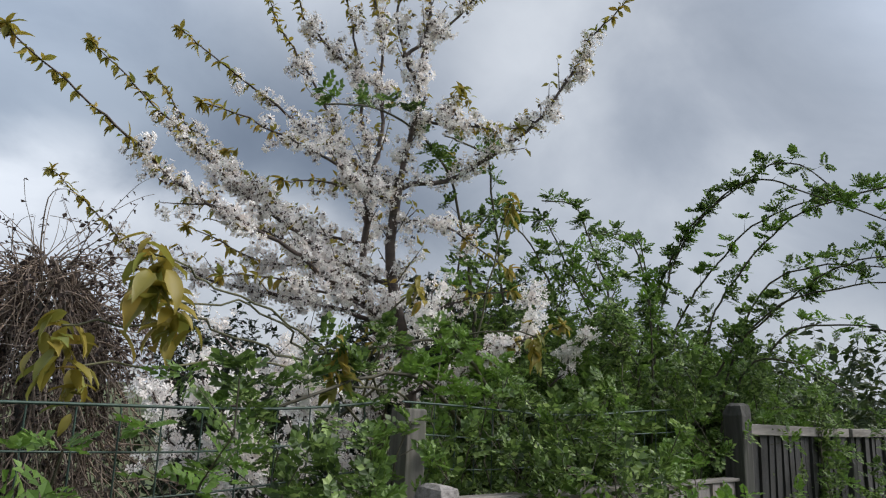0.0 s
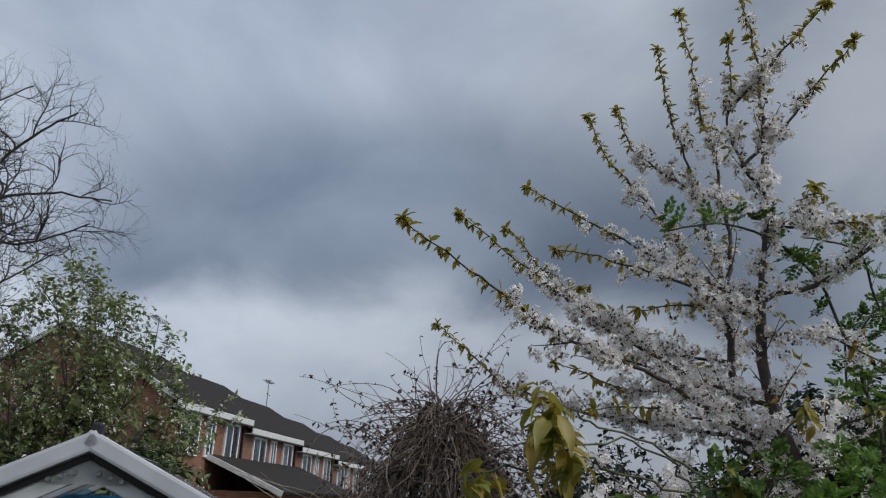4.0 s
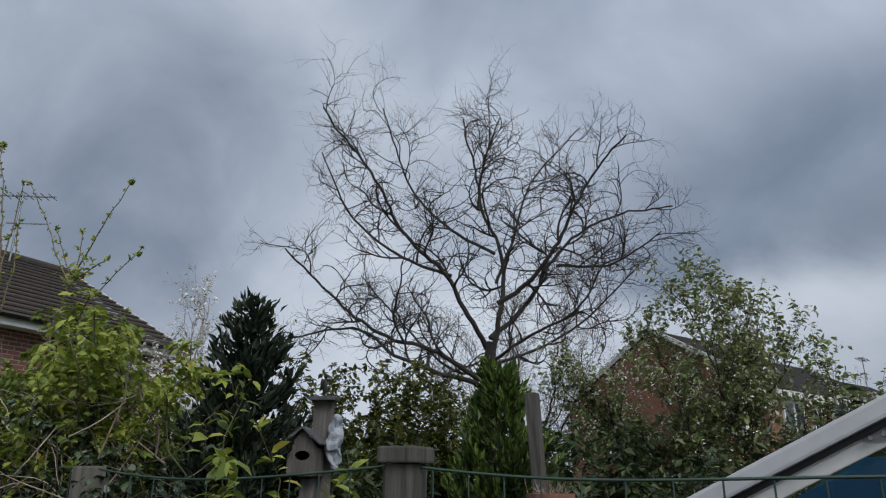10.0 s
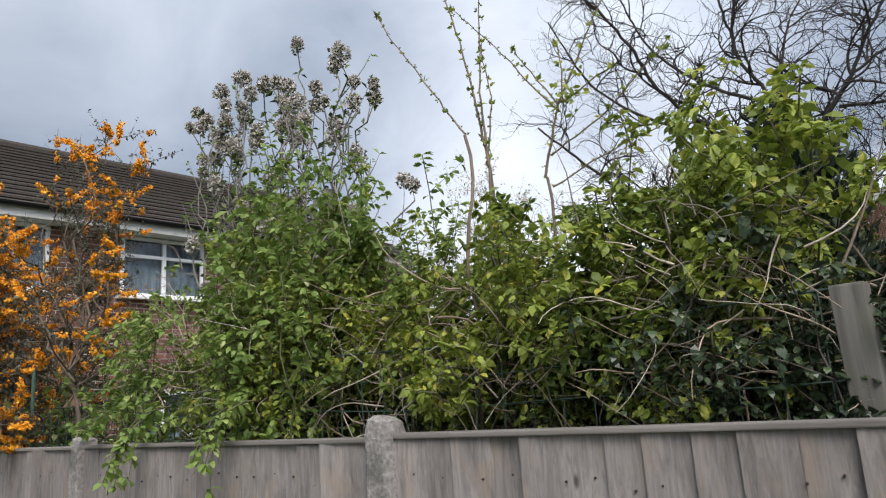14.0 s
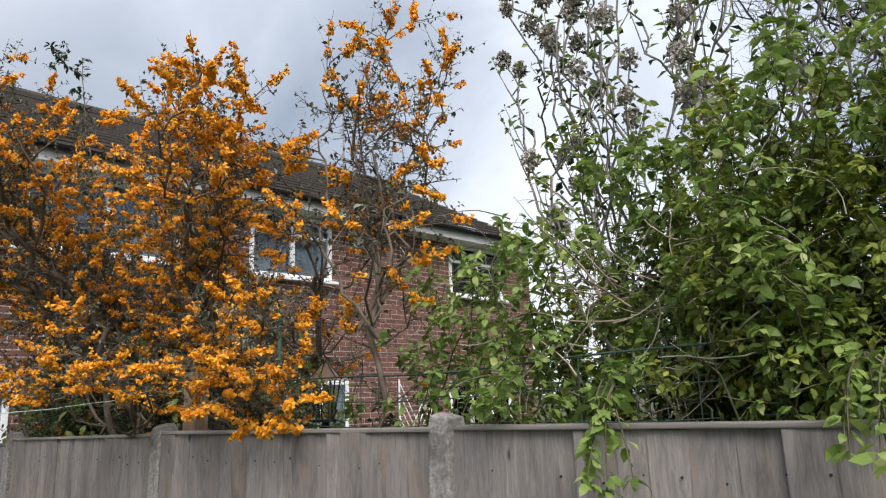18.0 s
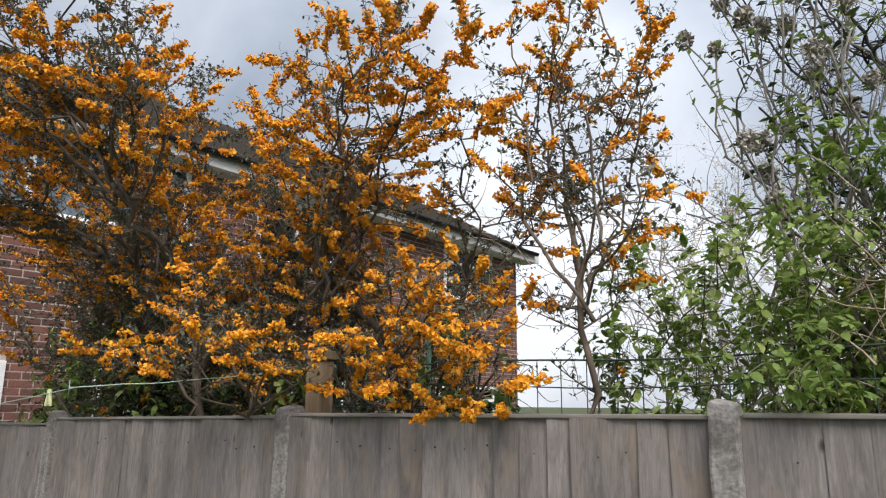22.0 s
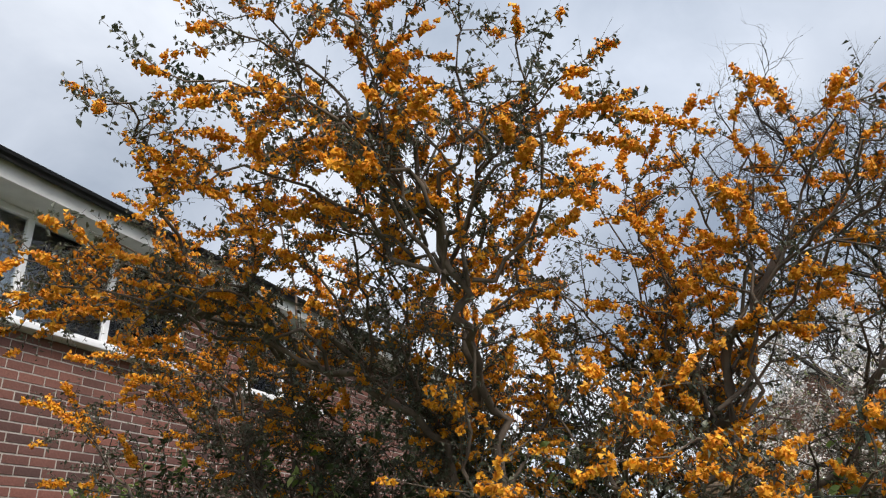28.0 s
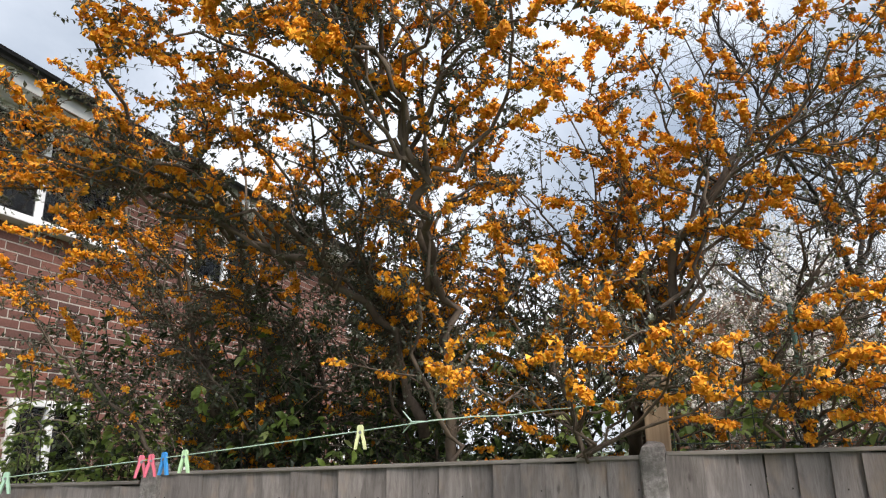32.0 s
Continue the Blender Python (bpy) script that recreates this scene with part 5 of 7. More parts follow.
def bare_tree(name, label, seed, base, fork_z, limbs, levels, lengths, mat, twist=0.35, r=0.13, spread=46, counts=(6, 6, 6), buds=None, fine_r=(0.085, 0.04, 0.024), rise=0.8, up=0.35, limb=0.30):
    """Leafless spreading tree with twisting twigs."""
    rng = np.random.default_rng(seed)
    ob = thing(name, label, "tree")
    trunk = bend_to(rng, base, (base[0] + 0.15, base[1], fork_z), r, r * 0.75, 0, 0.2, 0.05)
    child("trunk", tubes("trunk", [trunk], mat, 9), ob)
    prev = []
    for (dx, dy, z, h) in limbs:
        i = int(np.argmin(np.abs(trunk[0][:, 2] - h)))
        q = (base[0] + dx, base[1] + dy, z)
        prev.append(bend_to(rng, trunk[0][i], q, r * limb, r * 0.045, -0.18, 0.15, 0.10, rng.normal(0, 0.25)))
    for m in prev:
        child("limb", tubes("limb", [m], mat, 7), ob)
    fine = []
    for lv in range(levels):
        nxt = []
        for m in prev:
            nxt += shoots(rng, m, counts[lv], lengths[lv], spread, r * fine_r[lv], 0.2, 1.0, (0, 0, rise), twist * (1 + 0.4 * lv), (0.08, 0.08, 0.1)[lv], up, 0.3)
        fine += nxt
        child("twig_growth", tubes("twig_growth", nxt, mat, 4 if lv == 0 else 3), ob, "fine crooked twigs")
        prev = nxt
    if buds:
        for nm, m, per, size in buds:
            leaves_on(nm, rng, fine, per, size, m, ob, 0.6, 0.2, 0.9, 0.0)
    return ob


# knots of the willow's limbs
WILLOW_A = [((-2.63, 8.89, 3.85), (-2.53, 8.93, 4.75), (-2.63, 9.11, 5.60), (-2.97, 9.19, 6.51), (-3.28, 9.27, 8.30)), ((-2.65, 8.89, 3.82), (-3.05, 8.28, 4.93), (-3.40, 7.77, 5.39), (-3.98, 7.09, 6.58), (-4.47, 6.51, 7.40)), ((-2.70, 8.86, 3.28), (-3.31, 8.04, 3.73), (-4.06, 7.27, 4.03), (-4.92, 6.42, 5.09)),
            ((-2.70, 8.86, 3.20), (-4.00, 8.59, 3.68), (-4.96, 8.36, 4.19), (-5.91, 7.93, 4.09)), ((-2.63, 8.89, 4.00), (-2.23, 9.46, 4.65), (-1.37, 10.13, 5.95), (0.15, 10.60, 6.46)), ((-2.53, 8.93, 4.56), (-1.73, 8.89, 5.22), (-0.90, 8.80, 6.41), (-0.23, 8.73, 7.04))]
WILLOW_B = [((-2.55, 8.93, 4.94), (-2.46, 9.49, 5.90), (-2.23, 9.99, 7.14), (-1.40, 10.54, 8.30)), ((-2.56, 8.92, 5.43), (-3.43, 8.87, 6.05), (-4.21, 8.82, 7.03), (-4.72, 8.75, 8.60)), ((-2.67, 8.88, 3.55), (-2.05, 9.73, 4.01), (-1.40, 10.33, 4.56), (-0.53, 10.71, 5.48)), ((-2.97, 9.19, 6.41), (-2.79, 9.15, 7.34), (-2.50, 9.16, 8.10)),
            ((-3.05, 8.28, 4.93), (-3.95, 8.04, 5.35), (-4.72, 7.80, 6.09), (-5.22, 7.58, 7.25)), ((-1.77, 9.82, 5.39), (-0.87, 9.94, 5.31), (0.0, 9.98, 5.80)), ((-2.70, 8.9, 3.4), (-3.6, 9.3, 3.7), (-4.6, 9.5, 4.6), (-5.4, 9.3, 5.5)), ((-2.66, 8.9, 3.6), (-1.9, 8.5, 3.9), (-1.1, 8.3, 4.2), (-0.6, 8.3, 4.9))]


def willow_tree():
    """Corkscrew willow: a short trunk, spreading limbs, and a haze of crooked twigs."""
    rng = np.random.default_rng(61)
    ob = thing("willow_tree", "bare corkscrew willow with a rounded open crown", "tree")
    trunk = stem_through(rng, ((-2.76, 8.85, 0.0), (-2.74, 8.85, 1.45), (-2.71, 8.86, 3.11), (-2.63, 8.89, 3.95)), 0.15, 0.09, 0.2, 0.02)
    child("trunk", tubes("trunk", [trunk], M["bark_willow"], 9), ob)
    limbs = [stem_through(rng, k, 0.046, 0.013, 0.12, 0.05) for k in WILLOW_A] + [stem_through(rng, k, 0.030, 0.011, 0.12, 0.02) for k in WILLOW_B]
    for m in limbs:
        child("limb", tubes("limb", [m], M["bark_willow"], 7), ob)
    prev = limbs
    for count, length, r, twist, side in ((9, 1.35, 0.025, 0.6, 4), (8, 0.75, 0.017, 0.9, 4), (4, 0.42, 0.0125, 1.0, 3)):
        nxt = []
        for m in prev:
            nxt += shoots(rng, m, count, length, 55, r, 0.18, 1.0, (0, 0, 0.45), twist, 0.07, 0.25, 0.25)
        child("twig_growth", tubes("twig_growth", nxt, M["bark_willow"], side), ob, "fine crooked twigs")
        prev = nxt
    return ob


def upright_conifer(name, label, seed, x, y, h, r, mat, n=5000, size=0.06):
    """Narrow conifer: upright feathery sprays packed round a hidden stem."""
    rng = np.random.default_rng(seed)
    ob = thing(name, label, "conifer")
    stem = bend_to(rng, (x, y, 0), (x, y, h * 0.97), 0.03, 0.005, 0, 0.2, 0.02)
    child("trunk", tubes("trunk", [stem], M["bark_dark"], 6), ob)
    br = []
    for k in range(260):
        f = rng.random() ** 0.8
        a = rng.random() * 2 * np.pi
        ln = r * (1.08 - f) ** 0.95 * (0.75 + 0.6 * rng.random()) + 0.03
        br.append(wander(rng, (x, y, 0.35 + f * (h - 0.45)), (math.cos(a), math.sin(a), 0.55), ln * 1.3, 0.005, 0.0015, 0.04, 0.25, (0, 0, 1.6)))
    child("branch_growth", tubes("branch_growth", br, M["bark_dark"], 3), ob)
    P, D = along(rng, br, n / max(1e-3, sum(np.linalg.norm(np.diff(b[0], axis=0), axis=1).sum() for b in br)), 0.25)
    k = len(P)
    ax = unit(D + rng.normal(0, 0.45, (k, 3)) + np.array([0, 0, 0.55]))
    child("foliage", spread_pieces("foliage", P + rng.normal(0, 0.015, P.shape), ax, rng.normal(0, 1, (k, 3)), size * (0.6 + 0.7 * rng.random(k)), 0.36, LEAF_V, LEAF_F, mat, rng), ob, "feathery scale sprays")
    return ob


def leafy_mass(name, label, category, seed, boxes, mat, stem, leaf=0.05, per=46, big=True, width=0.55, shoot=0.34, nshoot=11, tuft=5, droop=0.2, lean=(0, 0), lo=0.45, low_base=0.0, group="", leader=0.0):
    """Hedge or shrub: stems from the ground fan into the given boxes, side shoots carry the leaves."""
    rng = np.random.default_rng(seed)
    ob = thing(name, label, category, group=group)
    mains, side = [], []
    for (x0, x1, y0, y1, z0, z1, cnt) in boxes:
        for k in range(cnt):
            x, y = x0 + (x1 - x0) * rng.random(), y0 + (y1 - y0) * rng.random()
            h = z0 + (z1 - z0) * rng.random() ** 1.2
            m = bend_to(rng, (x + rng.normal(0, 0.25), y + rng.normal(0, 0.1), low_base), (x + rng.normal(lean[0], 0.16), max(y + rng.normal(lean[1], 0.15), 0.06), h), 0.008, 0.0025, 0, 0.09, 0.13, rng.normal(0, 0.1))
            mains.append(m)
            side += shoots(rng, m, nshoot, shoot, 58, 0.004, lo, 1.0, (0, 0, 0.7), 0.3, 0.05, 0.25, 0.35)
    mains, side = behind(mains), behind(side)
    child("stem_growth", tubes("stem_growth", mains + side, stem, 3), ob)
    cut = max(lo - 0.04, 0.66)
    tops = [(m[0][int(len(m[0]) * cut):], m[1][int(len(m[0]) * cut):]) for m in mains]
    leaves_on("foliage", rng, side + tops, per, leaf, mat, ob, width, 0.15, 0.85, droop, 0.01, big, "", 0.24, tuft)
    return ob


def dry_thicket(seed, boxes, label, curl=0.0):
    """Bare grey and brown twigs, tangled."""
    rng = np.random.default_rng(seed)
    ob = thing("dry_thicket", label, "twigs", kind="stuff")
    lines = []
    for (x0, x1, y0, y1, z0, z1, cnt) in boxes:
        for k in range(cnt):
            p = (x0 + (x1 - x0) * rng.random(), y0 + (y1 - y0) * rng.random(), z0 + (z1 - z0) * rng.random())
            lines.append(wander(rng, p, (rng.normal(0, 1), rng.normal(0, 0.12 if curl else 0.5), rng.normal(0.25, 0.6)), (0.14 if curl else 0.18) + 0.34 * rng.random(), (0.0026 if curl else 0.0036) * (0.4 + rng.random()), 0.0010, 0.04, 0.95 if curl else 0.7, (0, 0, -0.8 * rng.random()) if not curl else (0, 0.5, -2.2 * rng.random())))
    lines = behind(lines)
    child("twig_growth", tubes("twig_growth", lines, M["drytwig" if curl else "vine"], 4), ob)
    return ob


def seed_shrub():
    """Tall bare stems that end in dry fluffy seed heads, leaves low down."""
    rng = np.random.default_rng(41)
    ob = thing("seed_head_shrub", "tall shrub with dry fluffy grey seed heads", "shrub")
    stems, tips, tops = [], [], []
    for k in range(34):
        f = k / 33
        q = (-4.05 + 1.55 * f + rng.normal(0, 0.07), 0.72 + rng.normal(0, 0.16), 3.42 - 0.38 * abs(f - 0.35) * 2 + rng.normal(0, 0.16))
        m = bend_to(rng, (-3.3 + 0.5 * (f - 0.5) + rng.normal(0, 0.1), 0.75 + rng.normal(0, 0.08), 0.1), q, 0.011, 0.004, 0, 0.08, 0.12, rng.normal(0, 0.14))
        stems.append(m); tips.append(m[0][-1]); tops.append(True)
        for s in shoots(rng, m, 4, 0.34, 36, 0.005, 0.6, 0.95, (0, 0, 2.0), 0.25, 0.05, 0.6):
            stems.append(s); tips.append(s[0][-1]); tops.append(False)
    child("stem_growth", tubes("stem_growth", stems, M["bark_grey"], 5), ob, "grey bare stems")
    for k, (p, top) in enumerate(zip(np.array(tips), tops)):
        if not top and rng.random() < 0.62:
            continue
        m = 150
        d = unit(rng.normal(0, 1, (m, 3)) + np.array([0, 0, 0.35]))
        r = 0.044 * (0.7 + 0.55 * rng.random())
        at = p + np.array([0, 0, 0.4 * r]) + d * r * rng.random((m, 1)) ** 0.5 * np.array([1, 1, 1.15])
        child("seed_head", spread_pieces("seed_head", at, unit(d + rng.normal(0, 0.6, (m, 3))), rng.normal(0, 1, (m, 3)), 0.017 * (0.6 + 0.7 * rng.random(m)), 0.7, BUD_V, BUD_F, M["seed"], rng, 0.12), ob)
    leaves_on("foliage", rng, stems, 13, 0.036, M["hedge2"], ob, 0.5, 0.5, 0.8, 0.0, 0.01, False, "", 0.3, 2)
    leaves_on("leaf_sprays", rng, stems, 9, 0.04, M["dull"], ob, 0.5, 0.45, 0.8, 0.0, 0.01, False, "", 0.3)
    return ob


# shoots of the slender sapling: two stools and one thin whip
SAPLING = [((-1.77, 0.46, 2.46), (-1.87, 0.46, 3.03), (-2.0, 0.46, 3.42)),
           ((-1.77, 0.46, 2.46), (-1.78, 0.46, 2.81), (-1.76, 0.46, 3.17)),
           ((-1.81, 0.5, 2.48), (-1.76, 0.5, 2.71), (-1.79, 0.5, 2.99)),
           ((-1.65, 0.67, 2.43), (-1.56, 0.67, 2.7), (-1.42, 0.67, 2.94), (-1.27, 0.67, 3.16)),
           ((-1.57, 0.67, 2.67), (-1.81, 0.67, 3.0), (-2.04, 0.67, 3.3)),
           ((-1.57, 0.67, 2.7), (-1.72, 0.67, 2.93), (-1.75, 0.67, 3.0)),
           ((-1.62, 0.67, 2.51), (-1.33, 0.67, 2.65), (-1.12, 0.67, 2.81)),
           ((-1.55, 0.67, 2.7), (-1.43, 0.67, 2.75), (-1.34, 0.67, 2.78)),
           ((-1.55, 0.67, 2.71), (-1.54, 0.67, 2.83), (-1.55, 0.67, 2.95)),
           ((-1.63, 0.67, 2.39), (-1.37, 0.67, 2.47), (-1.16, 0.67, 2.51)),
           ((-1.76, 0.3, 2.54), (-1.98, 0.3, 2.88), (-2.16, 0.3, 3.17))]


def upright_sapling():
    """Slender forked shoots set with small tufts of yellow-green spring leaves at the nodes."""
    rng = np.random.default_rng(51)
    ob = thing("upright_sapling", "slender sapling shoots budding with yellow-green leaves", "sapling")
    stems = [stem_through(rng, k, 0.006 if i in (0, 1, 3) else 0.004, 0.002, 0.04, 0.015) for i, k in enumerate(SAPLING)]
    feet = [bend_to(rng, (p[0] + rng.normal(0, 0.04), p[1], 0.0), p, 0.011, 0.006, 0, 0.08, 0.03) for p in (SAPLING[0][0], SAPLING[1][0], SAPLING[3][0], SAPLING[-1][0])]
    for s in feet + stems:
        child("shoot", tubes("shoot", [s], M["sapling"], 5), ob)
    P, D = [], []
    for s in stems:
        P.append(s[0][::1] + rng.normal(0, 0.004, s[0].shape)); D.append(unit(np.gradient(s[0], axis=0)))
        P.append(np.repeat(s[0][-1:], 3, 0)); D.append(np.repeat(unit(s[0][-1:] - s[0][-2:-1]), 3, 0))
    P, D = np.concatenate(P), np.concatenate(D)
    big = np.repeat(0.5 + 0.9 * rng.random(len(P)) ** 2, 4)
    Q, D = np.repeat(P, 4, 0), np.repeat(D, 4, 0)
    n = len(Q)
    ax = unit(rng.normal(0, 1, (n, 3)) + D * 0.5 + np.array([0, 0, 0.4]))
    child("foliage", spread_pieces("foliage", Q, ax, rng.normal(0, 1, (n, 3)), 0.021 * big * (0.7 + 0.6 * rng.random(n)), 0.6, LEAF_V, LEAF_F, M["hedge"], rng), ob, "yellow-green bud tufts")
    # fuller yellow leaves round the fork
    fork = np.array(SAPLING[3][1]) + np.array([0.02, 0, 0.05])
    c = fork + rng.normal(0, 0.05, (46, 3))
    child("leaf_sprays", spread_pieces("leaf_sprays", c, rng.normal(0, 1, c.shape), rng.normal(0, 1, c.shape), 0.034, 0.55, LEAF2_V, LEAF2_F, M["hedge"], rng), ob)
    return ob


def barberry(name, label, seed, trunks, tips, nshoot=13, shoot=0.42, racemes=9.0, fine=8, leafd=60, side_first=0.2, limb_r=0.007, low=0.5, group="orange barberries"):
    """Orange flowering evergreen: crooked dark limbs, a net of fine twigs with tiny leaves, racemes of orange flowers."""
    rng = np.random.default_rng(seed)
    ob = thing(name, label, "flowering shrub", group=group)
    stems = [bend_to(rng, b, q, r, r * 0.45, 0, 0.08, 0.13, rng.normal(0, 0.08)) for b, q, r in trunks]
    for m in stems:
        child("trunk", tubes("trunk", [m], M["bark_bar"], 8), ob, "crooked dark barberry trunk")
    limbs = []
    for q in tips:
        src = min(stems, key=lambda m: np.hypot(*(m[0][-1][:2] - np.array(q[:2]))) + 0.25 * rng.random())
        n = len(src[0])
        i = int((low + (1 - low) * rng.random()) * (n - 1))
        i = min(i, max(2, int(np.searchsorted(src[0][:, 2], q[2] - 0.35))), n - 1)
        ln = np.linalg.norm(np.array(q) - src[0][i])
        limbs.append(bend_to(rng, src[0][i], q, limb_r + 0.003 * ln, 0.0025, 0.10 * ln if q[2] < src[0][-1][2] + 0.6 else -0.05 * ln, 0.07, 0.11, rng.normal(0, 0.14)))
    for m in limbs:
        child("limb", tubes("limb", [m], M["bark_bar"], 6), ob)
    second, third = [], []
    for m in limbs + stems:
        ln = np.linalg.norm(m[0][-1] - m[0][0])
        second += shoots(rng, m, int(4 + nshoot * ln / 1.6), shoot * 1.2, 55, 0.0045, side_first if m[0][0][2] > 0.5 else 0.6, 1.0, (0, 0, 0.05), 0.22, 0.05, 0.10, 0.35, 0.55)
    for m in second:
        third += shoots(rng, m, fine, 0.12, 50, 0.0020, 0.10, 0.80, (0, 0, 0.3), 0.35, 0.04, 0.2, 0.3)
    second, third = behind(second), behind(third)
    child("twig_growth", tubes("twig_growth", second, M["bark_bar"], 4), ob)
    child("fine_growth", tubes("fine_growth", third, M["bark_bar"], 3), ob)
    leaves_on("foliage", rng, third + second, leafd * 1.05, 0.021, M["barb"], ob, 0.55, 0.1, 0.9, 0.0, 0.0, False, "tiny glossy dark leaves", 0.3)
    # racemes: short level ropes of flowers, gathered in drifts over the outer shoots
    outer = [(m[0][int(len(m[0]) * 0.55):], m[1]) for m in limbs]
    C, D = along(rng, second + outer, racemes * 1.75, 0.3)
    drift = np.array([noise.noise(Vector(p * 1.9)) for p in C]) + rng.normal(0, 0.22, len(C))
    C, D = C[drift > -0.18], D[drift > -0.18]
    if racemes < 15:
        few = (C[:, 2] > 2.45) | (rng.random(len(C)) < 0.5)
        C, D = C[few], D[few]
    D = unit(D * np.array([1, 1, 0.45]))
    # the shoots are in flower to their ends
    if racemes > 3:
        ends = [m for m in second if noise.noise(Vector(m[0][-1] * 1.9)) + rng.normal(0, 0.22) > (0.12 if racemes > 8 else 0.2)] + [m for m in limbs for k in range(3)]
        back = rng.random(len(ends)) * 0.07
        way = unit(np.array([m[0][-1] - m[0][-2] for m in ends]))
        C = np.concatenate([C, np.array([m[0][-1] for m in ends]) - way * back[:, None]])
        D = np.concatenate([D, way])
    R = []
    for c, d in zip(C, D):
        half = 0.012 + 0.044 * rng.random() ** 1.3
        w = int(10 + 430 * half)
        R.append(c + d * rng.uniform(-half, half, (w, 1)) + rng.normal(0, 0.0078, (w, 3)) - np.array([0, 0, 0.012]))
    R = np.concatenate(R)
    R = R[(R[:, 1] > 0.03) | (R[:, 2] > 1.42)]
    n = len(R)
    child("flower_growth", spread_pieces("flower_growth", R, rng.normal(0, 1, (n, 3)), rng.normal(0, 1, (n, 3)), 0.0162 * (0.7 + 0.6 * rng.random(n)), 1.0, BUD_V, BUD_F, M["orange"], rng, 0.06), ob, "dense racemes of small orange flowers")
    return ob


M["bark_bar"] = grain_mat("barberry_bark", (0.06, 0.044, 0.034), (0.19, 0.145, 0.11), (14, 14, 6), 0.9, 0.3, None, "island")

cherry_tree()
# knots of the long rose canes
ROSE_TALL = [((6.3, 1.0, 0.4), (6.58, 0.85, 2.19), (6.73, 0.56, 2.95), (6.77, 0.18, 3.26), (6.81, -0.10, 3.36), (6.84, -0.39, 3.06)), ((6.4, 0.9, 0.4), (6.54, 0.71, 2.11), (6.74, 0.54, 2.94), (6.79, 0.14, 3.24), (6.80, -0.24, 3.07), (6.80, -0.67, 2.87)),
             ((6.6, 0.9, 0.4), (6.74, 0.77, 2.08), (7.01, 0.41, 2.89), (7.02, 0.09, 3.11), (7.02, -0.29, 3.17), (6.99, -0.63, 3.16)), ((6.7, 0.7, 0.4), (6.75, 0.50, 2.12), (6.85, 0.26, 2.71), (6.86, -0.08, 3.03), (6.84, -0.39, 3.11), (6.90, -0.67, 3.16))]
ROSE_LOW = [((6.6, 0.6, 0.5), (6.68, 0.41, 1.98), (6.79, 0.15, 2.37), (6.78, -0.15, 2.58), (6.75, -0.44, 2.69), (6.80, -0.71, 2.71)), ((6.6, 0.5, 0.5), (6.63, 0.28, 1.98), (6.72, 0.02, 2.41), (6.71, -0.27, 2.52), (6.77, -0.54, 2.56), (6.71, -0.76, 2.53)),
            ((7.0, 0.6, 1.3), (7.15, 0.2, 2.25), (7.2, -0.2, 2.40), (7.2, -0.6, 2.3)), ((6.9, 0.7, 1.3), (7.1, 0.3, 2.5), (7.15, -0.1, 2.75), (7.1, -0.5, 2.7)), ((6.3, 0.4, 1.2), (6.5, 0.15, 2.05), (6.55, -0.1, 2.12), (6.6, -0.4, 1.95))]
ROSE_BACK = [((6.1, 0.6, 0.6), (6.11, 0.68, 1.88), (6.06, 0.76, 2.46), (6.00, 0.86, 2.83), (5.94, 0.95, 3.05), (5.79, 1.08, 3.07)), ((6.2, 0.7, 0.6), (6.16, 0.78, 1.88), (6.10, 0.90, 2.40), (5.92, 0.99, 2.74), (5.85, 1.09, 2.96), (5.68, 1.23, 2.96)),
             ((5.2, 1.25, 0.7), (5.20, 1.25, 2.54), (5.25, 1.20, 2.75), (5.43, 1.14, 2.93), (5.57, 0.96, 2.93)), ((5.85, 0.4, 0.5), (5.82, 0.37, 2.03), (5.82, 0.37, 2.40)), ((6.5, 0.6, 0.8), (6.43, 0.72, 2.61), (6.26, 0.81, 2.87), (6.08, 0.93, 2.89))]
ROSE_SIDE = [((6.9, 0.7, 0.8), (6.71, 0.83, 2.74), (6.64, 0.96, 2.98), (6.56, 1.09, 3.02)), ((5.8, 0.8, 0.6), (5.75, 0.87, 2.06), (5.67, 0.99, 2.59), (5.55, 1.15, 2.87), (5.36, 1.22, 2.91)), ((5.0, 0.45, 1.1), (4.4, 0.38, 1.98), (3.55, 0.3, 1.95)), ((4.8, 0.35, 0.8), (4.1, 0.3, 1.85), (3.2, 0.25, 1.75)),
             ((4.9, 0.6, 1.0), (4.75, 0.75, 2.5), (4.6, 0.8, 2.98), (4.25, 0.85, 3.12), (3.95, 0.9, 3.05)), ((5.3, 0.8, 1.0), (5.05, 0.85, 2.75), (4.9, 0.8, 3.05), (4.6, 0.8, 3.08))]
arching_shrub("rose_bush", "green rose bush with long arching canes", "shrub", 31, ROSE_TALL + ROSE_LOW + ROSE_BACK + ROSE_SIDE,
              [(4.9, 7.2, 0.25, 1.3, 1.45, 2.35, 84), (5.0, 6.1, 0.7, 1.4, 1.9, 2.75, 26), (3.9, 5.2, 0.22, 0.6, 1.5, 2.05, 24), (3.0, 5.4, 0.03, 0.13, 1.45, 1.88, 24), (6.8, 9.5, 0.5, 2.2, 1.9, 2.45, 60), (6.1, 8.3, 0.06, 0.22, 1.75, 2.05, 24)], M["rose"], M["stem_rose"], 0.068, 15)
vine_heap()
willow_tree()
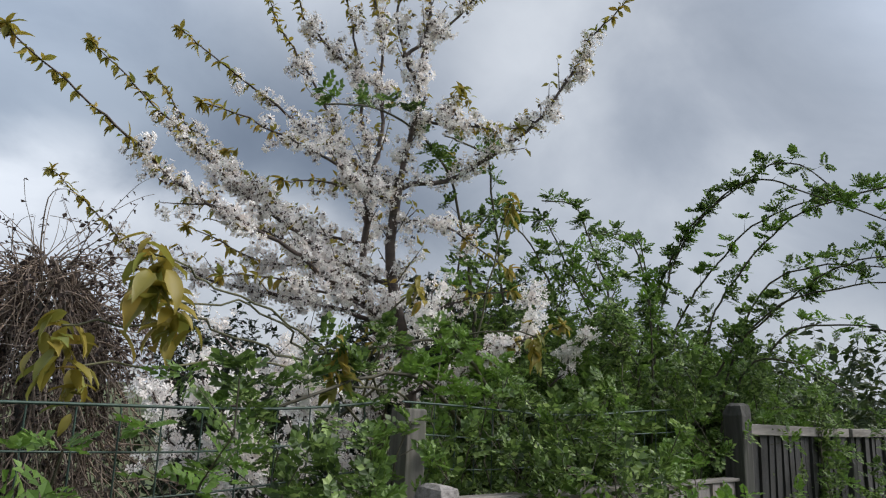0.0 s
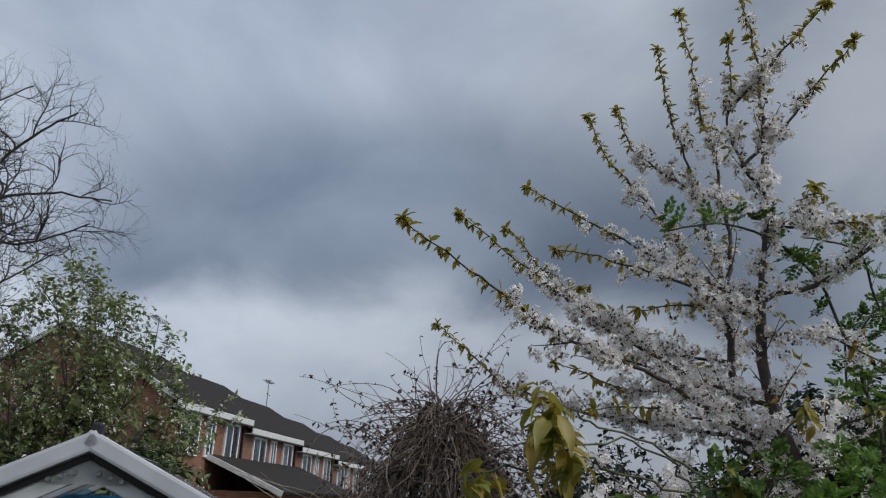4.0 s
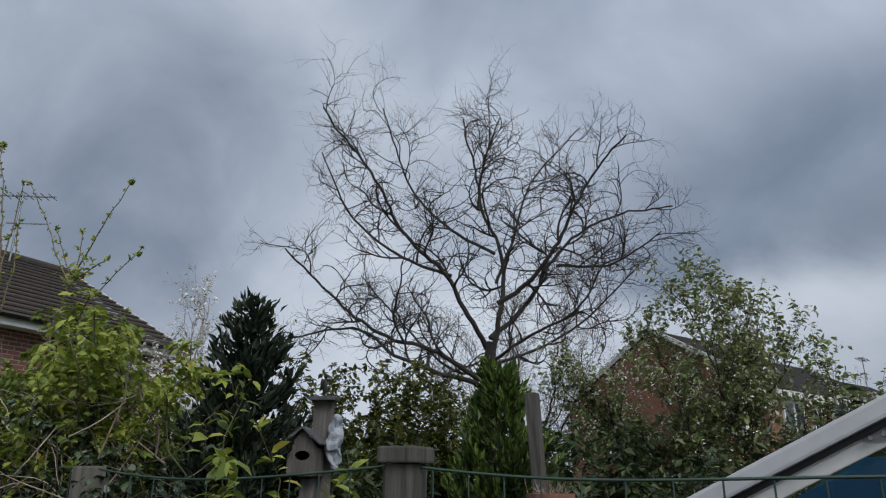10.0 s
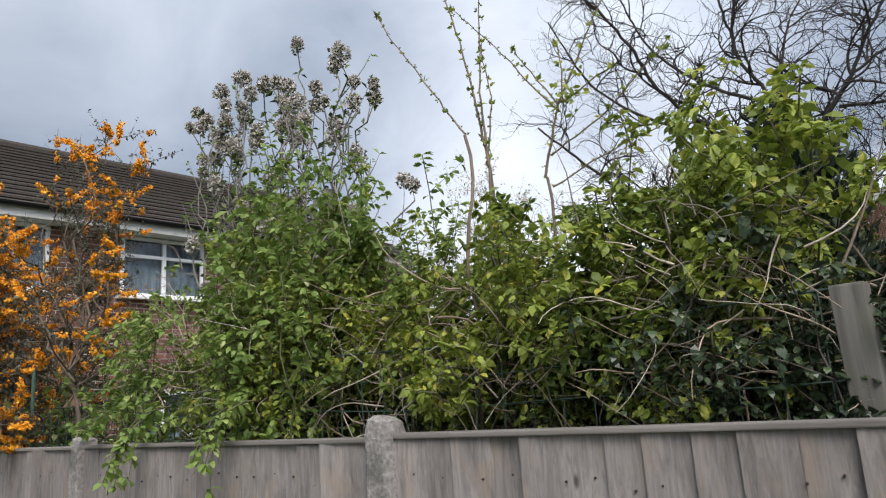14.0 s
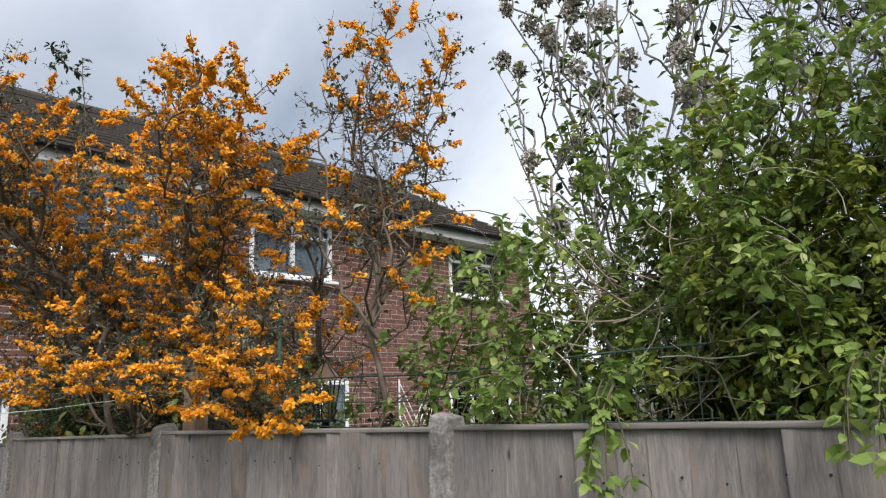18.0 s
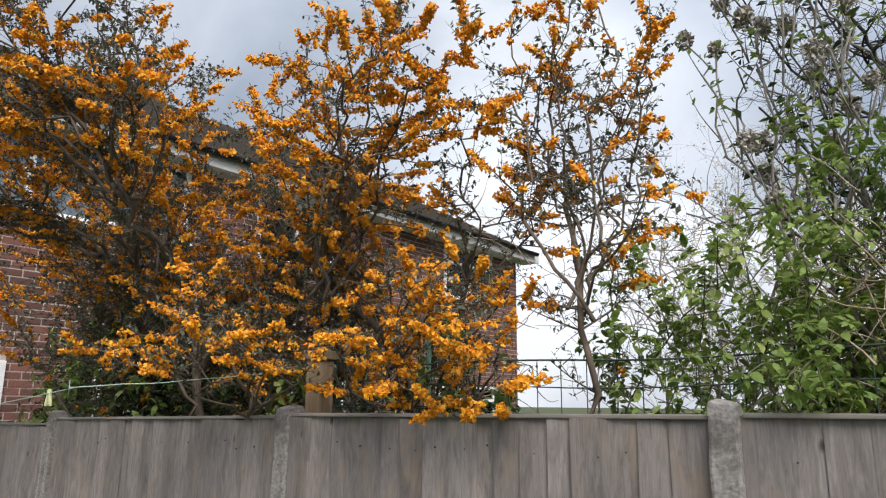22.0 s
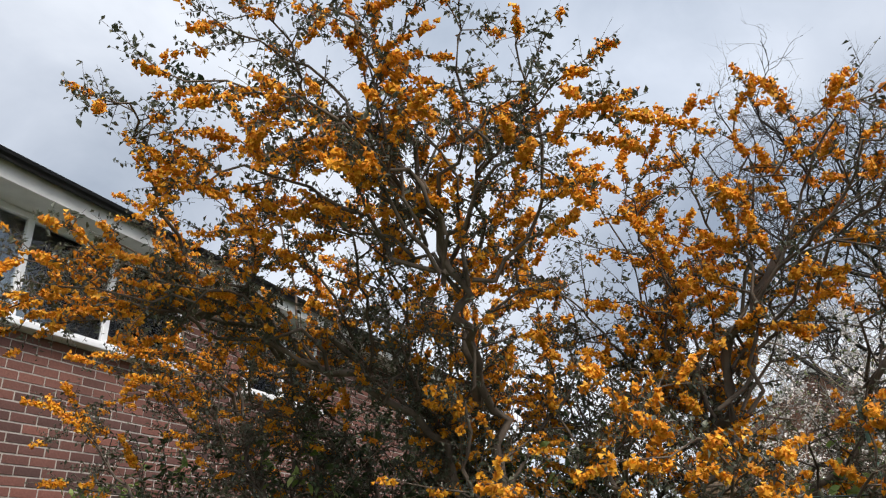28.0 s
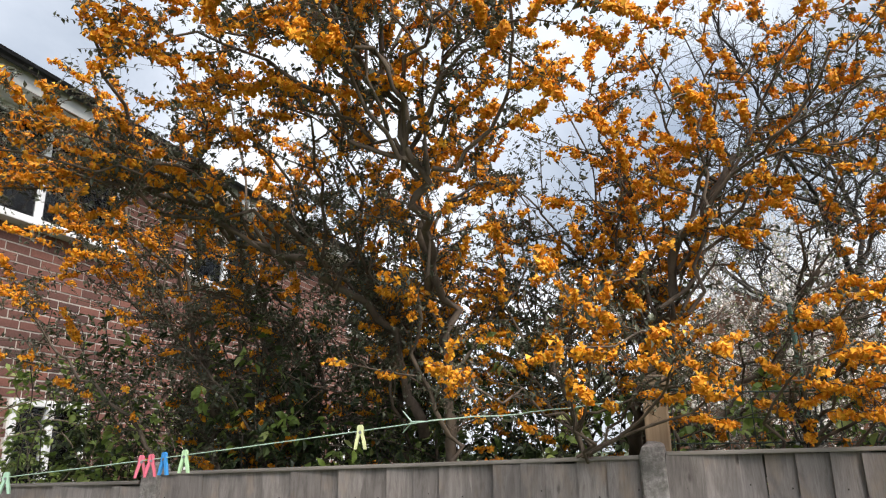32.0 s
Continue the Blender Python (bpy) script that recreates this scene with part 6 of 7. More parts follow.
bare_tree("blossoming_tree", "small tree with pale young leaves and fading white blossom", 62, (0.95, 5.4, 0), 1.7,
          [(-1.45, -0.2, 2.75, 1.4), (-1.25, 0.4, 2.3, 1.3), (-1.0, -0.3, 2.75, 1.5), (-0.65, 0.3, 3.2, 1.6), (-0.3, -0.3, 3.5, 1.6), (0.0, 0.2, 3.75, 1.7), (0.4, -0.2, 3.35, 1.6), (0.75, 0.2, 3.05, 1.6), (1.0, -0.1, 2.65, 1.4), (-0.95, 0.2, 2.2, 1.2), (0.95, -0.4, 2.2, 1.2), (0.3, 0.5, 2.9, 1.4), (-0.3, -0.6, 2.6, 1.4)],
          3, (0.62, 0.36, 0.2), M["bark_dark"], 0.25, 0.085, 42, (12, 8, 3), [("foliage", M["pear"], 22, 0.052), ("blossom", M["petal"], 9, 0.030)])
upright_conifer("dark_conifer", "narrow dark green upright conifer", 71, -0.95, 1.28, 2.72, 0.50, M["conifer"], 24000, 0.06)
upright_conifer("dark_conifer", "broad low dark conifer beside the narrow one", 72, -1.5, 1.5, 2.15, 0.55, M["conifer"], 15000, 0.07)
upright_conifer("bright_conifer", "bright green young conifer", 73, -0.25, 3.0, 2.60, 0.55, M["conifer2"], 15000, 0.07)
leafy_mass("dark_bush", "dark evergreen bush behind the cherry", "shrub", 74, [(4.7, 6.2, 3.0, 4.2, 1.8, 2.5, 44), (6.2, 7.4, 2.1, 2.9, 1.9, 2.75, 30), (4.8, 5.5, 1.2, 2.0, 1.8, 2.45, 30), (5.05, 6.35, 1.45, 1.95, 2.0, 2.58, 44)], M["conifer"], M["bark_dark"], 0.055, 55, False, 0.5, 0.34, 11)
leafy_mass("golden_shrub", "yellow-green shrub in the garden beyond", "shrub", 81, [(-2.5, -0.75, 3.4, 4.4, 1.7, 2.75, 90)], M["golden"], M["stem_green"], 0.05, 80, False, 0.55, 0.34, 13, 8)
leafy_mass("dull_shrub", "dull green shrubbery low in the garden beyond", "shrub", 82, [(-1.2, 1.9, 3.2, 4.6, 1.5, 2.2, 95), (-3.6, -0.8, 2.4, 3.4, 1.4, 2.1, 80)], M["dull"], M["stem_green"], 0.07, 56, False)
leafy_mass("dull_shrub", "distant hedge of dull green bushes", "hedge", 83, [(8.0, 15, 2.5, 5.5, 1.7, 2.7, 36), (8.2, 14, 0.3, 2.2, 1.7, 2.5, 50), (3.5, 7.5, 3.2, 4.5, 1.3, 1.9, 16)], M["dull"], M["stem_green"], 0.09, 30, False, 0.6, 0.5)
# the overgrown hedge behind the board fence
leafy_mass("hedge", "overgrown hedge of yellow-green young leaves", "hedge", 84, [(-3.2, -2.3, 0.2, 0.7, 1.75, 2.5, 48)], M["hedge"], M["stem_green"], 0.029, 125, True, 0.6, 0.22, 17, 12, 0.1, (0, 0), 0.66)
leafy_mass("hedge", "overgrown hedge of yellow-green young leaves, bare and twiggy below", "hedge", 97, [(-2.3, -0.98, 0.16, 0.62, 1.80, 2.24, 80)], M["hedge"], M["stem_green"], 0.029, 120, True, 0.6, 0.19, 16, 12, 0.1, (0, 0), 0.82)
leafy_mass("broadleaf_shrub", "leafy green shrub leaning over the fence", "shrub", 85, [(-3.5, -2.2, 0.2, 0.65, 1.85, 2.66, 50), (-4.15, -3.5, 0.22, 0.5, 1.75, 2.25, 16)], M["hedge2"], M["stem_green"], 0.037, 88, True, 0.58, 0.24, 15, 9, 0.2, (0, 0), 0.64)
leafy_mass("broadleaf_shrub", "bright yellow-green leafy shoots rising over the hedge end", "shrub", 95, [(-0.98, -0.56, 0.24, 0.42, 2.12, 2.46, 18)], M["hedge"], M["stem_green"], 0.034, 105, True, 0.55, 0.15, 10, 10, 0.15, (0, 0), 0.86)
# added core of dark leaves; the hedge's inner shade is in their colour
leafy_mass("dark_undergrowth", "dark leaves added inside the hedge, its inner shade put into their colour", "shrub", 96, [(-3.5, -0.95, 0.45, 0.95, 1.35, 1.95, 90)], M["dull"], M["bark_dark"], 0.05, 50, True, 0.6, 0.28, 10, 5)
dry_thicket(86, [(-3.6, -0.9, 0.15, 0.6, 1.2, 2.0, 620), (-1.2, -0.6, 0.2, 0.5, 1.4, 1.95, 90)], "tangle of bare grey-brown twigs inside the hedge")
dry_thicket(89, [(-3.7, -2.2, 0.12, 0.24, 1.5, 2.2, 62), (-2.2, -0.9, 0.12, 0.24, 1.5, 1.95, 60), (-1.2, -0.62, 0.12, 0.22, 1.6, 2.1, 45)], "pale dry curling twigs on the face of the hedge", True)
leafy_mass("ivy_bush", "dark glossy ivy bush beside the grey post", "shrub", 90, [(-1.18, -0.62, 0.14, 0.55, 1.50, 2.02, 56)], M["ivy"], M["bark_dark"], 0.027, 120, True, 0.75, 0.22, 13, 6, 0.3)
seed_shrub()
upright_sapling()
leafy_mass("bright_spray", "bright young leafy shoots in front of the wire", "shrub", 87, [(-0.16, 0.10, 0.20, 0.30, 1.66, 1.98, 11), (-0.06, -0.02, 0.22, 0.28, 2.05, 2.12, 2)], M["hedge"], M["stem_green"], 0.050, 60, True, 0.5, 0.12, 8, 5, 0.0)
leafy_mass("bright_spray", "bright young leafy shoots beside the brown post", "shrub", 88, [(-5.6, -4.95, 0.25, 0.5, 1.7, 2.05, 9)], M["hedge2"], M["stem_green"], 0.065, 34, True, 0.5, 0.2, 7, 0.2)


def trailing_spray(seed, x, label, length):
    rng = np.random.default_rng(seed)
    ob = thing("trailing_spray", label, "climbing plant", group="sprays over the fence")
    lines = [wander(rng, (x + rng.normal(0, 0.04), 0.02, 1.66), (rng.normal(0, 0.25), -0.8, 0.1), length * (0.7 + 0.4 * rng.random()), 0.004, 0.0015, 0.04, 0.2, (0, 0.9, -5.5)) for k in range(5)]
    child("stem_growth", tubes("stem_growth", lines, M["stem_green"], 4), ob)
    leaves_on("foliage", rng, lines, 70, 0.038, M["hedge2"], ob, 0.6, 0.1, 0.9, 0.5, 0.01, True, "", 0.3, 3, True)


trailing_spray(94, -3.28, "leafy green spray hanging over the board fence", 0.42)
trailing_spray(91, -2.66, "leafy green spray hanging over the board fence", 0.40)
trailing_spray(92, -3.62, "small leafy green spray hanging over the board fence", 0.22)

# limb tips of the tall barberry, which leans out over the fence
BACK_TIPS = [(-9.17, 0.15, 3.36), (-8.74, 0.30, 3.60), (-8.19, 0.45, 3.66), (-7.10, 0.23, 3.40), (-6.81, 0.38, 3.27), (-8.63, 0.15, 2.72), (-8.16, 0.30, 2.94), (-7.71, 0.45, 3.12), (-6.73, 0.23, 2.83), (-6.51, 0.38, 2.94), (-5.87, 0.15, 2.68), (-9.22, 0.30, 2.37),
             (-8.58, 0.45, 2.51), (-7.40, 0.23, 2.53), (-7.01, 0.38, 2.55), (-6.10, 0.15, 2.35), (-5.89, 0.30, 2.51), (-5.90, 0.45, 2.29), (-6.45, 0.2, 2.3), (-6.9, 0.1, 2.2), (-6.3, 0.3, 2.75)]
TALL_TOP = [(-7.22, -1.50, 3.04), (-7.36, -1.49, 2.92), (-7.09, -1.40, 3.22), (-7.08, -1.30, 3.48), (-6.87, -1.20, 3.66), (-6.72, -1.10, 3.76), (-6.52, -1.00, 3.60), (-6.32, -0.95, 3.58), (-6.10, -0.95, 3.28), (-5.85, -0.93, 2.87), (-5.88, -0.90, 3.00), (-6.20, -0.40, 3.24)]
TALL_INNER = [(-7.34, -0.60, 2.98), (-7.11, -0.50, 2.97), (-6.97, -0.30, 2.83), (-7.41, -0.20, 2.88), (-7.55, -0.50, 2.87), (-6.91, 0.00, 2.76), (-7.33, 0.00, 2.67), (-7.40, -0.90, 2.92), (-7.02, -1.00, 2.94), (-6.79, -0.60, 3.03), (-6.48, -0.10, 2.75), (-6.29, -0.20, 2.91)]
TALL_SIDE = [(-6.25, -0.35, 3.08), (-6.46, -0.50, 3.30), (-7.45, -1.20, 2.84), (-7.76, -1.20, 2.75), (-8.19, -1.10, 2.67), (-8.26, -1.10, 2.49), (-8.07, -1.00, 2.58), (-7.33, -1.00, 3.10), (-7.04, -0.90, 3.25), (-6.80, -0.70, 3.15), (-7.29, -0.80, 2.79), (-7.79, -0.70, 2.73), (-8.5, -0.9, 2.5)]
FILL_TIPS = [(-6.51, 0.34, 2.93), (-5.91, 0.22, 3.05), (-5.66, 0.06, 2.37), (-5.7, 0.34, 2.69), (-5.55, 0.22, 2.08), (-5.05, 0.06, 2.46), (-5.23, 0.34, 2.02), (-4.82, 0.22, 2.42), (-4.68, 0.06, 2.03), (-4.73, 0.34, 2.52), (-4.65, 0.22, 2.02)]
barberry("orange_barberry", "orange flowering barberry with crooked trunks behind the brown post", 101,
         [((-6.0, 0.45, 0.0), (-5.80, 0.26, 2.25), 0.040), ((-5.85, 0.42, 1.5), (-5.36, 0.02, 2.62), 0.034), ((-5.9, 0.5, 1.55), (-5.05, 0.35, 2.2), 0.026)],
         [(-5.87, -0.15, 3.12), (-6.12, -0.12, 3.16), (-5.73, -0.13, 3.18), (-5.57, -0.28, 3.20), (-5.35, -0.30, 3.20), (-5.08, -0.35, 3.10), (-4.89, -0.40, 3.02), (-4.68, -0.45, 2.92), (-4.55, -0.40, 2.80), (-5.38, -0.20, 2.98), (-5.02, -0.30, 2.78), (-4.70, -0.35, 2.68), (-4.58, -0.10, 2.66), (-5.91, -0.20, 2.82), (-5.47, -0.30, 2.64), (-6.1, 0.0, 2.5)] + FILL_TIPS, 8, 0.32, 11.0, 6, 40, 0.2, 0.005)
barberry("orange_barberry", "low barberry bough heavy with orange flowers over the fence", 102, [((-5.45, 0.45, 0.2), (-5.15, 0.12, 1.8), 0.02)],
         [(-5.08, -0.28, 2.02), (-4.90, -0.32, 2.10), (-4.66, -0.36, 2.08), (-4.96, -0.40, 1.75), (-4.72, -0.45, 1.79), (-4.56, -0.45, 1.77), (-5.03, -0.26, 1.58), (-4.85, -0.26, 1.58), (-4.54, -0.36, 1.70), (-4.56, -0.18, 1.52), (-4.46, -0.22, 1.60), (-4.56, -0.28, 2.02)], 8, 0.19, 15.0, 6, 44, 0.2, 0.005, 0.85)
barberry("orange_barberry", "slender barberry sapling with sparse orange flowers", 103, [((-4.40, 0.16, 0.0), (-4.46, 0.22, 2.6), 0.021)],
         [(-4.45, 0.3, 3.38), (-4.28, 0.3, 3.36), (-4.62, 0.3, 3.3), (-4.05, 0.3, 3.05), (-4.12, 0.25, 2.4), (-4.85, 0.35, 3.05), (-4.2, 0.4, 3.2), (-4.7, 0.2, 2.65), (-4.25, 0.3, 2.8), (-4.55, 0.2, 2.95), (-4.3, 0.15, 2.1)], 9, 0.27, 5.0, 6, 36, 0.25, 0.004, 0.7)
barberry("orange_barberry", "tall orange flowering barberry tree with a dark forked trunk", 104,
         [((-6.75, 0.5, 0.0), (-6.60, -0.22, 2.40), 0.036), ((-6.62, 0.0, 2.1), (-6.66, -0.75, 3.10), 0.022), ((-6.70, 0.3, 1.6), (-7.30, -0.15, 2.52), 0.028), ((-7.1, -0.05, 2.38), (-8.0, -0.65, 2.66), 0.018), ((-7.6, 0.5, 0.0), (-7.6, 0.2, 2.3), 0.022)],
         TALL_TOP + TALL_SIDE + TALL_INNER, 10, 0.30, 11.0, 8, 60)
barberry("orange_barberry", "low barberry bough with orange flowers beside the clothes line", 105, [((-6.35, 0.45, 0.2), (-6.10, -0.15, 1.86), 0.02)],
         [(-6.40, -0.74, 1.75), (-6.09, -0.70, 1.77), (-5.88, -0.62, 1.90), (-5.72, -0.62, 1.83), (-5.95, -0.66, 1.66), (-5.54, -0.56, 1.78), (-5.63, -0.56, 1.70), (-5.76, -0.48, 2.10), (-6.10, -0.46, 2.16)], 7, 0.15, 13.0, 6, 44, 0.3, 0.005, 0.9)
barberry("orange_barberry", "broad barberry thicket against the brick house", 116, [((-7.0, 0.6, 0.0), (-6.9, 0.35, 2.2), 0.030), ((-6.3, 0.6, 0.0), (-6.2, 0.35, 2.1), 0.026), ((-7.9, 0.6, 0.0), (-8.0, 0.4, 2.2), 0.026)],
         BACK_TIPS, 15, 0.40, 12.5, 8, 70)
barberry("orange_barberry", "dense dark leafy lower growth of barberry, few flowers", 115, [((-7.35, 0.7, 0.0), (-7.45, 0.6, 2.1), 0.022), ((-6.75, 0.7, 0.0), (-6.7, 0.65, 2.0), 0.018)],
         [(-8.2, 0.1, 2.1), (-7.9, 0.0, 2.5), (-7.5, 0.1, 2.3), (-7.2, 0.0, 2.7), (-7.0, 0.1, 2.2), (-6.5, 0.1, 2.5), (-7.6, 0.1, 2.8), (-6.9, 0.0, 2.8), (-6.3, 0.2, 2.1), (-8.3, 0.2, 1.8), (-6.7, -0.2, 2.7), (-7.3, -0.3, 2.5), (-7.7, -0.4, 2.35)], 12, 0.48, 2.6, 7, 50, 0.15)
bare_tree("blossoming_tree", "distant tree hazy with white blossom", 110, (-4.7, 4.7, 0), 1.5,
          [(-0.9, 0, 3.0, 1.3), (-0.4, 0.3, 3.6, 1.4), (0.1, -0.2, 3.8, 1.4), (0.6, 0.2, 3.3, 1.4), (0.9, 0, 2.6, 1.2), (-0.7, -0.3, 2.3, 1.1), (0.4, 0.3, 2.4, 1.1)], 2, (0.7, 0.4, 0.2), M["bark_grey"], 0.3, 0.07, 44, (13, 10, 4), [("blossom", M["petal"], 30, 0.036), ("foliage", M["pear"], 8, 0.032)])
def green_shoot():
    """A lone leafy shoot that stands clear above the barberries."""
    rng = np.random.default_rng(117)
    ob = thing("green_shoot", "lone dull green leafy shoot rising above the barberries", "shoot")
    m = stem_through(rng, ((-7.9, 0.5, 0.0), (-7.85, 0.45, 2.6), (-8.15, 0.3, 4.25), (-8.45, 0.3, 4.55), (-8.95, 0.3, 4.93)), 0.014, 0.003, 0.08, 0.03)
    side = shoots(rng, m, 9, 0.24, 50, 0.003, 0.74, 1.0, (0, 0, 0.6), 0.3)
    child("stem", tubes("stem", [m], M["bark_bar"], 5), ob)
    child("twig_growth", tubes("twig_growth", side, M["stem_green"], 4), ob)
    leaves_on("foliage", rng, side + [(m[0][-10:], m[1][-10:])], 60, 0.05, M["ivy"], ob, 0.5, 0.0, 0.9, 0.2, 0.01, True, "", 0.3, 4)


green_shoot()
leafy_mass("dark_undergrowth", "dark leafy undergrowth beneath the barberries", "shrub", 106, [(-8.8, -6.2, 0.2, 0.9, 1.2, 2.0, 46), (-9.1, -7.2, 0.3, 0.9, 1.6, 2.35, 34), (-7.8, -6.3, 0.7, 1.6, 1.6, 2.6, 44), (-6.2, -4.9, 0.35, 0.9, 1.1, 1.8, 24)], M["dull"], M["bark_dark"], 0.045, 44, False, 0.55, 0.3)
leafy_mass("broadleaf_shrub", "leafy green shrub against the brick wall", "shrub", 107, [(-9.6, -8.2, 0.6, 1.8, 1.3, 2.15, 24), (-7.0, -6.7, 0.3, 0.6, 1.6, 2.4, 6), (-8.6, -7.2, 0.06, 0.4, 1.5, 1.95, 10), (-6.1, -5.4, 0.3, 0.6, 1.6, 2.0, 7)], M["hedge2"], M["stem_green"], 0.055, 36, True)
dry_thicket(108, [(-9.3, -7.2, 0.2, 1.2, 1.2, 1.9, 160), (-7.8, -5.2, 0.5, 1.5, 1.4, 2.6, 200), (-5.0, -4.0, 0.8, 2.0, 1.2, 2.6, 160)], "bare grey twigs under the barberries")
bare_tree("pale_tree", "bare pale-twigged tree behind the orange shrubs", 109, (-5.4, 5.2, 0), 1.6,
          [(-1.2, 0, 3.4, 1.4), (-0.4, 0.3, 4.0, 1.5), (0.5, -0.2, 4.0, 1.5), (1.2, 0.2, 3.3, 1.4), (0.2, 0.4, 3.0, 1.2), (-0.8, -0.4, 2.6, 1.2), (1.0, -0.3, 2.5, 1.1)], 3, (0.8, 0.45, 0.25), M["bark_grey"], 0.35, 0.08, 44, (7, 6, 4), [("bud_growth", M["pear"], 5, 0.025)])

bare_tree("bare_tree", "dense brown-twigged tree behind the willow", 111, (-3.0, 11.6, 0), 2.4,
          [(-2.2, 0, 4.4, 1.8), (-1.6, 0.2, 5.1, 2.0), (-0.8, 0.3, 5.5, 2.2), (0.1, -0.2, 5.8, 2.3), (0.9, 0.2, 5.5, 2.2), (1.7, 0, 4.8, 2.0), (2.4, 0.2, 4.2, 1.9), (-1.3, -0.3, 3.8, 1.8), (1.0, 0.3, 4.2, 1.9), (-2.6, 0.2, 3.5, 1.6), (2.2, -0.2, 3.4, 1.6)], 3, (1.0, 0.6, 0.35), M["bark_dark"], 0.4, 0.10, 50, (11, 9, 4), [("spring_growth", M["seed"], 5, 0.04)])

# ---- greenhouse beyond the fence ----
M["blueglass"] = glass_mat("blue_tinted_glazing", (0.45, 0.68, 0.80), 0.06)
M["bluein"] = plain_mat("blue_backing_sheet", (0.05, 0.22, 0.38), 0.5, 0, 0.35, 3)
M["rubber"] = plain_mat("black_seal", (0.015, 0.015, 0.017), 0.5)


def greenhouse():
    ob = thing("greenhouse", "white framed greenhouse with blue glazing and a pitched roof", "greenhouse", (1.80, 1.0, 0), "", "", -4)
    hw, ez, az, dep = 0.83, 1.62, 2.035, 1.5
    slope = math.atan2(az - ez, hw)
    ln = math.hypot(hw, az - ez)
    tn = math.tan(slope)
    for s in (-1, 1):
        t = pose(0, 0, 0, 0, s * math.degrees(slope), 0)

        def bar(name, y, drop, wide, deep, mat, label="", short=0.0, out=0.0):
            boxp(name, (ln - short, deep, wide), (s * (hw / 2 - out), y, (ez + az) / 2 - drop + out * tn), mat, ob, label, min(wide, deep) * 0.18, t)
        bar("gable_rafter", -0.02, 0.0, 0.058, 0.06, M["dullwhite"], "weathered white gable rafter", -0.05)
        bar("seal_strip", -0.004, 0.040, 0.026, 0.03, M["rubber"], "black rubber seal", 0.03, 0.01)
        bar("inner_rafter", 0.012, 0.082, 0.046, 0.03, M["fascia"], "grey inner bar", 0.10, 0.02)
        boxp("roof_pane", (ln, dep, 0.006), (s * hw / 2, dep / 2, (ez + az) / 2 + 0.004), M["blueglass"], ob, "blue tinted roof pane", 0, t).visible_shadow = False
        for k in range(1, 4):
            bar("glazing_bar", k * dep / 3, 0.012, 0.022, 0.022, M["dullwhite"])
        boxp("eaves_bar", (0.05, dep, 0.05), (s * hw, dep / 2, ez - 0.02), M["fascia"], ob, "", 0.008)
        for y in (0.0, dep):
            boxp("corner_post", (0.05, 0.05, ez), (s * hw, y, ez / 2), M["upvc"], ob, "", 0.008)
        boxp("mullion", (0.022, 0.03, ez - 0.04), (s * 0.50, 0.015, ez / 2 + 0.06), M["metal"], ob, "thin metal mullion", 0.004)
        boxp("side_pane", (0.006, dep - 0.06, ez - 0.1), (s * hw, dep / 2, ez / 2), M["blueglass"], ob).visible_shadow = False
    boxp("ridge", (0.05, dep, 0.022), (0, dep / 2 + 0.03, az - 0.012), M["metal"], ob, "dull ridge bar", 0.006)
    boxp("ridge_end", (0.035, 0.05, 0.075), (0.005, -0.02, az + 0.02), M["rubber"], ob, "dark ridge end cap", 0.008, pose(0, 0, 0, 0, 8, 0))
    bm = bmesh.new()
    v = [bm.verts.new(c) for c in ((-hw + 0.05, 0.02, 0.1), (hw - 0.05, 0.02, 0.1), (hw - 0.05, 0.02, ez - 0.06), (0, 0.02, az - 0.14), (-hw + 0.05, 0.02, ez - 0.06))]
    bm.faces.new(v)
    bmesh.ops.solidify(bm, geom=bm.faces[:], thickness=0.006)
    p = part("gable_pane", bm, M["blueglass"], ob, "blue tinted gable pane")
    p.visible_shadow = False
    bm = bmesh.new()
    lo, w = az - 0.128, 0.105
    v = [bm.verts.new((x, -0.006, z)) for x, z in ((-w, lo), (w, lo), (w + 0.05, lo + 0.012), (0, az - 0.055), (-w - 0.05, lo + 0.012))]
    bm.faces.new(v)
    bmesh.ops.solidify(bm, geom=bm.faces[:], thickness=0.012)
    part("gusset", bm, M["fascia"], ob, "grey gable gusset plate")
    for s in (-1, 1):
        for k in range(3):
            bm = bmesh.new()
            f = 0.035 + 0.035 * k
            bmesh.ops.create_cone(bm, cap_ends=True, segments=10, radius1=0.009, radius2=0.007, depth=0.010, matrix=pose(s * f, -0.024, az - 0.085 - f * tn * 0.6, 90, 0, 0))
            part("bolt", bm, M["metal"], ob)
    # added sheet behind the gable pane: blocks bright sky so the glass reads blue
    bm = bmesh.new()
    v = [bm.verts.new(c) for c in ((-hw + 0.08, 0.30, 0.1), (hw - 0.08, 0.30, 0.1), (hw - 0.08, 0.30, ez - 0.10), (0.12, 0.30, az - 0.16), (-0.12, 0.30, az - 0.16), (-hw + 0.08, 0.30, ez - 0.10))]
    bm.faces.new(v)
    bmesh.ops.solidify(bm, geom=bm.faces[:], thickness=0.004)
    part("blue_backing", bm, M["bluein"], ob, "added deep blue sheet that keeps sky glare out of the gable glazing")
    return ob


greenhouse()


def white_frame(at, turn):
    ob = thing("door_frame", "white frame standing beside the greenhouse", "frame", at, "", "", turn)
    boxp("top_bar", (0.62, 0.05, 0.055), (0, 0, 1.62), M["upvc"], ob, "", 0.006)
    for s in (-1, 1):
        boxp("side_bar", (0.05, 0.05, 1.62), (s * 0.3, 0, 0.81), M["upvc"], ob, "", 0.006)


white_frame((2.62, 1.35, 0), 8)


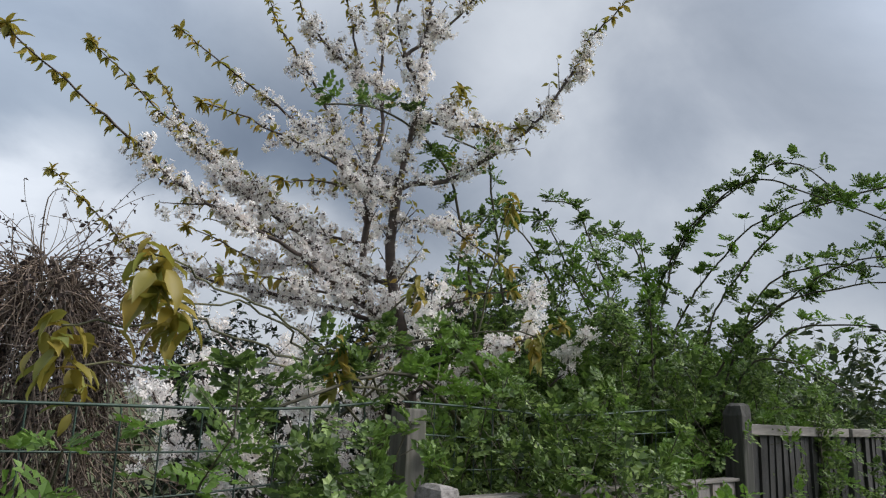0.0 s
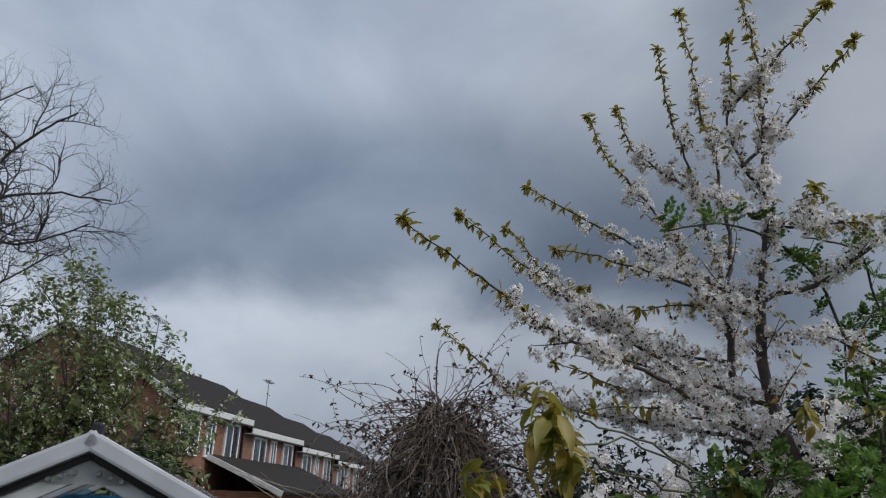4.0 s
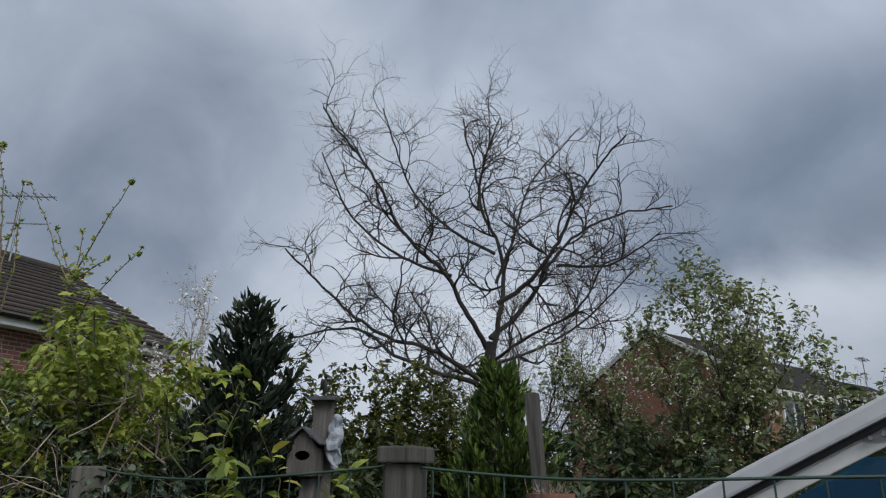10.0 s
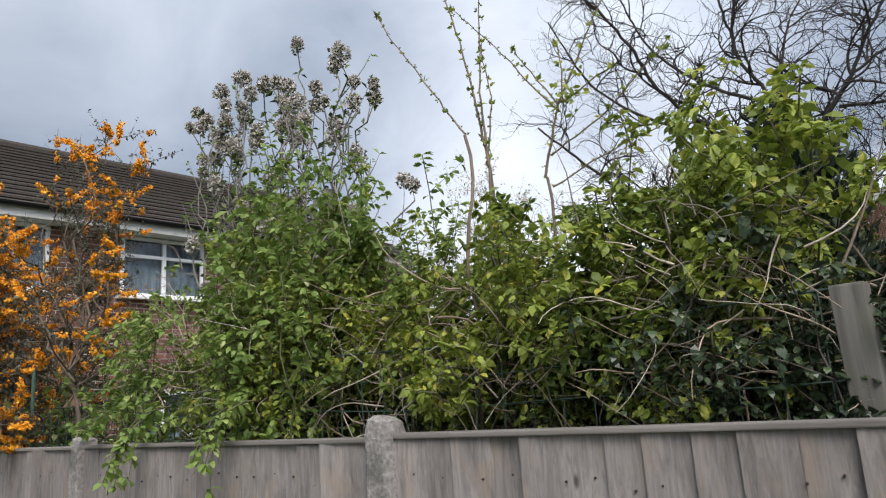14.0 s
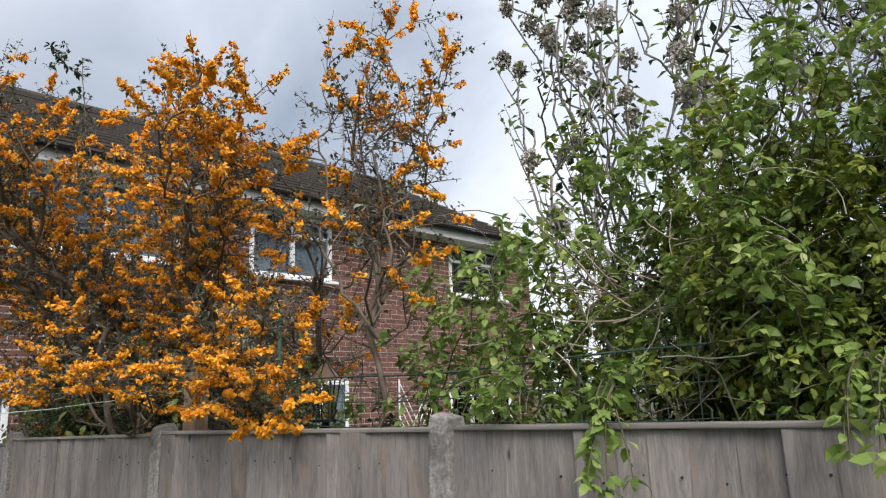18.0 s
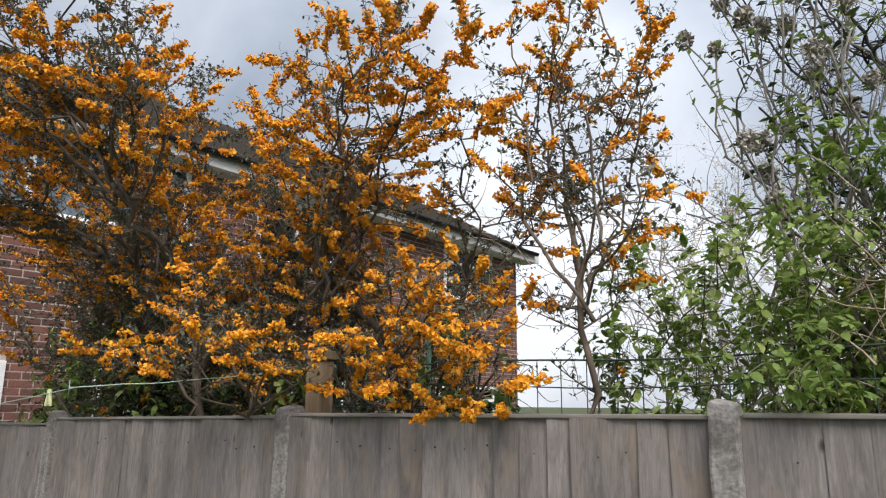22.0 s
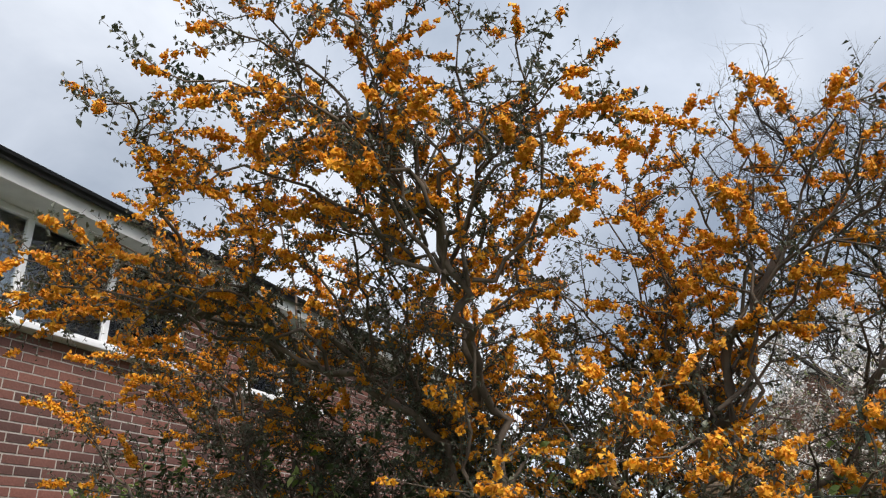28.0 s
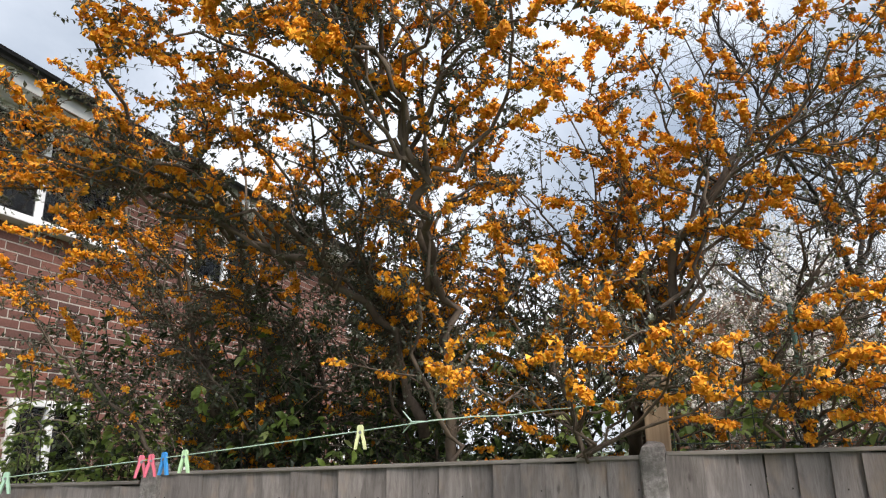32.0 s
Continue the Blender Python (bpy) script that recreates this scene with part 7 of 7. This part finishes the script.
# ---- bird house on its post ----
def bird_house(x, y, z):
    ob = thing("bird_house", "weathered wooden bird house on a post", "bird house", (x, y, 0), "", "", 20)
    w, d, h = 0.14, 0.13, 0.15
    z0 = z - 0.26
    bm = bmesh.new()
    prof = [(-w / 2, 0), (w / 2, 0), (w / 2, h * 0.82), (0, h + 0.06), (-w / 2, h * 0.82)]
    n, r = 10, 0.027
    hole = [(r * 1.35 * math.cos(a), 0.09 + r * 0.8 * math.sin(a)) for a in np.linspace(0, 2 * math.pi, n, endpoint=False)]
    outer = [bm.verts.new((px, -d / 2, z0 + pz)) for px, pz in prof]
    inner = [bm.verts.new((px, -d / 2, z0 + pz)) for px, pz in hole]
    es = [bm.edges.new((outer[i], outer[(i + 1) % 5])) for i in range(5)] + [bm.edges.new((inner[i], inner[(i + 1) % n])) for i in range(n)]
    bmesh.ops.triangle_fill(bm, edges=es, use_beauty=True)
    bmesh.ops.solidify(bm, geom=bm.faces[:], thickness=-0.014)
    part("front", bm, M["greywood"], ob, "front board with an arched hole")
    for s in (-1, 1):
        boxp("side", (0.014, d, h * 0.82), (s * (w / 2 - 0.007), 0.008, z0 + h * 0.41), M["greywood"], ob)
        boxp("roof_board", (0.112, d + 0.05, 0.011), (s * 0.043, -0.005, z0 + h + 0.028), M["slate"], ob, "lapped roof board", 0.003, pose(0, 0, 0, 0, s * 42, 0))
        boxp("roof_board", (0.062, d + 0.055, 0.011), (s * 0.071, -0.005, z0 + h + 0.008), M["slate"], ob, "", 0.003, pose(0, 0, 0, 0, s * 42, 0))
    # near-black back board: the shade inside the box is put into its colour
    boxp("back", (w, 0.014, h), (0, d / 2, z0 + h / 2), M["inshade"], ob)
    boxp("floor", (w, d, 0.014), (0, 0, z0 + 0.007), M["greywood"], ob)
    boxp("post", (0.065, 0.065, z0), (0.01, 0.03, z0 / 2), M["greywood"], ob, "", 0.005)
    boxp("backboard", (0.10, 0.03, 0.46), (0.05, d / 2 + 0.02, z0 + 0.12), M["greywood"], ob, "", 0.004)
    boxp("ledge", (0.13, 0.1, 0.02), (0.05, d / 2 + 0.01, z0 + 0.36), M["slate"], ob, "", 0.003)
    return ob


M["greywood"] = grain_mat("silvered_wood", (0.06, 0.054, 0.048), (0.17, 0.155, 0.14), (40, 40, 3), 0.9, 0.2)
M["slate"] = speckle_mat("grey_roof_board", (0.04, 0.04, 0.043), (0.10, 0.10, 0.105), 50, 0.8)
M["inshade"] = plain_mat("inside_shade", (0.03, 0.026, 0.022), 0.9)
M["fleece"] = plain_mat("white_fleece", (0.30, 0.325, 0.36), 0.9, 0, 0.15, 30)
bird_house(-0.57, 1.29, 2.07)


def fleece():
    rng = np.random.default_rng(5)
    bm = bmesh.new()
    bmesh.ops.create_icosphere(bm, subdivisions=4, radius=0.04, matrix=pose(-0.46, 1.36, 1.96) @ Matrix.Diagonal((0.9, 0.9, 3.0, 1)))
    for v in bm.verts:
        v.co += Vector(noise.noise_vector(v.co * 22)) * 0.022 + Vector(noise.noise_vector(v.co * 60)) * 0.006
    tagged(new("fleece", bm_mesh("fleece", bm, M["fleece"])), "bundle of white fleece tied to the bird house", "fleece")


fleece()


def ornament():
    """Small dark silhouette ornament on the bird house."""
    bm = bmesh.new()
    for r, x, z, sx, sz in ((0.018, 0, 0.055, 0.8, 2.0), (0.012, 0.004, 0.105, 1, 1), (0.02, -0.016, 0.07, 0.5, 1.3)):
        bmesh.ops.create_uvsphere(bm, u_segments=10, v_segments=8, radius=r, matrix=pose(x, 0, z) @ Matrix.Diagonal((sx, 0.5, sz, 1)))
    bmesh.ops.create_cone(bm, cap_ends=True, segments=6, radius1=0.004, radius2=0.004, depth=0.06, matrix=pose(0, 0, 0.01))
    ob = new("garden_ornament", bm_mesh("garden_ornament", bm, M["rubber"]))
    ob.matrix_world = pose(-0.55, 1.38, 2.175)
    tagged(ob, "small dark garden ornament on the bird house", "ornament")


ornament()
boxp_rail = thing("fence_rail", "weathered timber rail between garden posts", "rail", (0, 0, 0))
boxp("rail", (1.05, 0.03, 0.06), (-0.06, 0.2, 1.58), M["oldpost"], boxp_rail, "", 0.005)

# green steel stake and aerial of the brick house
stake = thing("garden_stake", "green coated metal garden stake among the shrubs", "stake", (-5.2, 0.25, 0))
bm = bmesh.new()
bmesh.ops.create_cone(bm, cap_ends=True, segments=8, radius1=0.011, radius2=0.011, depth=2.05, matrix=pose(0, 0, 1.025))
part("rod", bm, plain_mat("green_stake", (0.10, 0.20, 0.16), 0.5), stake)
aerial((-13.8, 7.9, EAVES + 2.2), 30)

# ---- clothes line with pegs ----
M["line"] = plain_mat("pale_green_cord", (0.38, 0.52, 0.42), 0.6)


def clothes_line():
    a, b = np.array([-9.9, -0.74, 1.30]), np.array([-6.44, -0.68, 1.585])
    s = np.linspace(0, 1, 40)[:, None]
    pts = a + (b - a) * s - np.array([0, 0, 0.025]) * 4 * s * (1 - s)
    ext = bend_to(np.random.default_rng(1), b, (-5.81, 0.08, 1.68), 0.0022, 0.0022, -0.01)
    ob = thing("clothes_line", "pale green washing line strung across the garden", "washing line")
    child("cord", tubes("cord", [(pts, np.full(40, 0.0019))], M["line"], 6), ob)
    child("cord_end", tubes("cord_end", [ext], M["line"], 5), ob)
    knot = [wander(np.random.default_rng(k), b + np.array([-0.05, 0, 0]), (math.cos(k * 2.1), 0.2, math.sin(k * 2.1) * 0.6), 0.05, 0.003, 0.002, 0.01, 0.2) for k in range(4)]
    child("knot", tubes("knot", knot, M["line"], 5), ob, "frayed knot")
    return pts


def peg(p, col, name, turn, size=0.075):
    """Spring peg: two tapered legs that splay apart, with a spring between."""
    ob = thing("clothes_peg", f"{name} plastic clothes peg hanging on the line", "clothes peg", tuple(p), "pegs on the washing line", "", turn)
    mat = plain_mat(name + "_plastic", col, 0.4, 0, 0.08)
    for s in (-1, 1):
        bm = bmesh.new()
        rows = []
        for k, (x, z, w) in enumerate(((0.002, 0.018, 0.006), (0.005, 0.012, 0.009), (0.006, -0.012, 0.010), (0.012, -0.035, 0.010), (0.016, -0.057, 0.008))):
            rows.append([bm.verts.new((s * x * size / 0.075 + dx * w / 2, dy, z * size / 0.075)) for dx, dy in ((-1, -0.005), (1, -0.005), (1, 0.005), (-1, 0.005))])
        for q, r in zip(rows, rows[1:]):
            for i in range(4):
                bm.faces.new((q[i], q[(i + 1) % 4], r[(i + 1) % 4], r[i]))
        bm.faces.new(rows[0][::-1]); bm.faces.new(rows[-1])
        bmesh.ops.recalc_face_normals(bm, faces=bm.faces[:])
        part("leg", bm, mat, ob)
    bm = bmesh.new()
    bmesh.ops.create_cone(bm, cap_ends=True, segments=8, radius1=0.005, radius2=0.005, depth=0.014, matrix=pose(0, 0, -0.005, 90, 0, 0))
    part("spring", bm, M["metal"], ob, "small metal spring")


LINE = clothes_line()
for x, col, nm, tr in ((-6.66, (0.62, 0.66, 0.36), "pale_yellow", 8), (-7.29, (0.45, 0.68, 0.42), "pale_green", 4), (-7.37, (0.04, 0.28, 0.66), "bright_blue", -6), (-7.42, (0.62, 0.12, 0.18), "pink", 30), (-7.46, (0.60, 0.14, 0.2), "rose", 50), (-8.02, (0.35, 0.55, 0.42), "soft_green", 20)):
    i = int(np.argmin(np.abs(LINE[:, 0] - x)))
    f = (x - LINE[i, 0])
    peg(LINE[i] + np.array([f, 0, f * 0.08]), col, nm, tr)

# ---- bricks of the near wall ----
def brickwork():
    """Running bond on the front wall; the stretch that shows nearest is brick by brick."""
    rng = np.random.default_rng(7)
    bl, bh, gap = 0.212, 0.062, 0.013
    me = box_mesh("brick", (0.02, bl, bh), M["brick"], (0, 0, 0), None, 0.003)
    vb = np.array([v.co for v in me.vertices])
    fb = [tuple(p.vertices) for p in me.polygons]
    wall = next(o for o in house.children if o.name.startswith("front_wall"))
    V, Fq, n = [], [], 0
    rows = int(EAVES / (bh + gap))
    cube = np.array([[x, y, z] for x in (-0.01, 0.01) for y in (-0.5, 0.5) for z in (-0.5, 0.5)])
    cf = np.array([[4, 6, 7, 5], [0, 4, 5, 1], [2, 3, 7, 6], [1, 5, 7, 3], [0, 2, 6, 4]])
    count = 0
    for r in range(rows):
        z = (r + 0.5) * (bh + gap)
        y = Y0 + (0.1125 if r % 2 else 0.0)
        while y < Y1:
            ya, yb = max(Y0, y), min(Y1, y + bl)
            for w in HOUSE_WINDOWS:
                if w[2] - 0.02 < z < w[3] + 0.02:
                    if ya < w[0] < yb:
                        yb = w[0]
                    elif ya < w[1] < yb:
                        ya = w[1]
                    elif w[0] <= ya and yb <= w[1]:
                        yb = ya
            if yb - ya > 0.03:
                full = yb - ya > bl - 1e-4
                c = (HX - 0.010 + rng.normal(0, 0.0012), (ya + yb) / 2, z)
                if full and 0.35 < y < 3.2 and 1.95 < z < 2.85 and count < 300:
                    b = child("brick", me, wall)
                    b.location = c
                    count += 1
                else:
                    V.append(np.array(c) + cube * np.array([1, yb - ya, bh]))
                    Fq.append(cf + n); n += 8
            y += bl + gap
    ob = child("brick_rest", fast_mesh("brick_rest", np.concatenate(V), np.concatenate(Fq), M["brick_i"]), wall)
    ob["kind"] = "stuff"


M["brick_i"] = brick_mat("dark_red_brick_rest", (0.12, 0.055, 0.045), (0.24, 0.10, 0.075), "island")
brickwork()


# ---- terracotta planter hung on the garden pole ----
def hanging_planter():
    ob = thing("hanging_planter", "terracotta half-bowl planter with dry plants on the pole", "planter", (0.23, 2.49, 1.52))
    bm = bmesh.new()
    prof = [(0.035, 0.0), (0.075, 0.03), (0.105, 0.085), (0.118, 0.15), (0.135, 0.165), (0.137, 0.215), (0.122, 0.215), (0.105, 0.15), (0.05, 0.06)]
    n, rings = 32, []
    for r, z in prof:
        rings.append([bm.verts.new((r * (1 + (0.035 * math.cos(10 * 2 * math.pi * i / n) if 0.16 < z else 0.012 * math.cos(10 * 2 * math.pi * i / n))) * math.cos(2 * math.pi * i / n), r * math.sin(2 * math.pi * i / n) * 0.8, z)) for i in range(n)])
    for a, b in zip(rings, rings[1:]):
        for i in range(n):
            bm.faces.new((a[i], a[(i + 1) % n], b[(i + 1) % n], b[i]))
    bm.faces.new(rings[0][::-1]); bm.faces.new(rings[-1])
    part("bowl", bm, speckle_mat("terracotta", (0.16, 0.07, 0.045), (0.27, 0.125, 0.085), 40, 0.9, (0.20, 0.15, 0.12), 8), ob, "ribbed terracotta bowl")
    rng = np.random.default_rng(5)
    lines = [wander(rng, (rng.normal(0, 0.05), rng.normal(0, 0.03), 0.19), (rng.normal(0, 0.6), rng.normal(0, 0.4), 1), 0.05 + 0.07 * rng.random(), 0.002, 0.0008, 0.02, 0.4) for k in range(70)]
    child("stem_growth", tubes("stem_growth", lines, M["vine"], 4), ob, "dry dead stems")
    tag = thing("plastic_tag", "white plastic tag tied to the garden pole", "tag", (0.34, 2.56, 1.50), "", "", 10)
    bm = bmesh.new()
    box_bm(bm, (0.022, 0.004, 0.16), (0, 0, 0.08), pose(0, 0, 0, 0, 8, 0), 0.0015)
    part("strip", bm, M["upvc"], tag)
    bm = bmesh.new()
    bmesh.ops.create_cone(bm, cap_ends=True, segments=16, radius1=0.02, radius2=0.02, depth=0.005, matrix=pose(-0.025, -0.004, 0.15, 90, 0, 0))
    part("disc", bm, M["upvc"], tag)


hanging_planter()


# ---- white garden trellis by the house and a small lantern ----
def trellis():
    ob = thing("trellis", "white diamond lattice trellis against the brick wall", "trellis", (-9.95, 5.70, 0.10))
    w, h, step = 0.68, 1.8, 0.17
    t = 0.014
    for k, sgn in ((k, s) for k in range(-11, 5) for s in (1, -1)):
        # slats at 45 degrees stretched upright, clipped to the panel
        pts = []
        for f in np.linspace(0, 1, 60):
            y = w * f
            z = k * step + 1.6 * (y if sgn > 0 else w - y) + 0.0
            if 0 <= z <= h:
                pts.append((y, z))
        if len(pts) < 4:
            continue
        (ya, za), (yb, zb) = pts[0], pts[-1]
        a = math.degrees(math.atan2(zb - za, yb - ya))
        boxp("slat", (0.008, math.hypot(yb - ya, zb - za), t), (0.005 * sgn, (ya + yb) / 2, (za + zb) / 2), M["upvc"], ob, "", 0, pose(0, 0, 0, a, 0, 0))
    for y in (0.0, w):
        boxp("upright", (0.02, 0.02, h), (0, y, h / 2), M["upvc"], ob)
    for y in (0.1, w - 0.1):
        boxp("foot", (0.015, 0.03, 0.5), (0, y, -0.23), M["upvc"], ob)


trellis()


def garden_lantern():
    ob = thing("garden_lantern", "small black garden lantern with a copper-tinted roof", "lantern", (-5.16, 0.5, 0.0))
    boxp("post", (0.03, 0.03, 1.50), (0, 0, 0.75), M["gutter"], ob, "", 0.004)
    bm = bmesh.new()
    bmesh.ops.create_cone(bm, cap_ends=True, segments=6, radius1=0.085, radius2=0.02, depth=0.08, matrix=pose(0, 0, 1.745))
    part("roof", bm, plain_mat("copper_glass", (0.30, 0.19, 0.13), 0.35), ob, "copper-brown glass roof")
    boxp("base", (0.09, 0.09, 0.015), (0, 0, 1.507), M["gutter"], ob, "", 0.003)
    for a in range(6):
        c, s = math.cos(a * math.pi / 3), math.sin(a * math.pi / 3)
        child("strut", tubes("strut", [(np.array([[0.042 * c, 0.042 * s, 1.51], [0.075 * c, 0.075 * s, 1.705]]), np.array([0.004, 0.004]))], M["gutter"], 5), ob)
        child("rib", tubes("rib", [(np.array([[0.087 * c, 0.087 * s, 1.707], [0.02 * c, 0.02 * s, 1.787]]), np.array([0.003, 0.003]))], M["gutter"], 5), ob)


garden_lantern()
